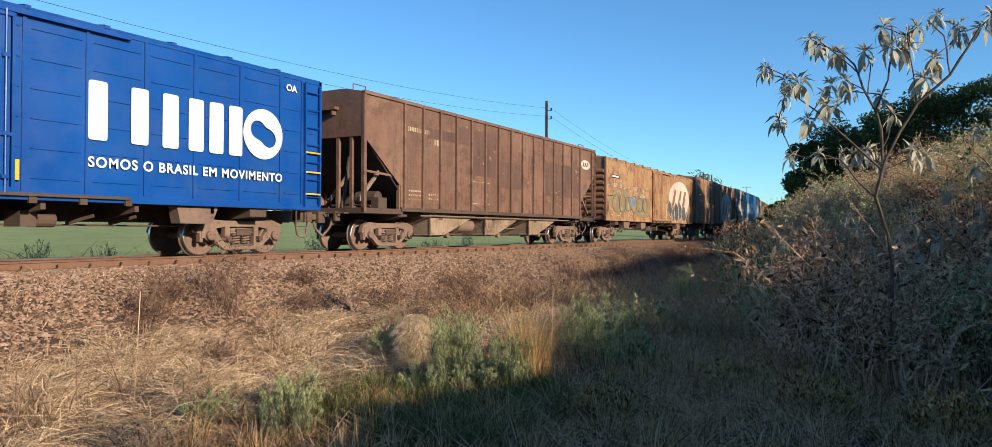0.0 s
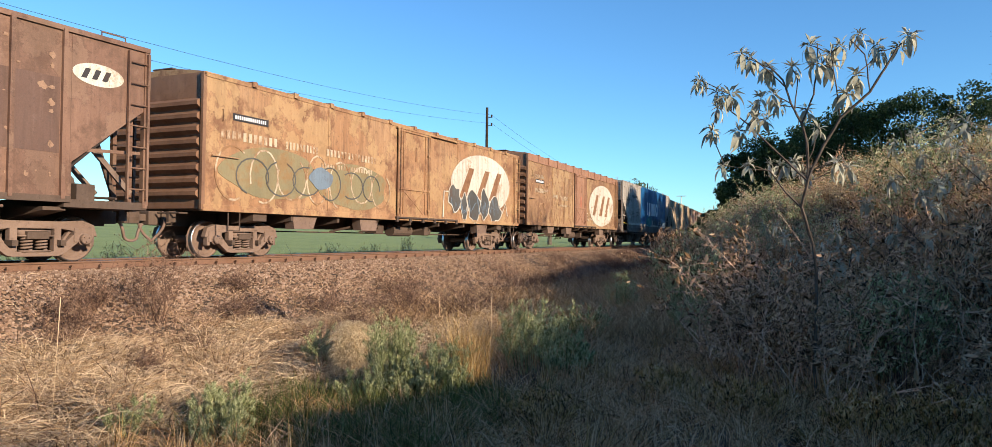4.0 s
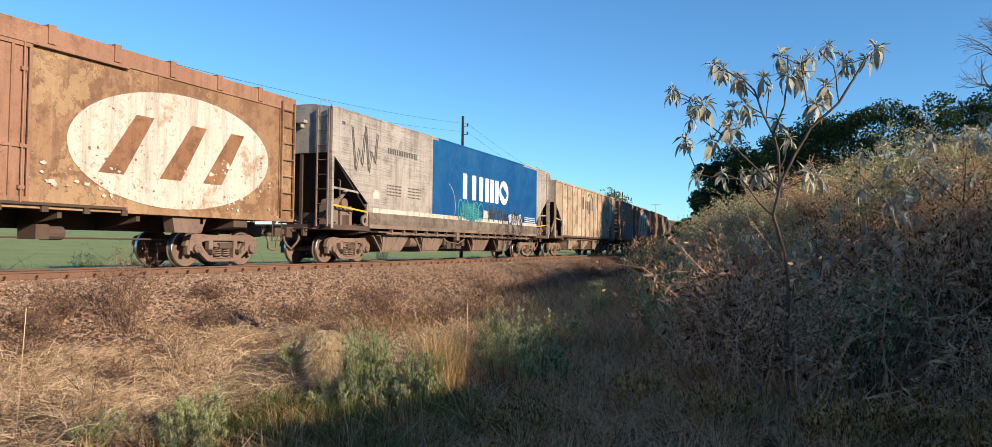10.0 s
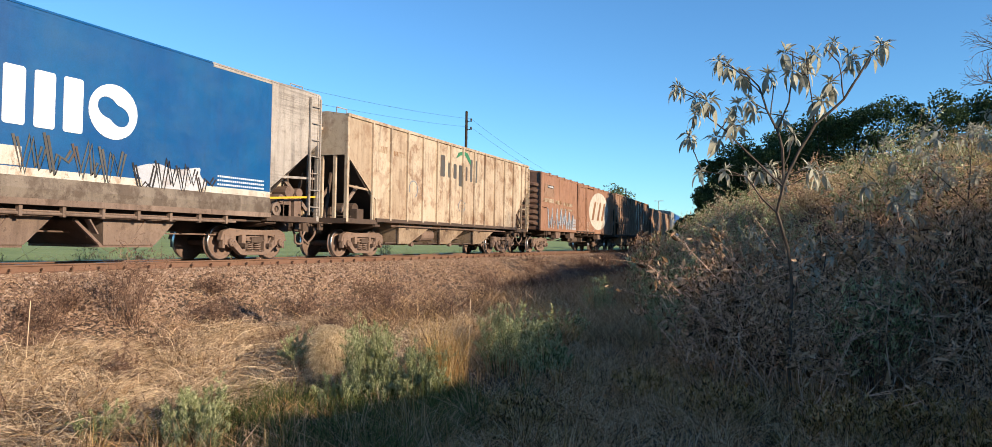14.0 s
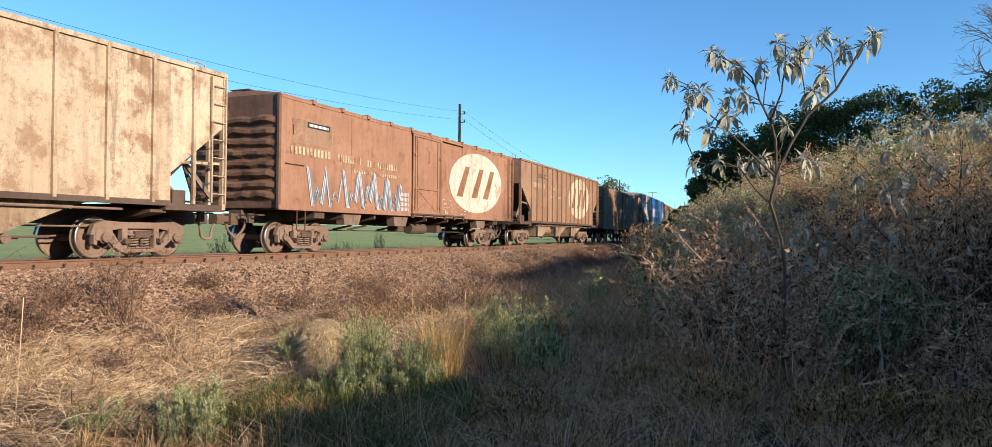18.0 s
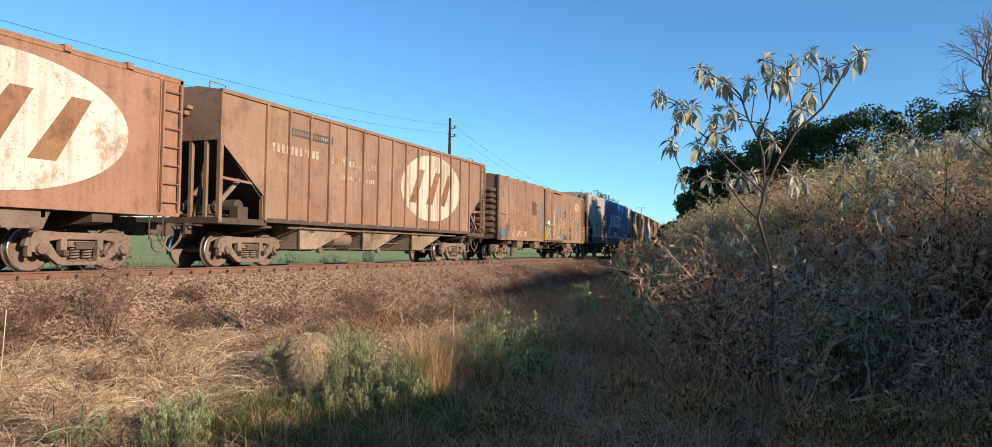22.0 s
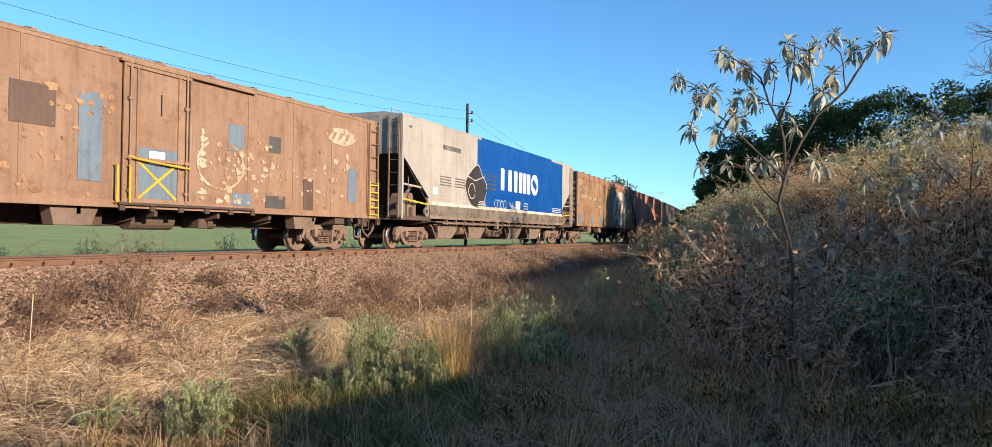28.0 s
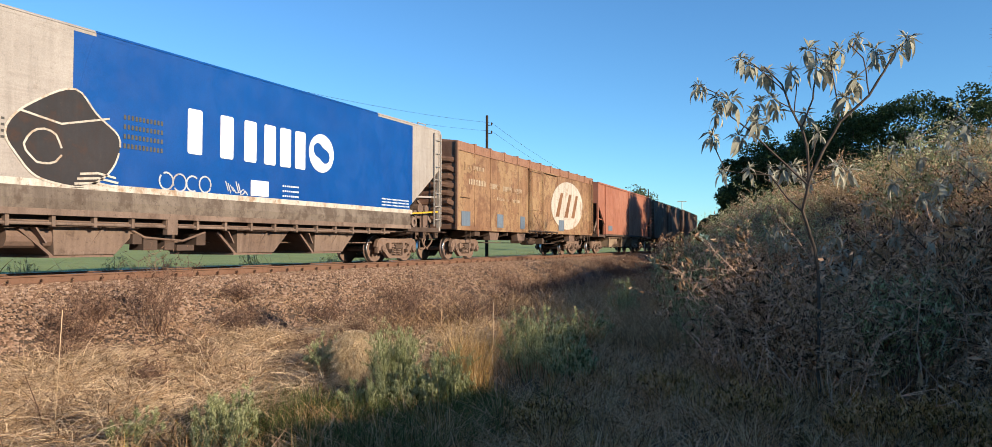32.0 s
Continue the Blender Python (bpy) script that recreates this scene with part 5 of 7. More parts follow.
# 8: tan hopper
c, q = add(hopper_wagon("hopper_wagon", "tan-brown hopper wagon with a faded white oval", 119.8, 135.3, mat_tan, 1.17, 4.1, even(121.36, 133.7, 15), seed=8), 119.8, 135.3)
oval_mark(c, 130.5 - q, 2.7, 2.35, 1.2, mat_white_run, mat_logo_brown, x=1.393)
bars(c, "number_plate", [(122.3 - q, 124.2 - q, 3.42, 3.62)], mat_grey_logo, 1.392)
words(c, [(122.4 - q, 124.1 - q, 3.47, 3.57, 10)], mat_white_worn, 1.396)
words(c, [(121.6 - q, 123.6 - q, 2.92, 3.14, 7), (124.0 - q, 126.6 - q, 2.90, 3.08, 9), (124.4 - q, 126.5 - q, 2.5, 2.62, 11)], mat_white_worn, 1.392, "flaking white lettering")

# 9: patched brown closed wagon
c, q = add(box_wagon("boxcar", "patched brown closed freight wagon with yellow handrails", 137.0, 152.85, mat_tan, mat_brown, 0.95, 3.86, 144.02, 145.62, "plain", (138.3, 139.5, 140.8, 142.1, 147.4, 149.0, 150.6), True, seed=9, lower_cross="yellow", caps=False), 137.0, 152.85)
part("oval_mark", plate(Mesh(), blob(151.0 - q, 3.2, 0.72, 0.24, 2, 40, 0.06), 1.414), mat_white_worn, c, "small flaking white oval")
for k in range(3):
    part("mark_bar", plate(Mesh(), [(150.55 - q + 0.3 * k, 3.1), (150.68 - q + 0.3 * k, 3.1), (150.8 - q + 0.3 * k, 3.3), (150.67 - q + 0.3 * k, 3.3)], 1.419), mat_tan, c)
for a, b, z0, z1, mt in ((143.13, 143.60, 1.42, 3.03, mat_patch_blue), (146.77, 147.24, 2.36, 2.95, mat_patch_blue), (151.35, 151.75, 1.4, 2.35, mat_patch_blue), (137.1, 138.3, 1.12, 1.45, mat_patch_blue), (148.1, 148.5, 2.45, 2.85, mat_grey_logo),
                        (141.9, 142.7, 2.3, 3.0, mat_dull), (146.9, 147.5, 1.12, 1.4, mat_patch_blue), (148.0, 148.7, 1.1, 1.4, mat_grey_logo), (138.9, 141.0, 1.12, 1.42, mat_white_worn), (149.4, 149.8, 1.1, 1.9, mat_dull)):
    bars(c, "paint_patch", [(a - q, b - q, z0, z1)], mt, 1.413, "repair patch in another colour")
flakes(c, 146.0 - q, 151.3 - q, 1.2, 2.7, 260, 71, mat_white_worn)
flakes(c, 137.3 - q, 143.8 - q, 1.15, 3.0, 150, 73, mat_ochre)
part("spray_line", strokes(scrawl(145.9 - q, 147.2 - q, 1.5, 2.6, 1, 72, True), 0.05, 1.415), mat_white_worn, c)
bars(c, "notice", [(144.61 - q, 144.99 - q, 1.84, 2.10)], mat_white_clean, 1.452, "white notice on the door")
bars(c, "door_base", [(144.32 - q, 145.32 - q, 1.15, 2.15)], mat_patch_blue, 1.449, "grey repainted lower door")
for y in (143.85, 144.12):
    g = Mesh()
    g.pipe([(1.45, y - q, 1.05), (1.53, y - q, 1.05), (1.53, y - q, 1.75), (1.45, y - q, 1.75)], 0.022, 6)
    part("handrail", g, mat_yellow, c, "yellow handrail")
g = Mesh()
g.pipe([(1.49, 144.1 - q, 1.95), (1.53, 144.3 - q, 1.90), (1.53, 145.4 - q, 1.82), (1.49, 145.6 - q, 1.82)], 0.022, 6)
part("handrail", g, mat_yellow, c, "yellow handrail")
for k in range(5):
    bars(c, "ladder_rung", [(152.35 - q, 152.79 - q, 1.05 + 0.22 * k, 1.085 + 0.22 * k)], mat_yellow, 1.50, "yellow painted rung")
for y in (152.35, 152.79):
    bars(c, "ladder_stile", [(y - 0.02 - q, y + 0.02 - q, 0.95, 2.05)], mat_yellow, 1.51, "yellow painted stile")

# 10: pale grey and bright blue hopper
c, q = add(hopper_wagon("hopper_wagon", "pale grey hopper wagon with a bright blue painted side", 154.2, 173.05, mat_cement_pale, 1.10, 4.36, [], zk=3.1, cut=1.9, zl=1.75, seed=10, tall=True,
                        panels=[(154.2, mat_cement_pale), (160.1, mat_blue_far), (171.3, mat_cement_pale)]), 154.2, 173.05)
owner_mark(c, 162.57 - q, 167.40 - q, 2.42, 3.36, mat_white_clean, 1.394)
bars(c, "white_band", [(156.3 - q, 171.3 - q, 1.50, 1.64)], mat_white, 1.39, "white band along the lower side")
part("spray_fill", plate(Mesh(), blob(160.0 - q, 2.35, 0.98, 0.78, 9, 44, 0.10), 1.396), mat_black, c, "large black sprayed shape")
for k in range(4):
    part("spray_line", strokes([[(160.1 - q + 0.05 * k, 1.52 + 0.09 * k), (160.6 - q, 1.56 + 0.09 * k), (161.1 - q - 0.05 * k, 1.5 + 0.09 * k)]], 0.04, 1.40), mat_white, c)
part("spray_line", strokes([[(p[0], p[1]) for p in blob(160.0 - q, 2.35, 0.98, 0.78, 9, 44, 0.10)], blob(159.6 - q, 2.2, 0.3, 0.3, 3, 16), [(159.2 - q, 2.75), (159.9 - q, 2.62), (160.8 - q, 2.85)]], 0.035, 1.40), mat_white, c, "white sprayed outline")
part("spray_line", strokes(scrawl(161.9 - q, 163.2 - q, 1.62, 2.0, 4, 81, True), 0.035, 1.394), mat_silver_tag, c)
part("spray_line", strokes(scrawl(163.6 - q, 164.2 - q, 1.66, 2.15, 2, 83), 0.03, 1.394), mat_silver_tag, c)
bars(c, "notice", [(164.35 - q, 164.92 - q, 1.66, 2.02)], mat_white_clean, 1.396, "white notice")
words(c, [(161.1 - q, 162.0 - q, 2.35 + 0.18 * k, 2.44 + 0.18 * k, 7) for k in range(4)], mat_grey_logo, 1.394, "dark scrawled lines")
words(c, [(169.6 - q, 171.1 - q, 1.70 + 0.09 * k, 1.74 + 0.09 * k, 14) for k in range(3)] + [(165.4 - q, 166.0 - q, 1.70 + 0.12 * k, 1.74 + 0.12 * k, 5) for k in range(3)], mat_white_clean, 1.394)
words(c, [(157.1 - q, 158.6 - q, 3.55, 3.72, 10)], mat_grey_logo, 1.394, "stencilled number")
words(c, [(156.9 - q + 1.2 * (k % 2), 157.8 - q + 1.2 * (k % 2), 2.25 + 0.1 * (k // 2), 2.29 + 0.1 * (k // 2), 6) for k in range(8)], mat_grey_logo, 1.394)
bars(c, "notice", [(156.35 - q, 156.7 - q, 1.9, 2.15)], mat_white_clean, 1.394)

lettering(c, "OB", 154.65 - q, 3.98, 0.13, mat_grey_logo, 1.392)

# 11: ochre closed wagon
c, q = add(box_wagon("boxcar", "ochre closed freight wagon with blue patches and a white oval", 174.2, 190.5, mat_ochre2, mat_brown, 1.06, 4.2, 180.96, 182.68, "fascia", (175.6, 177, 178.4, 179.8, 184.8, 188.6), True, seed=11, roof_mat=mat_redbrown), 174.2, 190.5)
oval_mark(c, 186.3 - q, 2.5, 2.45, 1.2, mat_white, mat_logo_brown)
words(c, [(175.1 - q, 176.6 - q, 2.75, 2.95, 7), (176.9 - q, 177.9 - q, 2.72, 2.92, 6), (178.2 - q, 180.2 - q, 2.7, 2.9, 9), (177.6 - q, 180.0 - q, 2.3, 2.42, 11), (175.0 - q, 176.4 - q, 3.3, 3.45, 7)], mat_white_worn, 1.414, "flaking white lettering")
for a, b in ((174.5, 175.2), (177.6, 178.2), (180.0, 180.5), (184.9, 185.7)):
    bars(c, "paint_patch", [(a - q, b - q, 1.22, 1.75)], mat_patch_blue, 1.415, "blue repair patch")

# 12 to 14: wagons that follow
c, q = add(hopper_wagon("hopper_wagon", "faded red hopper wagon", 191.8, 207.4, mat_pinkred, 1.14, 4.15, even(193.4, 205.9, 3), seed=12), 191.8, 207.4)
bars(c, "notice", [(194.2 - q, 195.2 - q, 1.4, 1.7)], mat_patch_blue, 1.392)
c, q = add(box_wagon("boxcar", "dark brown closed freight wagon", 208.9, 224.4, mat_dull, mat_dull, 1.1, 4.05, 215.6, 217.6, "plain", (), seed=13), 208.9, 224.4)
c, q = add(hopper_wagon("hopper_wagon", "dark brown hopper wagon", 225.9, 241.5, mat_dull, 1.12, 4.1, even(227.5, 240, 12), seed=14), 225.9, 241.5)


# ---- ground ----
def smooth(a, b, x):
    u = np.clip((x - a) / (b - a), 0, 1)
    return u * u * (3 - 2 * u)


def wavy(x, y, k=1.0):
    return (np.sin(x * 0.9 * k + 1.3 * np.sin(y * 0.53 * k)) * np.cos(y * 0.7 * k + 0.8 * np.sin(x * 0.41 * k + 2.0))
            + 0.5 * np.sin(x * 2.3 * k + y * 1.7 * k) * np.cos(y * 2.9 * k - x * 1.1 * k)) / 1.5


FOOT_Y = [-40, 0, 5, 9, 16, 30, 50, 70, 110]
FOOT_X = [4.2, 4.0, 3.2, 0.2, -3.0, -6.4, -8.6, -10.4, -13.0]


def bank_in(x, y):
    """How far a place lies inside the foot of the bank, in metres."""
    return x - np.interp(y, FOOT_Y, FOOT_X)


def ground_z(x, y):
    x, y = np.asarray(x, float), np.asarray(y, float)
    d = x - np.interp(y, LINE_Y, LINE_X)
    bed = -0.19
    near = bed + (-1.22 - bed) * smooth(1.75, 4.6, d) + 0.17 * smooth(7, 13.4, d)
    far = bed + (-0.75 - bed) * smooth(1.7, 3.4, -d) + 0.034 * np.clip(-d - 10, 0, 220)
    z = np.where(d > 0, near, far)
    z = z + 0.05 * wavy(x, y) * smooth(2.4, 4.5, np.abs(d)) + 0.085 * wavy(x * 2.1 + 1, y * 2.1) * smooth(2.3, 3.8, d) * smooth(9.0, 7.0, d)
    b = bank_in(x, y)
    z = z + 2.12 * (1 - 0.20 * np.exp(-((y - 12.5) / 2.6) ** 2)) * smooth(0, 3.4, b) + 0.13 * np.clip(b - 1.7, 0, 10.3) + 0.16 * wavy(x * 1.3, y * 1.3) * smooth(0, 2, b)
    z = z + 0.95 * smooth(10.5, 21, y) * smooth(42, 28, y) * smooth(2.6, 6.5, b)
    # rise out of view on the right, shaped to cast the foreground shadow
    z = z + (2.52 + 0.25 * wavy(x * 0.6, y * 1.5) + 0.15 * wavy(x * 1.1, y * 3.7)) * smooth(4.5, 10.5, x) * (0.66 * smooth(9, 4.5, y) + 0.18 * smooth(4.4, 0.6, y))
    return z


def spread(core, step, far):
    """Coordinates: evenly within core, ever wider outside to far."""
    a = list(np.arange(core[0], core[1] + 1e-6, step))
    s, lo, hi = step, a[0], a[-1]
    left, right = [], []
    while lo > -far:
        s *= 1.22
        lo -= s
        left.append(lo)
    s = step
    while hi < far:
        s *= 1.22
        hi += s
        right.append(hi)
    return np.array(left[::-1] + a + right)


def grid_object(name, xs, ys, zf, material):
    X, Y = np.meshgrid(xs, ys)
    Z = zf(X, Y)
    nx, ny = len(xs), len(ys)
    v = np.stack([X.ravel(), Y.ravel(), Z.ravel()], 1)
    i = np.arange(nx * ny).reshape(ny, nx)
    f = np.stack([i[:-1, :-1].ravel(), i[:-1, 1:].ravel(), i[1:, 1:].ravel(), i[1:, :-1].ravel()], 1)
    me = bpy.data.meshes.new(name)
    me.from_pydata(v.tolist(), [], f.tolist())
    me.shade_smooth()
    me.materials.append(material)
    return new(name, me)


def ground_material():
    m, nt, b = node_material("trackside_earth_and_field")
    geo = nt.nodes.new("ShaderNodeNewGeometry")
    pos = geo.outputs["Position"]
    sep = nt.nodes.new("ShaderNodeSeparateXYZ")
    nt.links.new(pos, sep.inputs[0])
    n1 = noise_node(nt, pos, 0.9, 5, 0.65)
    n2 = noise_node(nt, pos, 14.0, 5, 0.7)
    soil = ramp(nt, n1, [(0.3, (0.045, 0.029, 0.020)), (0.5, (0.085, 0.055, 0.036)), (0.72, (0.15, 0.10, 0.062))])
    crop = ramp(nt, noise_node(nt, pos, 0.35, 6, 0.7), [(0.3, (0.20, 0.26, 0.07)), (0.7, (0.32, 0.37, 0.11))])
    mp = nt.nodes.new("ShaderNodeMapRange")
    mp.inputs["From Min"].default_value, mp.inputs["From Max"].default_value = -20.0, -18.0
    nt.links.new(sep.outputs["X"], mp.inputs["Value"])
    col = mix(nt, mp.outputs[0], crop, soil)
    col = mix(nt, 0.5, col, ramp(nt, n2, [(0.3, grey(0.4)), (0.7, grey(1.0))]), "MULTIPLY")
    nt.links.new(col, b.inputs["Base Color"])
    b.inputs["Roughness"].default_value = 0.95
    bump(nt, n2, 0.6, 0.05, b)
    return m


ground = grid_object("ground", spread((-18, 14), 0.25, 1800), spread((-4, 60), 0.25, 1800), ground_z, ground_material())
tagged(ground, "stony earth bank falling from the railway to a grassy ditch", "ground", kind="structure")

# ---- rails, sleepers ----
track = new("railway_track")
tagged(track, "single rusty railway track on stone ballast", "railway", kind="structure")
STEP = 2.0
for side in (-0.535, 0.535):
    prof = [(-0.065, -0.172), (0.065, -0.172), (0.065, -0.158), (0.012, -0.138), (0.010, -0.045), (0.034, -0.035), (0.036, -0.004), (0.028, 0.0), (-0.028, 0.0), (-0.036, -0.004), (-0.034, -0.035), (-0.010, -0.045), (-0.012, -0.138), (-0.065, -0.158)]
    m = Mesh()
    ss = [ARC[0] + 1 + STEP * i for i in range(int(300 / STEP))]
    n = len(prof)
    pts = []
    for s in ss:
        mt = on_track(s, side)
        pts += [mt @ Vector((x, 0, z)) for x, z in prof]
    m.add(pts, [(k * n + i, k * n + (i + 1) % n, (k + 1) * n + (i + 1) % n, (k + 1) * n + i) for k in range(len(ss) - 1) for i in range(n)])
    me = m.data("rail", [mat_rail, m_railtop])
    for p in me.polygons:
        if p.normal.z > 0.8 and p.center.z > -0.003:
            p.material_index = 1
    part("rail", me, None, track, "worn steel rail with a bright top")


def motions():
    """The train rolls along the track, and its wheels turn."""
    times = [i * 0.5 for i in range(65)]
    for car, mid in TRAIN:
        walk(car, [(t, on_track(mid - rolled(t))) for t in times])
    spin = [i * 0.1 for i in range(321)]
    angle = [math.degrees(rolled(t) / WHEEL_R) for t in spin]
    for k, (w, ay) in enumerate(WHEELS):
        walk(w, [(t, pose(0, ay, WHEEL_R, a + 37.0 * k, 0, 0)) for t, a in zip(spin, angle)])


# ---- sleepers, rail clips, ballast ----
rs = random.Random(5)
sl_m = Mesh()
sl_m.box(-1.0, 1.0, -0.11, 0.11, -0.30, -0.165)
SLEEPER = sl_m.data("sleeper", mat_sleeper, bevel=0.012)
cl_m = Mesh()
cl_m.box(0.585, 0.66, -0.055, 0.055, -0.17, -0.128)
cl_m.tube((0.622, 0, -0.135), (0.622, 0, -0.085), 0.022, 8)
cl_m.box(0.595, 0.65, -0.028, 0.028, -0.10, -0.07)
CLIP = cl_m.data("rail_clip", mat_rail)
for i in range(118):
    s = -4 + i * 0.58
    sp = part("sleeper", SLEEPER, None, track)
    sp.matrix_basis = on_track(s + rs.uniform(-0.03, 0.03))
    if i < 96:
        k = part("rail_clip", CLIP, None, track)
        k.matrix_basis = on_track(s)


def fast_mesh(name, verts, quads, mat, smooth=True):
    """One mesh from arrays of corner points and four-cornered faces."""
    me = bpy.data.meshes.new(name)
    nv, nf = len(verts), len(quads)
    me.vertices.add(nv)
    me.vertices.foreach_set("co", np.ascontiguousarray(verts, dtype=np.float32).ravel())
    me.loops.add(nf * 4)
    me.loops.foreach_set("vertex_index", np.ascontiguousarray(quads, dtype=np.int32).ravel())
    me.polygons.add(nf)
    me.polygons.foreach_set("loop_start", np.arange(0, nf * 4, 4, dtype=np.int32))
    me.update(calc_edges=True)
    me.polygons.foreach_set("use_smooth", np.full(nf, smooth))
    me.materials.append(mat)
    return me


def blades(name, P, L, W, mat, rng, lean=0.3, curl=0.5, droop=0.3, seg=3, az=None):
    """Grass blades as tapered bent ribbons, rooted at P."""
    n = len(P)
    L = np.asarray(L)
    az = rng.uniform(0, 2 * np.pi, n) if az is None else az
    lean = np.abs(rng.normal(lean, lean * 0.5, n))
    curl = np.abs(rng.normal(curl, curl * 0.5, n))
    droop = np.clip(rng.normal(droop, 0.15, n), 0, 1.1)
    dirx, diry = np.cos(az), np.sin(az)
    tw = rng.uniform(-0.9, 0.9, n)
    sx, sy = -np.sin(az + tw), np.cos(az + tw)
    roll = rng.uniform(-1.2, 1.2, n)
    V = np.zeros((n, seg + 1, 2, 3))
    for k in range(seg + 1):
        u = k / seg
        r = L * (lean * u + curl * u * u)
        z = L * (u - droop * u * u) - 0.02 * (k == 0)
        w = W * (1 - 0.88 * u ** 1.4) / 2
        c = np.stack([P[:, 0] + r * dirx, P[:, 1] + r * diry, P[:, 2] + z], 1)
        sd = np.stack([sx * w * np.cos(roll), sy * w * np.cos(roll), np.sin(roll) * w], 1)
        V[:, k, 0], V[:, k, 1] = c - sd, c + sd
    base = (np.arange(n) * (seg + 1) * 2)[:, None, None]
    q = np.array([[2 * k, 2 * k + 1, 2 * k + 3, 2 * k + 2] for k in range(seg)])[None]
    return fast_mesh(name, V.reshape(-1, 3), (base + q).reshape(-1, 4), mat)


def leaf_cloud(name, C, size, mat, rng, aspect=0.45, hang=0.3):
    """Small folded leaves with their middles at C."""
    n = len(C)
    size = np.asarray(size) * np.ones(n)
    a = rng.normal(0, 1, (n, 3))
    a[:, 2] -= hang
    a /= np.linalg.norm(a, axis=1)[:, None]
    b = np.cross(a, rng.normal(0, 1, (n, 3)))
    b /= np.linalg.norm(b, axis=1)[:, None] + 1e-9
    nn = np.cross(a, b)
    s = size[:, None]
    V = np.stack([C - a * s * 0.5, C + b * s * aspect * 0.5 + nn * s * 0.08, C + a * s * 0.5, C - b * s * aspect * 0.5 + nn * s * 0.08], 1)
    return fast_mesh(name, V.reshape(-1, 3), (np.arange(n) * 4)[:, None] + np.arange(4)[None], mat, False)


def sow(rng, n, x0, x1, y0, y1, keep=None, clump=0.0, per=12):
    """n places on the ground, in clumps if asked; keep(x, y) gives the chance of each."""
    out = np.zeros((0, 2))
    while len(out) < n:
        if clump:
            k = max(4, n // per)
            c = np.stack([rng.uniform(x0, x1, k), rng.uniform(y0, y1, k)], 1)
            p = np.repeat(c, per, 0) + rng.normal(0, clump, (k * per, 2))
        else:
            p = np.stack([rng.uniform(x0, x1, n), rng.uniform(y0, y1, n)], 1)
        if keep is not None:
            p = p[rng.random(len(p)) < keep(p[:, 0], p[:, 1])]
        out = np.concatenate([out, p])
    out = out[:n]
    return np.stack([out[:, 0], out[:, 1], ground_z(out[:, 0], out[:, 1])], 1)


def clumps(name, C, r, h, per, W, mat, rng, droop=0.25, spread=0.5, seg=2, fall=0.45):
    """Rounded clumps of grass: blades fan outwards from each middle in C."""
    n = len(C)
    r, h = np.repeat(r, per), np.repeat(h, per)
    a = rng.uniform(0, 2 * np.pi, n * per)
    q = rng.random(n * per) ** 0.6
    P = np.repeat(C, per, 0)
    x, y = P[:, 0] + np.cos(a) * r * q * 0.7, P[:, 1] + np.sin(a) * r * q * 0.7
    P = np.stack([x, y, ground_z(x, y)], 1)
    L = h * (1 - fall * q) * rng.uniform(0.5, 1.15, n * per)
    lean = spread * q * r / np.maximum(h, 0.05) + 0.05
    return blades(name, P, L, rng.uniform(W[0], W[1], n * per), mat, rng, lean, lean * 1.2, droop, seg, a + rng.normal(0, 0.5, n * per))


def side_of(x, y):
    return x - np.interp(y, LINE_Y, LINE_X)


def nearer(x, y, far=30.0):
    """More plants near the eye, fewer far off."""
    return np.clip((9.0 / np.maximum(np.hypot(x, y), 3.0)) ** 1.3, 0.03, 1)


def stuff(name, me, label, category):
    return tagged(new(name, me), label, category, kind="stuff")


G = np.random.default_rng(11)

# stones of the ballast: chipped lumps
def stones(n, keep, x0, x1, y0, y1, smin, smax):
    P = sow(G, n, x0, x1, y0, y1, keep)
    oct_v = np.array([[1, 0, -0.2], [0.2, 1, 0.1], [-1, 0.1, 0], [-0.1, -1, 0.15], [0.5, 0.4, 0.8], [-0.5, 0.5, 0.7], [-0.4, -0.6, 0.75], [0.6, -0.45, 0.7]])
    quads = np.array([[0, 1, 5, 4], [1, 2, 6, 5], [2, 3, 7, 6], [3, 0, 4, 7], [4, 5, 6, 7]])
    s = G.uniform(smin, smax, n) * G.choice([0.7, 1, 1.3], n)
    V = oct_v[None] * s[:, None, None] * 0.5 * G.uniform(0.7, 1.3, (n, 8, 3))
    a = G.uniform(0, 6.28, n)
    ca, sa = np.cos(a)[:, None], np.sin(a)[:, None]
    X = V[:, :, 0] * ca - V[:, :, 1] * sa
    Y = V[:, :, 0] * sa + V[:, :, 1] * ca
    t = G.normal(0, 0.5, n)[:, None]
    V = np.stack([X, Y * np.cos(t) - V[:, :, 2] * np.sin(t), Y * np.sin(t) + V[:, :, 2] * np.cos(t)], 2) + P[:, None, :] + np.array([0, 0, 0.008])
    return fast_mesh("ballast", V.reshape(-1, 3), ((np.arange(n) * 8)[:, None, None] + quads[None]).reshape(-1, 4), mat_stone, False)


def on_bed(x, y):
    d = side_of(x, y)
    return np.where((d > -1.6) & (d < 3.3), 1.0, np.where((d >= 3.3) & (d < 4.6), 0.28, 0)) * np.clip((16.0 / np.maximum(np.hypot(x, y), 5)) ** 1.2, 0.06, 1)


def on_shoulder(x, y):
    d = side_of(x, y)
    return np.where((d > 0.65) & (d < 4.3), 1.0, 0) * np.clip((9.5 / np.maximum(np.hypot(x, y), 5)) ** 1.2, 0.1, 1) * smooth(5.0, 3.2, d)


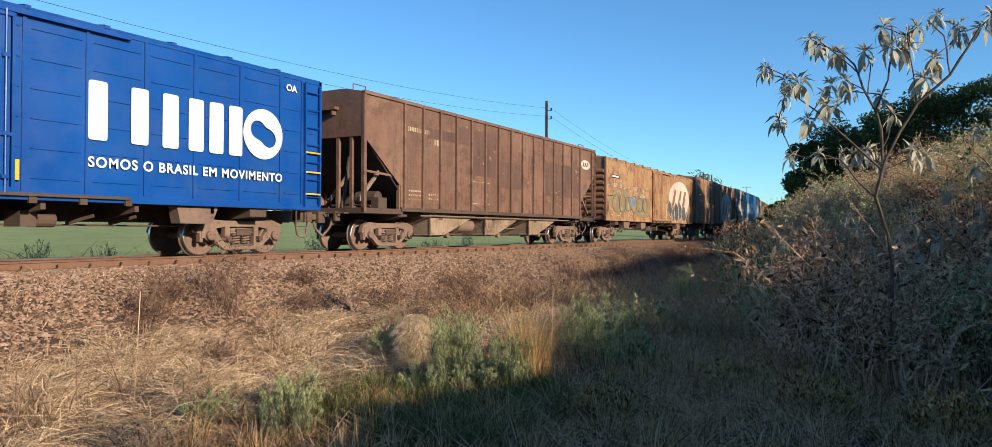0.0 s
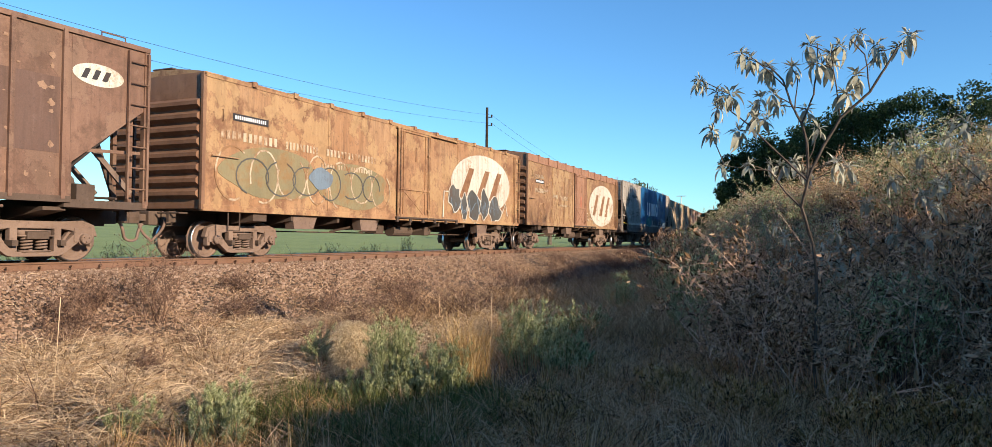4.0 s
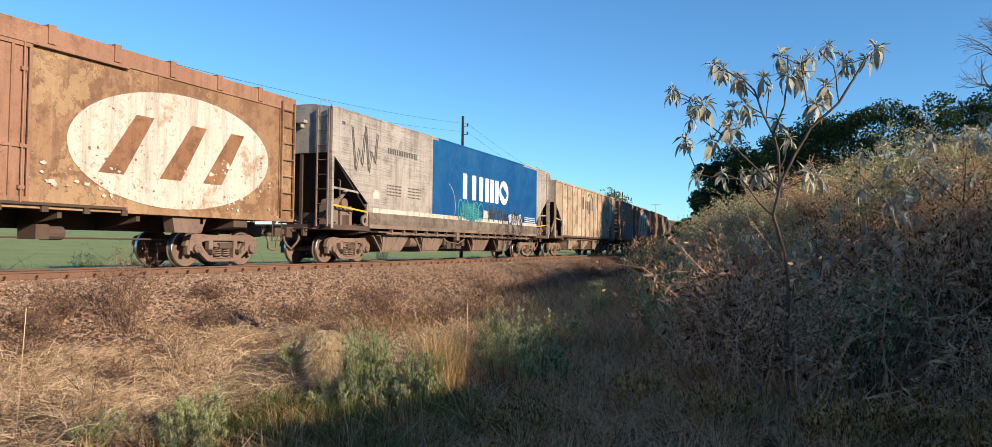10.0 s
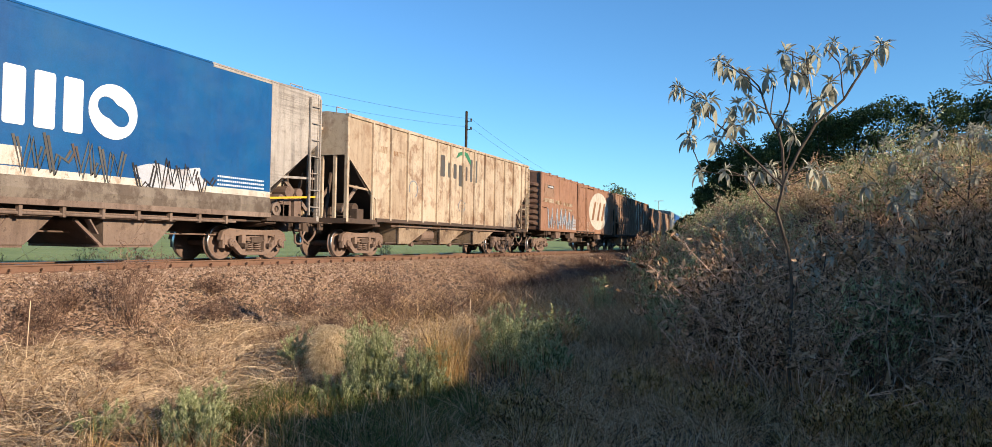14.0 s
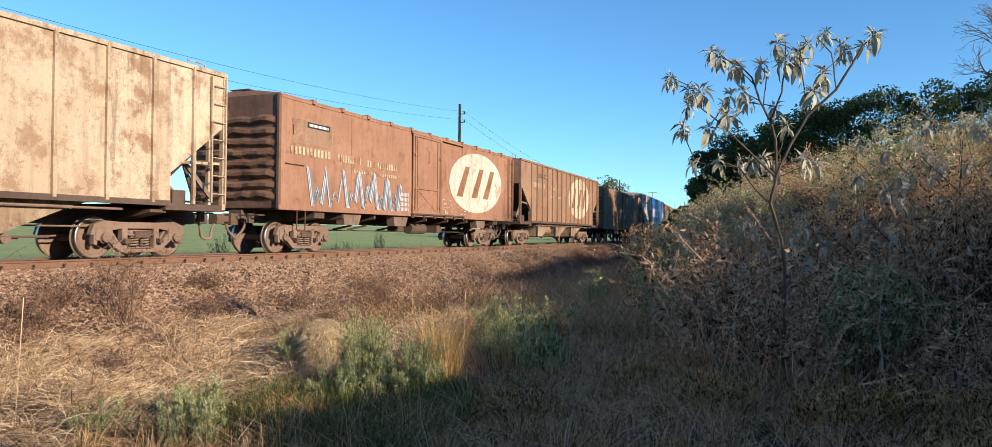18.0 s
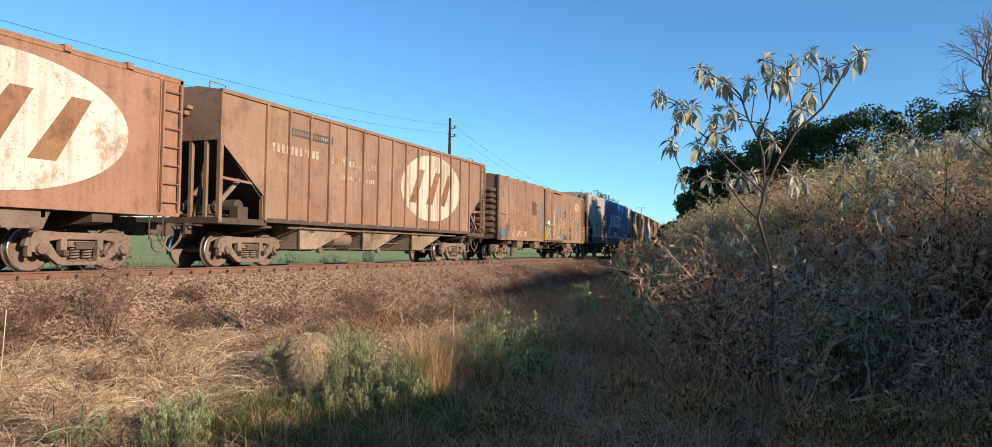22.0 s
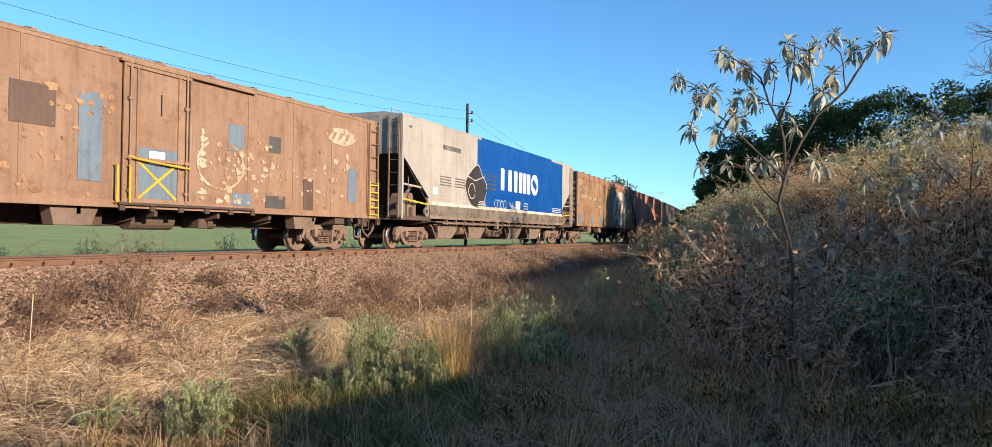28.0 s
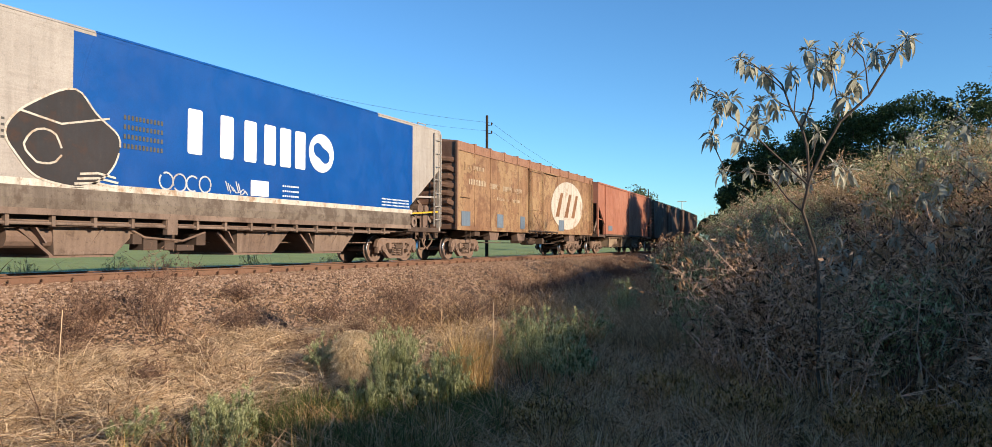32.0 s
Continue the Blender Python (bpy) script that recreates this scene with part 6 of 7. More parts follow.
stuff("shoulder_ballast", stones(30000, on_shoulder, -13.0, -8.5, 2, 26, 0.03, 0.065), "loose pale ballast stones on the shoulder of the track", "ballast")
stuff("ballast", stones(40000, on_bed, -16.5, -8.0, 2, 62, 0.03, 0.075), "reddish-brown ballast stones along the track", "ballast")

# ---- grasses ----
mat_straw = rough_stuff("straw_blades", [(0.15, (0.07, 0.038, 0.022)), (0.34, (0.46, 0.29, 0.15)), (0.66, (0.90, 0.68, 0.44))], 0.8, 0.75, 20, 0, island=0.75, leaf=0.25)
mat_slope = rough_stuff("dry_slope_blades", [(0.15, (0.06, 0.032, 0.023)), (0.4, (0.42, 0.25, 0.14)), (0.75, (0.86, 0.61, 0.38))], 0.8, 0.8, 20, 0, island=0.75, leaf=0.2)
# green for sunlit ground; shaded grass has a brighter, warmer copy below
mat_deep_green = rough_stuff("deep_green_grass_blades", [(0.2, (0.03, 0.042, 0.012)), (0.5, (0.11, 0.135, 0.04)), (0.8, (0.28, 0.30, 0.10))], 0.9, 0.6, 20, 0, island=0.75, leaf=0.3)
mat_bare = rough_stuff("grey_bare_twigs", [(0.2, (0.12, 0.09, 0.08)), (0.7, (0.34, 0.27, 0.235))], 3, 0.85, 30, 0, island=0.5)
mat_tussock = rough_stuff("tussock_straw", [(0.15, (0.34, 0.23, 0.12)), (0.5, (0.70, 0.54, 0.33)), (0.85, (0.90, 0.76, 0.53))], 9.0, 0.8, 40, 0, island=0.75, leaf=0.15)
mat_heap = rough_stuff("bleached_straw_heap", [(0.15, (0.22, 0.13, 0.07)), (0.4, (0.68, 0.50, 0.29)), (0.7, (0.95, 0.80, 0.56))], 3.0, 0.8, 30, 0, island=0.8, leaf=0.15)
mat_weed = rough_stuff("dead_weed_stems", [(0.1, (0.05, 0.028, 0.022)), (0.5, (0.17, 0.10, 0.07)), (0.9, (0.38, 0.25, 0.17))], 1.2, 0.85, 20, 0, island=0.6)
mat_green = rough_stuff("green_grass_blades", [(0.22, (0.06, 0.032, 0.013)), (0.38, (0.42, 0.225, 0.085)), (0.56, (0.88, 0.49, 0.25)), (0.8, (0.97, 0.68, 0.43))], 0.6, 0.6, 20, 0, island=0.75, leaf=0.4)
# green grass in shade: colour lifted and warmed against the dim blue light
mat_lush_shade = rough_stuff("shade_lifted_green_grass_blades", [(0.22, (0.05, 0.03, 0.010)), (0.42, (0.42, 0.26, 0.08)), (0.62, (0.82, 0.51, 0.21)), (0.85, (0.95, 0.69, 0.42))], 0.9, 0.6, 20, 0, island=0.75, leaf=0.35)
mat_shrub = rough_stuff("grey_green_shrub_leaf", [(0.12, (0.05, 0.065, 0.025)), (0.4, (0.30, 0.33, 0.13)), (0.72, (0.68, 0.68, 0.39))], 1.5, 0.6, 25, 0, island=0.7, leaf=0.3)
mat_gold = rough_stuff("golden_stalks", [(0.1, (0.40, 0.22, 0.07)), (0.5, (0.72, 0.46, 0.18)), (0.9, (0.94, 0.70, 0.37))], 1.5, 0.7, 20, 0, island=0.7, leaf=0.3)
mat_mound = rough_stuff("tall_dry_grass", [(0.12, (0.18, 0.1, 0.05)), (0.42, (0.52, 0.32, 0.16)), (0.8, (0.9, 0.63, 0.37))], 0.7, 0.8, 20, 0, island=0.75, leaf=0.35)
mat_twig = rough_stuff("grey_brown_twigs", [(0.25, (0.22, 0.135, 0.085)), (0.65, (0.84, 0.56, 0.38))], 3, 0.85, 30, 0, island=0.5)
mat_bark = rough_stuff("tree_bark", [(0.2, (0.07, 0.055, 0.042)), (0.7, (0.17, 0.14, 0.105))], 5, 0.85, 30, 0.4)
mat_dark_leaf = rough_stuff("dark_tree_leaf", [(0.1, (0.022, 0.042, 0.017)), (0.5, (0.045, 0.078, 0.028)), (0.9, (0.09, 0.125, 0.05))], 0.5, 0.5, 12, 0, island=0.6, leaf=0.2)
mat_far_leaf = rough_stuff("far_tree_leaf", [(0.1, (0.08, 0.105, 0.05)), (0.5, (0.14, 0.17, 0.085)), (0.9, (0.22, 0.24, 0.13))], 0.5, 0.6, 12, 0, island=0.6, leaf=0.2)
mat_big_leaf = rough_stuff("silvery_felted_leaf", [(0.1, (0.20, 0.20, 0.14)), (0.45, (0.42, 0.41, 0.31)), (0.75, (0.64, 0.60, 0.47)), (0.97, (0.46, 0.34, 0.19))], 6.0, 0.75, 60, 0, leaf=0.2)
mat_silver = rough_stuff("silvery_bush_leaf", [(0.1, (0.16, 0.17, 0.10)), (0.5, (0.36, 0.35, 0.23)), (0.9, (0.60, 0.55, 0.40))], 3.0, 0.75, 30, 0, island=0.6, leaf=0.2)
mat_crest = rough_stuff("reddish_dry_grass", [(0.12, (0.2, 0.115, 0.05)), (0.42, (0.60, 0.41, 0.18)), (0.8, (0.92, 0.72, 0.40))], 0.7, 0.8, 20, 0, island=0.75, leaf=0.3)
mat_cane = rough_stuff("pale_bramble_canes", [(0.15, (0.24, 0.16, 0.11)), (0.5, (0.52, 0.38, 0.27)), (0.85, (0.80, 0.62, 0.46))], 2.5, 0.8, 40, 0, island=0.7)
mat_vine = rough_stuff("bramble_leaf", [(0.24, (0.06, 0.034, 0.016)), (0.45, (0.46, 0.275, 0.14)), (0.7, (0.92, 0.62, 0.39))], 0.8, 0.7, 20, 0, island=0.75, leaf=0.4)


def k_slope(x, y):
    d = side_of(x, y)
    c = 0.5 + 0.5 * wavy(x * 1.1 + 5, y * 1.1)
    return smooth(1.6, 4.0, d) * (0.10 + 0.90 * c ** 2.2) * np.clip(0.5 + wavy(x * 3.1, y * 3.1 + 2), 0.08, 1) * nearer(x, y) * (bank_in(x, y) < 1)


P = sow(G, 80000, -11.8, -4.5, 1.5, 50, k_slope, 0.09, 14)
stuff("dry_grass", blades("dry_grass", P, G.uniform(0.08, 0.32, len(P)), G.uniform(0.004, 0.010, len(P)), mat_slope, G, 0.5, 0.7, 0.45, 2), "short dry grass on the railway slope", "grass")


def off_tussock(x, y):
    """No grass at the tussock and just before it."""
    return (np.hypot(x + 5.45, y - 7.45) > 0.45) & (np.hypot(x + 5.15, y - 7.0) > 0.36) & (np.hypot(x + 4.9, y - 6.6) > 0.3)


def k_hay(x, y):
    c = 0.5 + 0.5 * wavy(x * 1.4 + 2, y * 1.4 + 1)
    return np.where((x < -5.05 + 0.3 * wavy(x, y * 2)), 1, 0) * smooth(3.9, 5.2, side_of(x, y)) * (0.03 + 1.3 * c ** 3) * np.clip(0.55 + 0.9 * wavy(x * 3.4 + 1, y * 3.4), 0.06, 1) * nearer(x, y) * off_tussock(x, y)


P = sow(G, 92000, -10.2, -4.2, 2.2, 13, k_hay, 0.15, 90)
P[:, 2] += np.abs(G.normal(0, 0.09, len(P))) + 0.16 * np.clip(wavy(P[:, 0] * 2.6, P[:, 1] * 2.6), 0, 1)
stuff("matted_straw", blades("matted_straw", P, G.uniform(0.10, 0.34, len(P)), G.uniform(0.004, 0.010, len(P)), mat_straw, G, 0.55, 0.55, 0.6, 3, 3.1 * wavy(P[:, 0] * 3.3, P[:, 1] * 3.3) + G.normal(0, 1.6, len(P))), "matted pale straw at the foot of the slope", "grass")


C = np.concatenate([sow(G, 110, -9.6, -4.6, 2.4, 9.5, k_hay), sow(G, 90, -8.2, -5.0, 4.2, 7.4, k_hay)])
stuff("straw_heaps", clumps("straw_heaps", C, G.uniform(0.16, 0.42, len(C)), G.uniform(0.12, 0.34, len(C)), 260, (0.004, 0.009), mat_heap, G, 0.75, 1.2, 3), "rounded heaps of bleached fallen straw", "grass")


def k_weed(x, y):
    c = wavy(x * 0.75 + 1.0, y * 0.75 + 0.5)
    d = side_of(x, y)
    return smooth(2.0, 2.8, d) * smooth(7.5, 6.2, d) * np.clip(c * 2.0 - 0.5, 0.02, 1) * (bank_in(x, y) < 0.5)


P = sow(G, 12000, -11.6, -6.0, 2.5, 48, k_weed, 0.13, 30)
stuff("dead_weeds", blades("dead_weeds", P, G.uniform(0.2, 0.75, len(P)), G.uniform(0.006, 0.012, len(P)), mat_weed, G, 0.35, 0.25, 0.12, 2), "reddish-brown dead weeds on the slope", "weeds")


def k_green(x, y):
    c = 0.5 + 0.5 * wavy(x * 0.9 + 7, y * 0.9)
    return smooth(-5.6, -4.3, x + 0.4 * wavy(x, y)) * (0.25 + 0.75 * c) * nearer(x, y) * (bank_in(x, y) < 2.5) * off_tussock(x, y) * np.where((x < -3.0) & (y > 5.6) & (y < 8.2), 0.3, 1)


P = sow(G, 46000, -5.8, 5.5, 2.4, 17, k_green, 0.09, 16)
stuff("green_grass", blades("green_grass", P, G.uniform(0.10, 0.34, len(P)), G.uniform(0.006, 0.013, len(P)), mat_green, G, 0.35, 0.55, 0.3, 2), "uncut green and dry grass in the shade", "grass")
C = sow(G, 380, -5.6, 5.5, 2.4, 15, k_green)
stuff("green_clumps", clumps("green_clumps", C, G.uniform(0.10, 0.34, len(C)), G.uniform(0.16, 0.55, len(C)), 95, (0.005, 0.013), mat_lush_shade, G, 0.22), "clumps of dark green grass below the bank", "grass")
C = sow(G, 900, -5.6, 5.5, 2.4, 17, k_green)
stuff("withered_clumps", clumps("withered_clumps", C, G.uniform(0.08, 0.26, len(C)), G.uniform(0.15, 0.60, len(C)), 36, (0.005, 0.011), mat_mound, G, 0.45, 0.8), "withered straw-coloured clumps in the green grass", "grass")


C = sow(G, 210, -5.3, -2.6, 4.3, 7.0, lambda x, y: off_tussock(x, y) * 1.0)
stuff("deep_green_clumps", clumps("deep_green_clumps", C, G.uniform(0.10, 0.26, len(C)), G.uniform(0.2, 0.5, len(C)), 110, (0.004, 0.009), mat_deep_green, G, 0.2), "lush dark green grass between the shrubs", "grass")
P = sow(G, 15000, -9.0, 7.0, -4.0, 2.5, lambda x, y: smooth(3.0, 4.6, side_of(x, y)) * (0.4 + 0.6 * smooth(-0.5, 0.5, wavy(x, y))))
stuff("rear_grass", blades("rear_grass", P, G.uniform(0.06, 0.26, len(P)), G.uniform(0.006, 0.013, len(P)), mat_green, G, 0.4, 0.6, 0.4, 2), "short uncut grass on the shaded verge", "grass")


def k_ditch(x, y):
    c = 0.5 + 0.5 * wavy(x * 0.8 + 3, y * 0.5)
    return smooth(4.6, 6.0, side_of(x, y)) * (0.2 + 0.8 * c) * (bank_in(x, y) < 1.5) * np.clip(14 / np.hypot(x, y), 0, 1)


P = sow(G, 26000, -9.5, -2.0, 11, 48, k_ditch, 0.13, 20)
stuff("tall_straw", blades("tall_straw", P, G.uniform(0.25, 0.7, len(P)), G.uniform(0.010, 0.022, len(P)), mat_mound, G, 0.25, 0.45, 0.25), "tall straw-coloured grass in the ditch", "grass")


def k_mound(x, y):
    b = bank_in(x, y)
    return smooth(2.2, 3.4, b) * smooth(14, 10, b) * (0.15 + 0.85 * np.clip(0.5 + wavy(x * 1.6, y * 1.6), 0, 1)) * np.clip(13 / np.hypot(x, y), 0, 1) ** 0.8


P = sow(G, 44000, -8, 16, 4, 46, k_mound, 0.14, 60)
stuff("bank_grass", blades("bank_grass", P, G.uniform(0.25, 0.9, len(P)), G.uniform(0.006, 0.014, len(P)), mat_crest, G, 0.35, 0.6, 0.45, 3), "tall reddish dry grass on top of the bank", "grass")


P = sow(G, 15000, 0.5, 16, 6, 30, k_mound, 0.2, 40)
stuff("bank_weeds", blades("bank_weeds", P, G.uniform(0.25, 0.8, len(P)), G.uniform(0.006, 0.014, len(P)), mat_shrub, G, 0.3, 0.5, 0.35, 3), "yellow-green weeds among the dry grass on the bank", "weeds")


def k_face(x, y):
    b = bank_in(x, y)
    return smooth(-0.6, 0.5, b) * smooth(4.5, 3.0, b) * np.clip(12 / np.hypot(x, y), 0, 1)


C = sow(G, 420, -8, 7.5, 4, 40, k_face)
ch = G.uniform(0.25, 0.9, len(C))
cr = G.uniform(0.18, 0.5, len(C))
stuff("bramble_stems", clumps("bramble_stems", C, cr, ch, 38, (0.005, 0.012), mat_twig, G, 0.6, 0.8, 5, 0.3), "tangled leafless stems on the bank face", "undergrowth")
per = 85
a, q, u = G.uniform(0, 6.28, len(C) * per), G.random(len(C) * per) ** 0.55, G.random(len(C) * per) ** 0.7
P = np.repeat(C, per, 0)
R, H = np.repeat(cr, per), np.repeat(ch, per)
P[:, 0] += np.cos(a) * R * q * (0.5 + 0.7 * u)
P[:, 1] += np.sin(a) * R * q * (0.5 + 0.7 * u)
P[:, 2] = ground_z(P[:, 0], P[:, 1]) + H * u * (1 - 0.35 * q * q)
stuff("bramble_leaves", leaf_cloud("bramble_leaves", P, G.uniform(0.035, 0.085, len(P)), mat_vine, G, 0.34, 0.1), "small dull leaves of the tangled undergrowth", "undergrowth")
C = sow(G, 330, -6, 7.5, 4, 24, lambda x, y: k_face(x, y - 0.6))
stuff("withered_weeds", clumps("withered_weeds", C, G.uniform(0.10, 0.28, len(C)), G.uniform(0.4, 1.2, len(C)), 40, (0.005, 0.012), mat_mound, G, 0.15, 0.35, 3), "tall withered weeds standing in the thicket", "weeds")


def k_far(x, y):
    d = -side_of(x, y)
    return smooth(1.9, 2.8, d) * smooth(11, 5.5, d) * (0.1 + 0.9 * np.clip(wavy(x * 0.6, y * 0.6) * 1.6, 0, 1))


P = sow(G, 14000, -24, -15, -2, 60, k_far, 0.15, 30)
stuff("verge_weeds", blades("verge_weeds", P, G.uniform(0.2, 0.75, len(P)), G.uniform(0.010, 0.024, len(P)), mat_mound, G, 0.4, 0.4, 0.2), "grey-green weeds beyond the track", "weeds")


# ---- single plants ----
def shrub(x, y, h, r, n, label, mat=None, leaf=0.05, seed=0, name="shrub", sink=0.0, per=60, stem=None, aspect=0.22, thick=1.0, foot=0.25, sprigs=9):
    """A many-stemmed shrub: upright stems set with narrow leaves."""
    rng = np.random.default_rng(seed)
    z = float(ground_z(x, y)) - sink
    top = new(name)
    top.location = (x, y, z)
    tagged(top, label, name)
    st, C = Mesh(), []
    for i in range(n):
        a, q = rng.uniform(0, 6.28), rng.uniform(0.1, 1) ** 0.7
        hh = h * rng.uniform(0.6, 1.05) * (1 - 0.35 * q)
        b = Vector((math.cos(a) * r * foot * q, math.sin(a) * r * foot * q, 0))
        e = Vector((math.cos(a) * r * q, math.sin(a) * r * q, hh))
        m = (b + e) / 2 + Vector((0, 0, hh * 0.12))
        st.tube(b, m, 0.007 * thick, 3, 0.005 * thick, False)
        st.tube(m, e, 0.005 * thick, 3, 0.002 * thick, False)
        for k in range(sprigs):
            u = rng.uniform(0.3, 1.0) if k else 1.0
            p = (b * (1 - u) ** 2 + m * 2 * u * (1 - u) + e * u * u)
            tip = p + Vector((rng.normal(0, 0.05), rng.normal(0, 0.05), rng.uniform(0.02, 0.11))) * (h / 0.8)
            st.tube(p, tip, 0.003 * thick, 3, 0.0015 * thick, False)
            for _ in range(max(1, per // sprigs)):
                C.append(tuple(p.lerp(tip, rng.random() ** 0.7) + Vector(rng.normal(0, 0.011 * (h / 0.8), 3))))
    part("stem", st, stem or mat_twig, top)
    part("foliage", leaf_cloud("foliage", np.array(C), rng.uniform(leaf * 0.6, leaf * 1.2, len(C)), mat or mat_shrub, rng, aspect, -1.4), None, top)
    return top


for i, (x, y, h, r, n) in enumerate(((-4.3, 6.6, 0.95, 0.36, 44), (-3.8, 6.8, 0.66, 0.32, 30), (-4.25, 6.05, 0.45, 0.32, 26), (-3.55, 6.5, 0.5, 0.3, 26), (-3.9, 6.35, 0.5, 0.3, 26), (-5.95, 7.5, 0.62, 0.26, 30), (-4.65, 4.6, 0.62, 0.30, 26), (-4.3, 4.2, 0.45, 0.3, 20),
                                      (-5.25, 4.15, 0.42, 0.26, 20), (-3.35, 8.2, 0.85, 0.4, 26), (-4.3, 10.5, 0.85, 0.5, 28), (-4.1, 15.2, 1.05, 0.35, 28), (-2.75, 14.6, 1.25, 0.5, 34), (-2.0, 11.5, 0.95, 0.5, 26))):
    shrub(x, y, h, r, n, "feathery grey-green shrub among the grass", seed=20 + i, leaf=0.037, per=288, aspect=0.15, foot=0.6, stem=mat_shrub)


def thicket_bush(seed, h, r, per, leaf, mat, label, stems=10, aspect=0.17, hang=0.3, name="bush", stem=None, group="bushes of the bank thicket", forks=6):
    """A tangled bush: crooked stems that fork into twigs, with small leaves along the twigs."""
    rng = np.random.default_rng(seed)
    top = new(name)
    tagged(top, label, "bush", group)
    st, C = Mesh(), []

    def crooked(a, d, L, r0, n):
        pts = [a]
        for k in range(n):
            d = (d + Vector(rng.normal(0, 0.24, 3))).normalized()
            pts.append(pts[-1] + d * (L / n))
        for k in range(n):
            st.tube(pts[k], pts[k + 1], r0 * (1 - 0.7 * k / n), 3, r0 * (1 - 0.7 * (k + 1) / n), False)
        return pts

    for i in range(stems):
        a = rng.uniform(0, 6.28)
        q = r * rng.uniform(0.1, 0.6)
        out = Vector((math.cos(a), math.sin(a), 0))
        main = crooked(out * q - Vector((0, 0, 0.05)), (out * rng.uniform(0.05, 0.5) + Vector((0, 0, 1))).normalized(), h * rng.uniform(0.65, 1.1), 0.006, 5)
        for k in range(forks):
            b = main[int(rng.integers(2, 6))]
            tw = crooked(b, Vector((rng.normal(0, 0.7), rng.normal(0, 0.7), rng.uniform(0.0, 0.9))).normalized(), h * rng.uniform(0.18, 0.42), 0.0035, 3)
            for _ in range(per):
                c = tw[int(rng.integers(0, 4))].lerp(tw[int(rng.integers(1, 4))], rng.random())
                C.append(tuple(c + Vector(rng.normal(0, 0.022, 3))))
    tagged(part("stem", st, stem or mat_twig, top), kind="stuff")
    if C:
        part("foliage", leaf_cloud("foliage", np.array(C), rng.uniform(leaf * 0.9, leaf * 2.0, len(C)), mat, rng, aspect, hang), None, top)
    return top


# the four near y 12.4 are added to make a dark shadow band
for i, (x, y, h, r, n) in enumerate(((-9.85, 8.15, 0.85, 0.6, 44), (-9.95, 6.8, 0.5, 0.6, 40), (-9.5, 9.7, 0.38, 0.55, 44), (-10.45, 10.5, 0.3, 0.4, 30), (-9.4, 11.9, 0.42, 0.6, 36), (-9.6, 15.1, 0.5, 0.6, 36), (-9.0, 13.1, 0.42, 0.6, 36),
                                     (-8.3, 12.6, 0.5, 0.5, 30), (-7.5, 12.3, 0.55, 0.5, 30), (-6.7, 12.5, 0.6, 0.55, 34), (-6.0, 12.1, 0.6, 0.5, 30), (-8.2, 18.5, 0.7, 0.6, 26), (-8.4, 23.0, 0.8, 0.7, 26), (-7.7, 10.4, 0.4, 0.4, 26), (-8.0, 27, 0.9, 0.7, 26),
                                     (-9.2, 6.3, 0.35, 0.45, 26), (-8.4, 7.6, 0.3, 0.4, 24), (-10.4, 7.4, 0.4, 0.4, 26), (-7.0, 8.6, 0.35, 0.4, 24), (-7.4, 6.0, 0.35, 0.4, 24))):
    b = thicket_bush(300 + i, h * 1.45, r * 0.75, 5, 0.04, mat_weed, "leafless reddish-brown dead bush on the slope", n, 0.2, name="dead_bush", stem=mat_weed, group="dead bushes on the slope", forks=5)
    b.location = (x, y, float(ground_z(x, y)))
BUSHES = [(1.2, 0.45, 22, 0.03, mat_vine, "tangled grey-brown bush with small dull leaves"), (1.0, 0.5, 28, 0.028, mat_vine, "tangled grey-brown bush with small dull leaves"),
          (1.3, 0.4, 3, 0.05, mat_vine, "nearly leafless bush of pale twigs"), (0.9, 0.45, 2, 0.05, mat_mound, "nearly leafless bush of pale twigs"),
          (1.1, 0.45, 24, 0.034, mat_shrub, "leafy green bush in the thicket"), (1.5, 0.45, 18, 0.036, mat_vine, "tall loose bush with dull leaves"),
          (1.2, 0.4, 14, 0.05, mat_silver, "bush with drooping silvery leaves")]
BUSHES = [thicket_bush(400 + i, *b, aspect=0.32, hang=1.2 if i == 6 else 0.3) for i, b in enumerate(BUSHES)]
rb = np.random.default_rng(77)
spots = sow(rb, 150, -8.5, 6.5, 5.2, 40, lambda x, y: smooth(-0.5, 0.4, bank_in(x, y)) * smooth(4.4, 2.8, bank_in(x, y)) * np.clip(11 / np.hypot(x, y), 0, 1) ** 0.5)
for i, (x, y, z) in enumerate(spots):
    k = int(rb.choice(7, p=[0.17, 0.17, 0.1, 0.08, 0.26, 0.12, 0.1]))
    f = rb.uniform(0.6, 1.25)
    m = Matrix.Translation((x, y, z - 0.03)) @ pose(0, 0, 0, rb.normal(0, 7), rb.normal(0, 7), rb.uniform(0, 360)) @ Matrix.Diagonal((f, f, f * rb.uniform(0.8, 1.15), 1))
    if i < 7:
        BUSHES[i].matrix_basis = m
    else:
        copy_thing(BUSHES[k], m)
for i, (x, y, f) in enumerate(((-0.9, 8.6, 1.3), (-0.45, 8.3, 1.35), (-0.1, 7.75, 1.1), (0.3, 8.2, 1.3), (0.7, 8.5, 1.35), (-1.3, 9.4, 1.35), (-0.2, 9.0, 1.5), (0.6, 9.2, 1.45), (1.2, 9.0, 1.4), (-0.7, 9.8, 1.5), (1.8, 8.7, 1.3), (2.4, 8.9, 1.3))):
    copy_thing(BUSHES[(2, 5, 3, 0, 2, 1)[i % 6]], Matrix.Translation((x, y, float(ground_z(x, y)) - 0.03)) @ pose(0, 0, 0, 0, 0, 50 * i) @ Matrix.Diagonal((f, f, f, 1)))
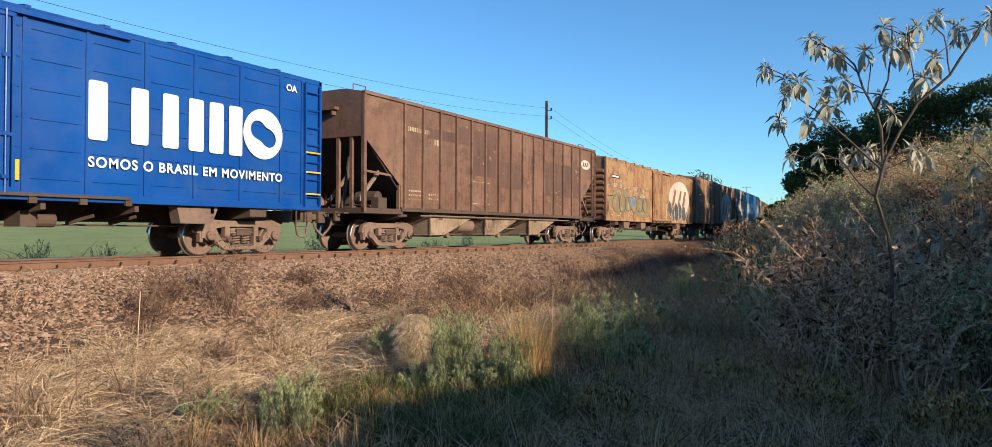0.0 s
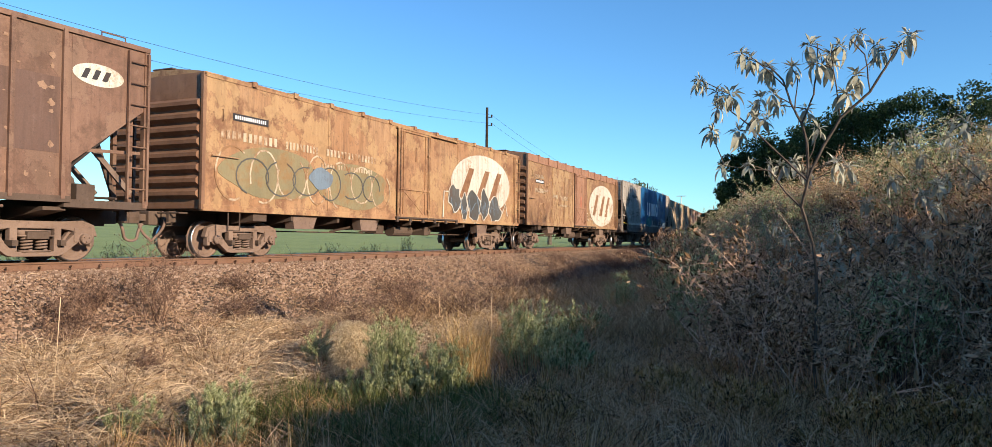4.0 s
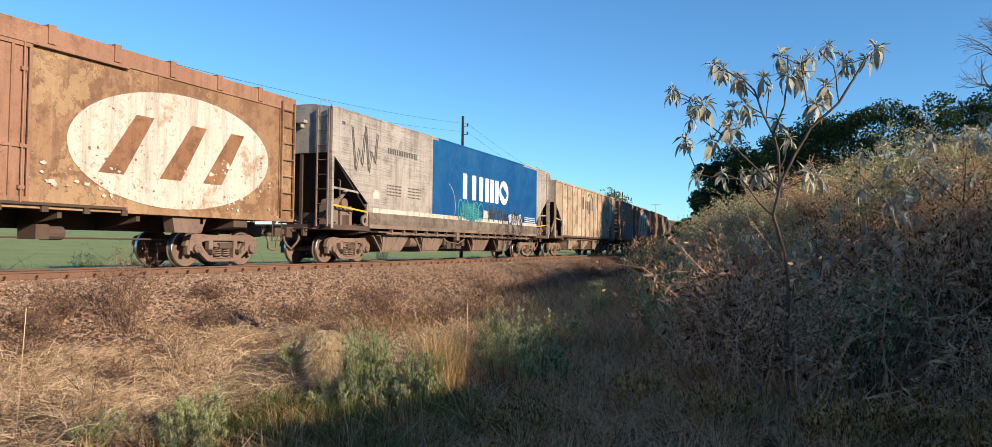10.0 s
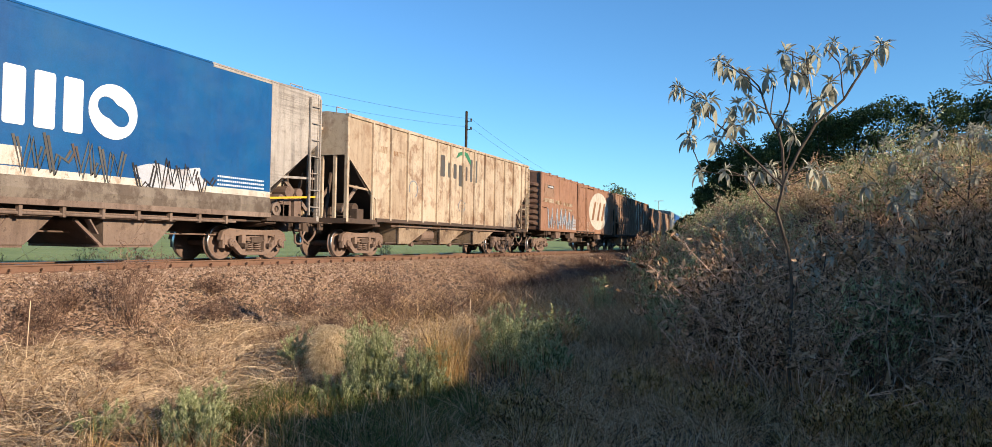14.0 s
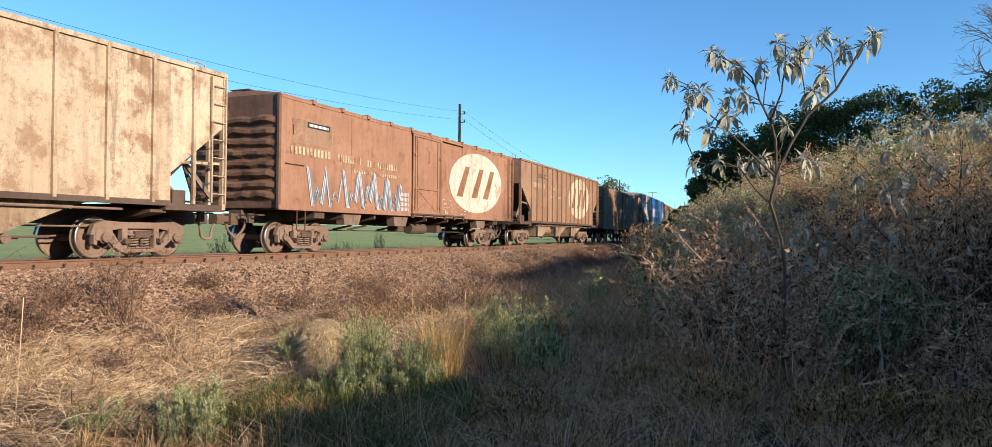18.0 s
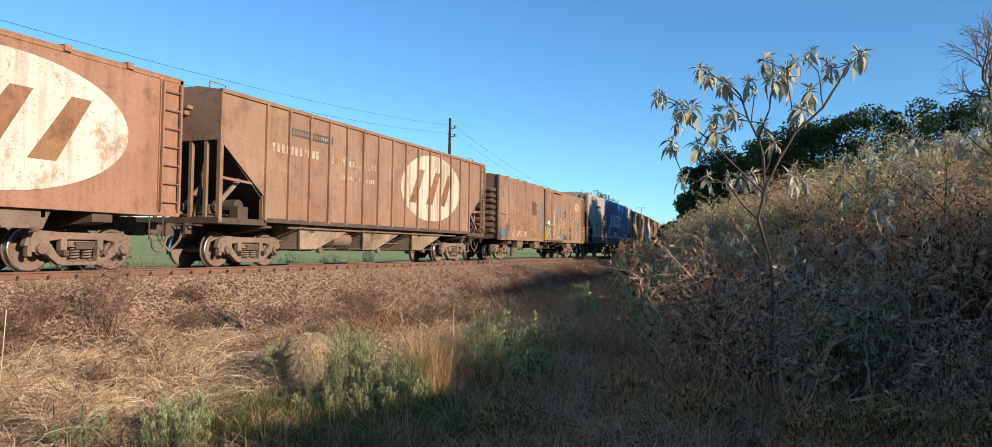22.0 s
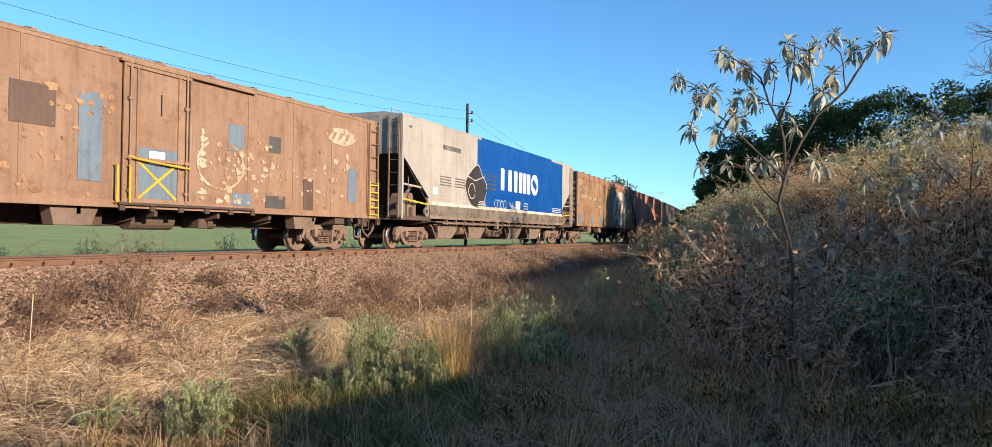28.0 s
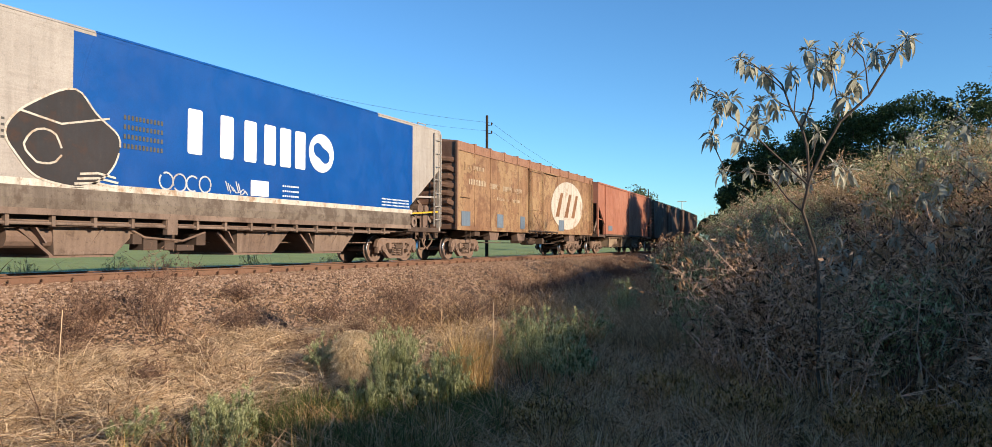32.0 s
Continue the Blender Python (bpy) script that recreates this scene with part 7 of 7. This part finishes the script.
# unseen bushes on that rise, added to break up its shadow edge
for i in range(42):
    x, y = 7.2 + 3.4 * rb.random(), -1.5 + 9.0 * rb.random()
    f = rb.uniform(0.45, 1.0)
    copy_thing(BUSHES[int(rb.choice([0, 2, 3, 5]))], Matrix.Translation((x, y, float(ground_z(x, y)) - 0.03)) @ pose(0, 0, 0, 0, 0, rb.uniform(0, 360)) @ Matrix.Diagonal((f, f, f, 1)))


def canes(n, seed):
    """Arching pale stems with side twigs that hang over the face of the bank."""
    rng = np.random.default_rng(seed)
    m = Mesh()

    def run(p, d, length, r, k, fall):
        pts = [p]
        for j in range(k):
            d = (d + Vector(rng.normal(0, 0.20, 3)) - Vector((0, 0, fall))).normalized()
            pts.append(pts[-1] + d * (length / k))
        for j in range(k):
            m.tube(pts[j], pts[j + 1], r * (1 - 0.75 * j / k), 3, r * (1 - 0.75 * (j + 1) / k), False)
        return pts

    roots = sow(rng, n, -1.6, 7.0, 5.5, 12, lambda x, y: smooth(-0.8, 0.0, bank_in(x, y)) * smooth(3.4, 2.0, bank_in(x, y)) * np.clip(9 / np.hypot(x, y), 0, 1))
    for x, y, z in roots:
        a = rng.uniform(0, 6.28)
        far = run(Vector((x, y, z)), Vector((0.5 * math.cos(a), 0.5 * math.sin(a), 1.0)).normalized(), rng.uniform(0.7, 1.8), rng.uniform(0.004, 0.008), 8, rng.uniform(0.03, 0.2))
        for j in range(int(rng.integers(2, 7))):
            run(far[int(rng.integers(2, 9))], Vector(rng.normal(0, 1, 3)).normalized(), rng.uniform(0.12, 0.5), 0.003, 3, 0.1)
    return m


stuff("bramble_canes", canes(170, 88).data("bramble_canes", mat_cane), "pale arching canes tangled over the bank face", "undergrowth")
for i, (x, y, h, r, lf) in enumerate(((-2.0, 13.0, 1.7, 0.6, 0.09), (-1.2, 11.0, 1.6, 0.6, 0.08), (-2.9, 15.5, 1.8, 0.7, 0.09), (-3.6, 18.4, 1.9, 0.8, 0.10), (-0.5, 9.6, 1.5, 0.6, 0.08), (-4.4, 22.0, 2.1, 0.9, 0.11),
                                     (0.7, 8.6, 1.5, 0.6, 0.08), (-5.3, 26.0, 2.2, 1.0, 0.12), (1.6, 8.9, 1.6, 0.7, 0.09), (2.5, 8.4, 1.7, 0.7, 0.09), (-6.2, 31.0, 2.4, 1.1, 0.13), (-7.0, 37.0, 2.6, 1.2, 0.14), (-7.6, 43.0, 2.6, 1.3, 0.15))):
    shrub(x, y, h, r, 46, "tall grey-green weedy bush on the bank", mat_vine if i % 3 else mat_shrub, lf, 360 + i, name="bush", per=72, sink=0.1, aspect=0.26, stem=mat_weed)
# plants left of x -2.8 take the sunlit green, the rest the shade-lifted one
for i, (x, y, h, r) in enumerate(((2.6, 6.6, 0.5, 0.5), (1.2, 5.9, 0.4, 0.45), (0.3, 6.6, 0.42, 0.4), (0.9, 6.9, 0.45, 0.45), (1.6, 6.9, 0.5, 0.5), (-3.5, 9.6, 0.6, 0.45), (-3.75, 11.4, 0.7, 0.5), (-2.3, 5.9, 0.35, 0.35), (-1.55, 7.5, 0.4, 0.4), (-0.7, 6.9, 0.4, 0.35), (-2.9, 8.2, 0.5, 0.4))):
    shrub(x, y, h, r, 34, "low dark green plant in the shaded grass", mat_shrub if x < -2.8 else mat_lush_shade, 0.06, 420 + i, name="plant", per=60, aspect=0.25, stem=mat_shrub if x < -2.8 else mat_lush_shade, foot=0.5)
shrub(-2.2, 16.6, 2.0, 0.55, 20, "tall leafy green bush at the foot of the bank", mat_shrub, 0.11, 61, per=36)
shrub(-1.1, 11.9, 1.3, 0.6, 24, "leafy green bush at the foot of the bank", mat_shrub, 0.08, 62, per=40)
for i, (x, y, h) in enumerate(((-16.7, 12.6, 1.1), (-17.2, 17.8, 1.25), (-16.8, 21.5, 1.2), (-17.4, 9.0, 1.15), (-16.6, 26.5, 1.4), (-17.5, 14.8, 1.1), (-16.9, 24.0, 1.2), (-17.3, 10.6, 1.1), (-17.6, 7.6, 1.1))):
    shrub(x, y, h, 0.45, 20, "low green bush beyond the track", mat_shrub, 0.06, 80 + i, per=40)


def tussock(x, y, r, h, n, label, mat, seed):
    """A rounded clump of dry grass that hangs over on all sides."""
    rng = np.random.default_rng(seed)
    z = float(ground_z(x, y))
    top = new("grass_tussock")
    tagged(top, label, "grass tussock")
    core = Mesh()
    core.lathe_x([(0.0, r * 0.86), (h * 0.3, r * 0.95), (h * 0.6, r * 0.9), (h * 0.8, r * 0.7), (h * 0.93, r * 0.38), (h * 0.97, 0.01)], 0, 0, 16)
    core.v = [(p[1], p[2], p[0]) for p in core.v]
    part("root_crown", core, mat, top, smooth=True)
    a = rng.uniform(0, 6.28, n)
    u = rng.uniform(0, 1, n)
    rr = r * np.interp(u, [0, 0.3, 0.6, 0.8, 0.93, 1], [0.86, 0.95, 0.9, 0.7, 0.38, 0.05]) * rng.uniform(0.92, 1.08, n)
    P = np.stack([np.cos(a) * rr, np.sin(a) * rr, h * 0.97 * u], 1)
    part("straw", blades("straw", P, rng.uniform(0.07, 0.22, n), rng.uniform(0.003, 0.006, n), mat, rng, 0.4, 0.3, 1.5, 4, a + rng.normal(0, 0.9, n)), None, top)
    top.location = (x, y, z)
    return top


tussock(-5.45, 7.45, 0.22, 0.64, 8000, "rounded tussock of bleached dry grass", mat_tussock, 31)
for i, (x, y, n, h) in enumerate(((-3.68, 7.1, 760, 1.02), (-5.3, 14.9, 420, 0.6), (-4.6, 13.2, 300, 0.55), (-3.7, 16.5, 300, 0.7), (-4.75, 16.9, 300, 0.6))):
    rng = np.random.default_rng(50 + i)
    P = np.concatenate([rng.normal(0, 0.12, (n, 2)), np.zeros((n, 1))], 1)
    t = new("grass_tuft", blades("grass_tuft", P, rng.uniform(0.35, h, n), rng.uniform(0.004, 0.008, n), mat_gold, rng, 0.16, 0.16, 0.05))
    t.location = (x, y, float(ground_z(x, y)))
    tagged(t, "upright tuft of golden stalks", "grass tuft")
for x, y, h in ((-6.15, 4.05, 1.22), (-3.5, 7.3, 1.05)):
    m = Mesh()
    z = float(ground_z(x, y))
    m.tube((0, 0, -0.02), (0.03, 0.02, h * 0.6), 0.004, 5, 0.003).tube((0.03, 0.02, h * 0.6), (0.02, 0.05, h), 0.003, 5, 0.004)
    s = new("dry_stalk", m.data("dry_stalk", mat_straw))
    s.location = (x, y, z)
    tagged(s, "single tall dry seed stalk", "stalk")


# ---- trees ----
mat_limb = rough_stuff("grey_limb_bark", [(0.2, (0.05, 0.038, 0.03)), (0.7, (0.16, 0.125, 0.095))], 8, 0.85, 40, 0.3)
def limb(m, a, b, r0, r1, rng, bend=0.12, n=4, sides=6):
    """A tapering, slightly crooked branch; returns its points."""
    a, b = Vector(a), Vector(b)
    L = (b - a).length
    pts = [a]
    for k in range(1, n):
        u = k / n
        pts.append(a.lerp(b, u) + Vector(rng.normal(0, bend * L * 0.35, 3)) * math.sin(math.pi * u))
    pts.append(b)
    for k in range(n):
        m.tube(pts[k], pts[k + 1], r0 + (r1 - r0) * k / n, sides, r0 + (r1 - r0) * (k + 1) / n, False)
    return pts


def big_leaf_data(length, width, sag, seed):
    rng = random.Random(seed)
    m = Mesh()
    n = 6
    pts, fs = [], []
    for k in range(n + 1):
        u = k / n
        w = width * math.sin(math.pi * min(1, 0.06 + u * 0.94)) ** 0.8 * (1.15 - 0.5 * u) / 2
        y = length * u
        z = -sag * length * u * u
        pts += [(-w, y, z + 0.25 * w), (0, y, z), (w, y, z + 0.25 * w * rng.uniform(0.5, 1.2))]
    for k in range(n):
        for j in (0, 1):
            fs.append((3 * k + j, 3 * k + j + 1, 3 * k + j + 4, 3 * k + j + 3))
    return m.add(pts, fs).data("leaf", mat_big_leaf, True)


LEAVES = [big_leaf_data(0.16, 0.052, 0.3, 1), big_leaf_data(0.18, 0.058, 0.5, 2), big_leaf_data(0.13, 0.044, 0.2, 3), big_leaf_data(0.155, 0.054, 0.6, 4)]


def lens_leaves(name, P, D, L, W, mat, rng):
    """Narrow pointed leaves from P along D, folded along the middle and bent down at the tip."""
    n = len(P)
    D = D / np.linalg.norm(D, axis=1)[:, None]
    side = np.cross(D, rng.normal(0, 1, (n, 3)) * 0.5 + np.array([0, 0, 1.0]))
    side /= np.linalg.norm(side, axis=1)[:, None] + 1e-9
    L, W = L[:, None], W[:, None]
    sag = np.array([0, 0, -1.0]) * L
    mid = P + D * L * 0.45 - sag * 0.03
    V = np.stack([P, mid + side * W * 0.5, P + D * L + sag * 0.22, mid - side * W * 0.5], 1)
    return fast_mesh(name, V.reshape(-1, 3), (np.arange(n) * 4)[:, None] + np.arange(4)[None], mat, False)


def felt_tree(x, y, z, tips, label, seed=0, per=7, r=0.02, scale=1.0, limbs=None, root=-0.5):
    """A small open tree whose bare limbs end in star-shaped tufts over large hanging leaves. tips: (x, z) of the tufts from the base."""
    rng = np.random.default_rng(seed)
    tree = new("leafy_sapling")
    tree.location = (x, y, z)
    tagged(tree, label, "tree")
    wood = Mesh()
    if limbs is None:
        fork = Vector((0.02, 0, 0.55 * scale))
        limb(wood, (0.10, 0, root), fork, r * 1.1, r * 0.9, rng, 0.03, 6, 7)
        made = [fork]
        for e in ((-0.45, 1.05), (0.05, 1.25), (0.42, 1.0)):
            made += limb(wood, fork, Vector((e[0] * scale, rng.uniform(-0.2, 0.2), e[1] * scale)), r * 0.75, r * 0.45, rng, 0.06, 4)[1:]
    else:
        made = []
        for r0, r1, line in limbs:
            a = Vector((line[0][0], 0, line[0][1]))
            a = min(made, key=lambda q: math.hypot(q.x - a.x, q.z - a.z)) if made else a
            k, lean = len(line) - 1, rng.uniform(-0.22, 0.22)
            for j, (px, pz) in enumerate(line[1:]):
                b = Vector((px, a.y + lean / k, pz))
                made += limb(wood, a, b, r0 + (r1 - r0) * j / k, r0 + (r1 - r0) * (j + 1) / k, rng, 0.03, 3, 6)[1:]
                a = b
        fork = made[3]
    P, D, size = [], [], []
    for tx, tz in sorted(tips, key=lambda q: abs(q[0]) + q[1]):
        tip = Vector((tx * scale, rng.normal(0, 0.22), tz * scale))
        near = min((q for q in made if q.z < tip.z - 0.04), key=lambda q: (q - tip).length + 0.5 * abs((q - tip).y), default=fork)
        p = limb(wood, near, tip, r * 0.34, r * 0.2, rng, 0.05, 4, 5)
        made += p[2:]
        g = rng.uniform(0.75, 1.2)
        for k in range(18):
            az, el = 2.4 * k + rng.uniform(-0.4, 0.4), rng.uniform(-0.35, 1.15)
            P.append(np.array(tip) + rng.normal(0, 0.012, 3))
            D.append((math.cos(az) * math.cos(el), math.sin(az) * math.cos(el), math.sin(el)))
            size.append(g * rng.uniform(0.08, 0.15))
        for k in range(per if g > 0.9 else per - 1):
            az = 2.4 * k + rng.uniform(-0.5, 0.5)
            lf = part("leaf", LEAVES[int(rng.integers(0, 4))], None, tree)
            q = g * rng.uniform(0.7, 1.15)
            off = Vector((math.cos(az), math.sin(az), 0)) * rng.uniform(0.01, 0.05)
            lf.matrix_basis = Matrix.Translation(tip + off - Vector((0, 0, 0.01 * k))) @ pose(0, 0, 0, 0, 0, math.degrees(az) - 90) @ pose(0, 0, 0, rng.uniform(-84, -38), rng.uniform(-30, 30), 0) @ Matrix.Diagonal((q, q, q, 1))
    size = np.array(size)
    tagged(part("tuft_leaves", lens_leaves("tuft_leaves", np.array(P), np.array(D), size, size * rng.uniform(0.14, 0.24, len(size)), mat_big_leaf, rng), None, tree), kind="stuff")
    part("trunk", wood, mat_limb, tree, "thin crooked stem with bare limbs")
    return tree


BOUGHS = [(0.017, 0.015, [(-0.1, -1.15), (-0.12, 0.24), (-0.15, 0.52), (-0.26, 0.9), (-0.2, 1.16)]), (0.016, 0.008, [(-0.2, 1.16), (-0.21, 1.55), (-0.26, 1.74), (-0.36, 1.95), (-0.44, 2.2), (-0.61, 2.40)]),
         (0.017, 0.010, [(-0.2, 1.16), (-0.05, 1.52), (0.09, 1.77), (0.35, 2.01), (0.48, 2.23), (0.58, 2.42)]), (0.010, 0.006, [(-0.26, 1.74), (-0.15, 2.03), (-0.12, 2.34), (-0.12, 2.56)]),
         (0.007, 0.005, [(0.12, 1.81), (0.03, 2.23), (0.01, 2.44)]), (0.007, 0.005, [(-0.33, 1.89), (-0.3, 2.22), (-0.36, 2.33)]), (0.012, 0.008, [(-0.26, 0.9), (-0.4, 1.04), (-0.56, 1.27)]),
         (0.013, 0.007, [(-0.2, 1.16), (-0.56, 1.53), (-0.75, 1.74), (-0.93, 1.89)]), (0.007, 0.005, [(-0.43, 2.1), (-0.59, 2.31), (-0.74, 2.45)]), (0.007, 0.005, [(0.35, 2.01), (0.3, 2.36), (0.17, 2.5)])]
TIPS = [(0.70, 2.60), (0.62, 2.52), (0.41, 2.54), (0.46, 2.48), (0.25, 2.58), (0.09, 2.57), (0.0, 2.50), (-0.2, 2.60), (-0.12, 2.32), (-0.02, 2.32), (-0.87, 2.57), (-0.77, 2.50), (-0.61, 2.38), (-0.36, 2.35), (-1.34, 2.31), (-1.23, 2.23), (-1.11, 2.16), (-1.0, 2.02), (-1.08, 1.96), (-0.93, 2.05),
        (-0.75, 2.01), (-0.65, 2.03), (-0.53, 2.06), (-0.48, 1.97), (0.23, 2.22), (0.2, 2.08), (0.12, 2.02), (-0.22, 1.91), (-0.12, 1.77), (-0.62, 1.83), (-1.15, 1.73), (-0.89, 1.74), (-0.69, 1.8), (-1.0, 1.33), (-0.75, 1.33), (-0.59, 1.39), (-0.46, 1.35), (-0.34, 1.38), (-0.24, 1.28), (0.06, 1.34), (0.17, 1.3)]
felt_tree(-0.02, 8.0, 0.0, TIPS, "slender tree with silvery drooping leaf tufts", 3, 7, 0.02, 1.0, BOUGHS)
rt = random.Random(9)
for i, (x, y, n) in enumerate(((3.0, 11.4, 10), (3.9, 11.0, 11), (2.2, 12.6, 11), (4.6, 12.0, 9), (1.3, 13.2, 9), (3.4, 13.6, 8), (1.9, 11.0, 10), (5.0, 10.6, 8), (1.2, 10.4, 12), (2.5, 10.4, 12), (3.5, 10.2, 10), (4.3, 9.8, 10),
                               (0.7, 11.4, 11), (0.2, 11.0, 9), (1.7, 12.0, 11), (-0.3, 12.4, 9), (2.8, 12.2, 10))):
    felt_tree(x, y, float(ground_z(x, y)), [(rt.uniform(-0.55, 0.55), rt.uniform(0.75, 1.6)) for _ in range(n)], "low sapling with silvery drooping leaves on the bank", 30 + i, 5, 0.011, 0.95, root=-0.1)


def broad_tree(x, y, h, w, n, label, mat, seed, leaf=0.16, name="tree", low=0.12, z=None):
    """A tree: tapered trunk, limbs, and a crown of leaf clumps with gaps."""
    rng = np.random.default_rng(seed)
    z = float(ground_z(x, y)) if z is None else z
    tree = new(name)
    tree.location = (x, y, z - 0.1)
    tagged(tree, label, "tree")
    wood = Mesh()
    fork = Vector((rng.normal(0, 0.1), rng.normal(0, 0.1), h * 0.32))
    limb(wood, (0, 0, 0), fork, 0.035 * h, 0.022 * h, rng, 0.05, 4, 8)
    clumps = []
    for k in range(int(22 + w * 6)):
        a, u, v = rng.uniform(0, 6.28), rng.uniform(0.05, 1) ** 0.5, rng.uniform(low, 1)
        prof = math.sin(math.pi * (0.12 + 0.80 * v)) ** 0.7
        c = Vector((math.cos(a) * w * u * prof, math.sin(a) * w * u * prof, h * (0.05 + 0.9 * v)))
        clumps.append((c, rng.uniform(0.16, 0.34) * w))
        if k % 2 == 0:
            limb(wood, fork, c * 0.9, 0.008 * h, 0.002 * h, rng, 0.12, 3, 5)
    part("trunk", wood, mat_bark, tree)
    C = []
    per = n // len(clumps)
    for c, q in clumps:
        d = rng.normal(0, 1, (per, 3))
        d /= np.linalg.norm(d, axis=1)[:, None]
        C.append(np.array(c) + d * q * (rng.uniform(0.35, 1.0, (per, 1)) ** 0.6) * np.array([1, 1, 0.75]))
    C = np.concatenate(C)
    part("crown", leaf_cloud("crown", C, rng.uniform(leaf * 0.6, leaf * 1.3, len(C)), mat, rng, 0.6, 0.4), None, tree)
    return tree


# trees beyond y 52, mostly hidden by nearer ones, are added to shade far wagons
for i, (x, y, h, w) in enumerate(((-7.0, 50, 3.4, 1.7), (-5.2, 48, 5.0, 2.2), (-2.6, 47, 5.8, 3.0), (0.6, 46, 6.2, 3.2), (3.8, 45, 6.2, 3.2), (7.2, 44.5, 6.8, 3.4), (10.8, 44, 6.8, 3.6), (-4.0, 48, 5.4, 2.4), (-3.6, 55, 5.8, 2.8),
                                    (-4.0, 59.5, 6.2, 2.8), (-4.4, 64.5, 6.2, 2.8), (-5.0, 70, 6.4, 3.0), (-6.0, 76, 6.6, 3.0), (-7.0, 83, 6.8, 3.2), (-8.0, 90, 7, 3.2), (1.8, 52, 7.4, 3.2), (-5.8, 57.5, 4.6, 2.4), (-6.4, 63, 4.8, 2.4), (-7.0, 69, 5.0, 2.6), (-8.2, 76, 5.0, 2.8), (-0.6, 52.5, 7.0, 3.0), (-0.8, 58, 7.4, 3.0))):
    broad_tree(x, y, h, w, 15000 if i < 9 else 9000, "dense dark green tree on the railway bank", mat_dark_leaf, 100 + i, 0.15 if i < 8 else 0.24, low=0.0)
broad_tree(-29.6, 116.3, 11.2, 4.6, 4200, "distant grey-green tree beyond the field", mat_far_leaf, 130, 0.35)
broad_tree(-35.5, 93.5, 9.6, 3.6, 3000, "distant grey-green tree beyond the field", mat_far_leaf, 131, 0.32)


def bare_tree(x, y, h, label, seed):
    """A leafless tree that forks again and again."""
    rng = np.random.default_rng(seed)
    tree = new("bare_tree")
    z = float(ground_z(x, y))
    tree.location = (x, y, z - 0.1)
    tagged(tree, label, "tree")
    trunk, twigs = Mesh(), Mesh()

    def grow(a, d, L, r, depth):
        b = a + d * L
        limb(trunk if depth < 2 else twigs, a, b, r, r * 0.62, rng, 0.10, 3 if depth < 4 else 2, 6 if depth < 3 else 4)
        if depth == 6:
            return
        for k in range(3 if depth in (0, 1, 2, 3, 4) else 2):
            nd = (d + Vector(rng.normal(0, 0.5, 3)) + Vector((0, 0, 0.16))).normalized()
            grow(b if k < 2 else a.lerp(b, 0.6), nd, (1.05 if depth == 0 else L * rng.uniform(0.6, 0.82)), r * (0.7 if depth < 2 else 0.58), depth + 1)

    grow(Vector((0, 0, 0)), Vector((-0.05, 0, 1)), h, 0.075, 0)
    part("trunk", trunk, mat_bark, tree)
    part("twig_crown", twigs, mat_bare, tree)
    return tree


bare_tree(5.75, 25.4, 2.1, "leafless grey tree with fine twigs", 12)

# ---- telegraph poles and wires ----
def pole(x, y, top, label):
    p = new("utility_pole")
    zb = float(ground_z(x, y))
    p.location = (x, y, zb)
    tagged(p, label, "utility pole")
    m = Mesh()
    m.tube((0, 0, -0.3), (0, 0, top - zb), 0.10, 10, 0.07)
    part("shaft", m, mat_pole, p)
    for k, z in enumerate((top - zb - 0.55, top - zb - 1.0)):
        b = Mesh()
        b.tube((0.08, 0, z), (0.28, 0, z), 0.02, 6).tube((0.28, 0, z - 0.02), (0.28, 0, z + 0.14), 0.045, 8)
        part("insulator", b, mat_pole, p)
    return p


POLES = [(-17.1, -19.0, 7.6), (-17.05, 35.1, 7.6), (-20.6, 88.0, 7.4), (-29.5, 140.0, 7.2)]
for x, y, t in POLES:
    pole(x, y, t, "dark wooden pole carrying two wires")
for drop, nm in ((0.43, 0), (0.88, 1)):
    m = Mesh()
    for (xa, ya, ta), (xb, yb, tb) in zip(POLES, POLES[1:]):
        n = 24
        pts = [(xa + (xb - xa) * u + 0.28, ya + (yb - ya) * u, ta + (tb - ta) * u - drop - 1.55 * 4 * u * (1 - u)) for u in (i / n for i in range(n + 1))]
        m.pipe(pts, 0.006, 4)
    w = new("overhead_wire", m.data("overhead_wire", mat_wire))
    tagged(w, "thin dark wire sagging between poles", "wire", "overhead wires")
m = Mesh()
m.tube((0, 0, -1), (0, 0, 9.2), 0.12, 8, 0.08).box(-0.9, 0.9, -0.12, 0.12, 9.2, 9.32)
s = new("signal_mast", m.data("signal_mast", mat_white))
s.location = (-27.6, 147, 0.0)
tagged(s, "distant pale mast with a short crossarm", "mast")


motions()
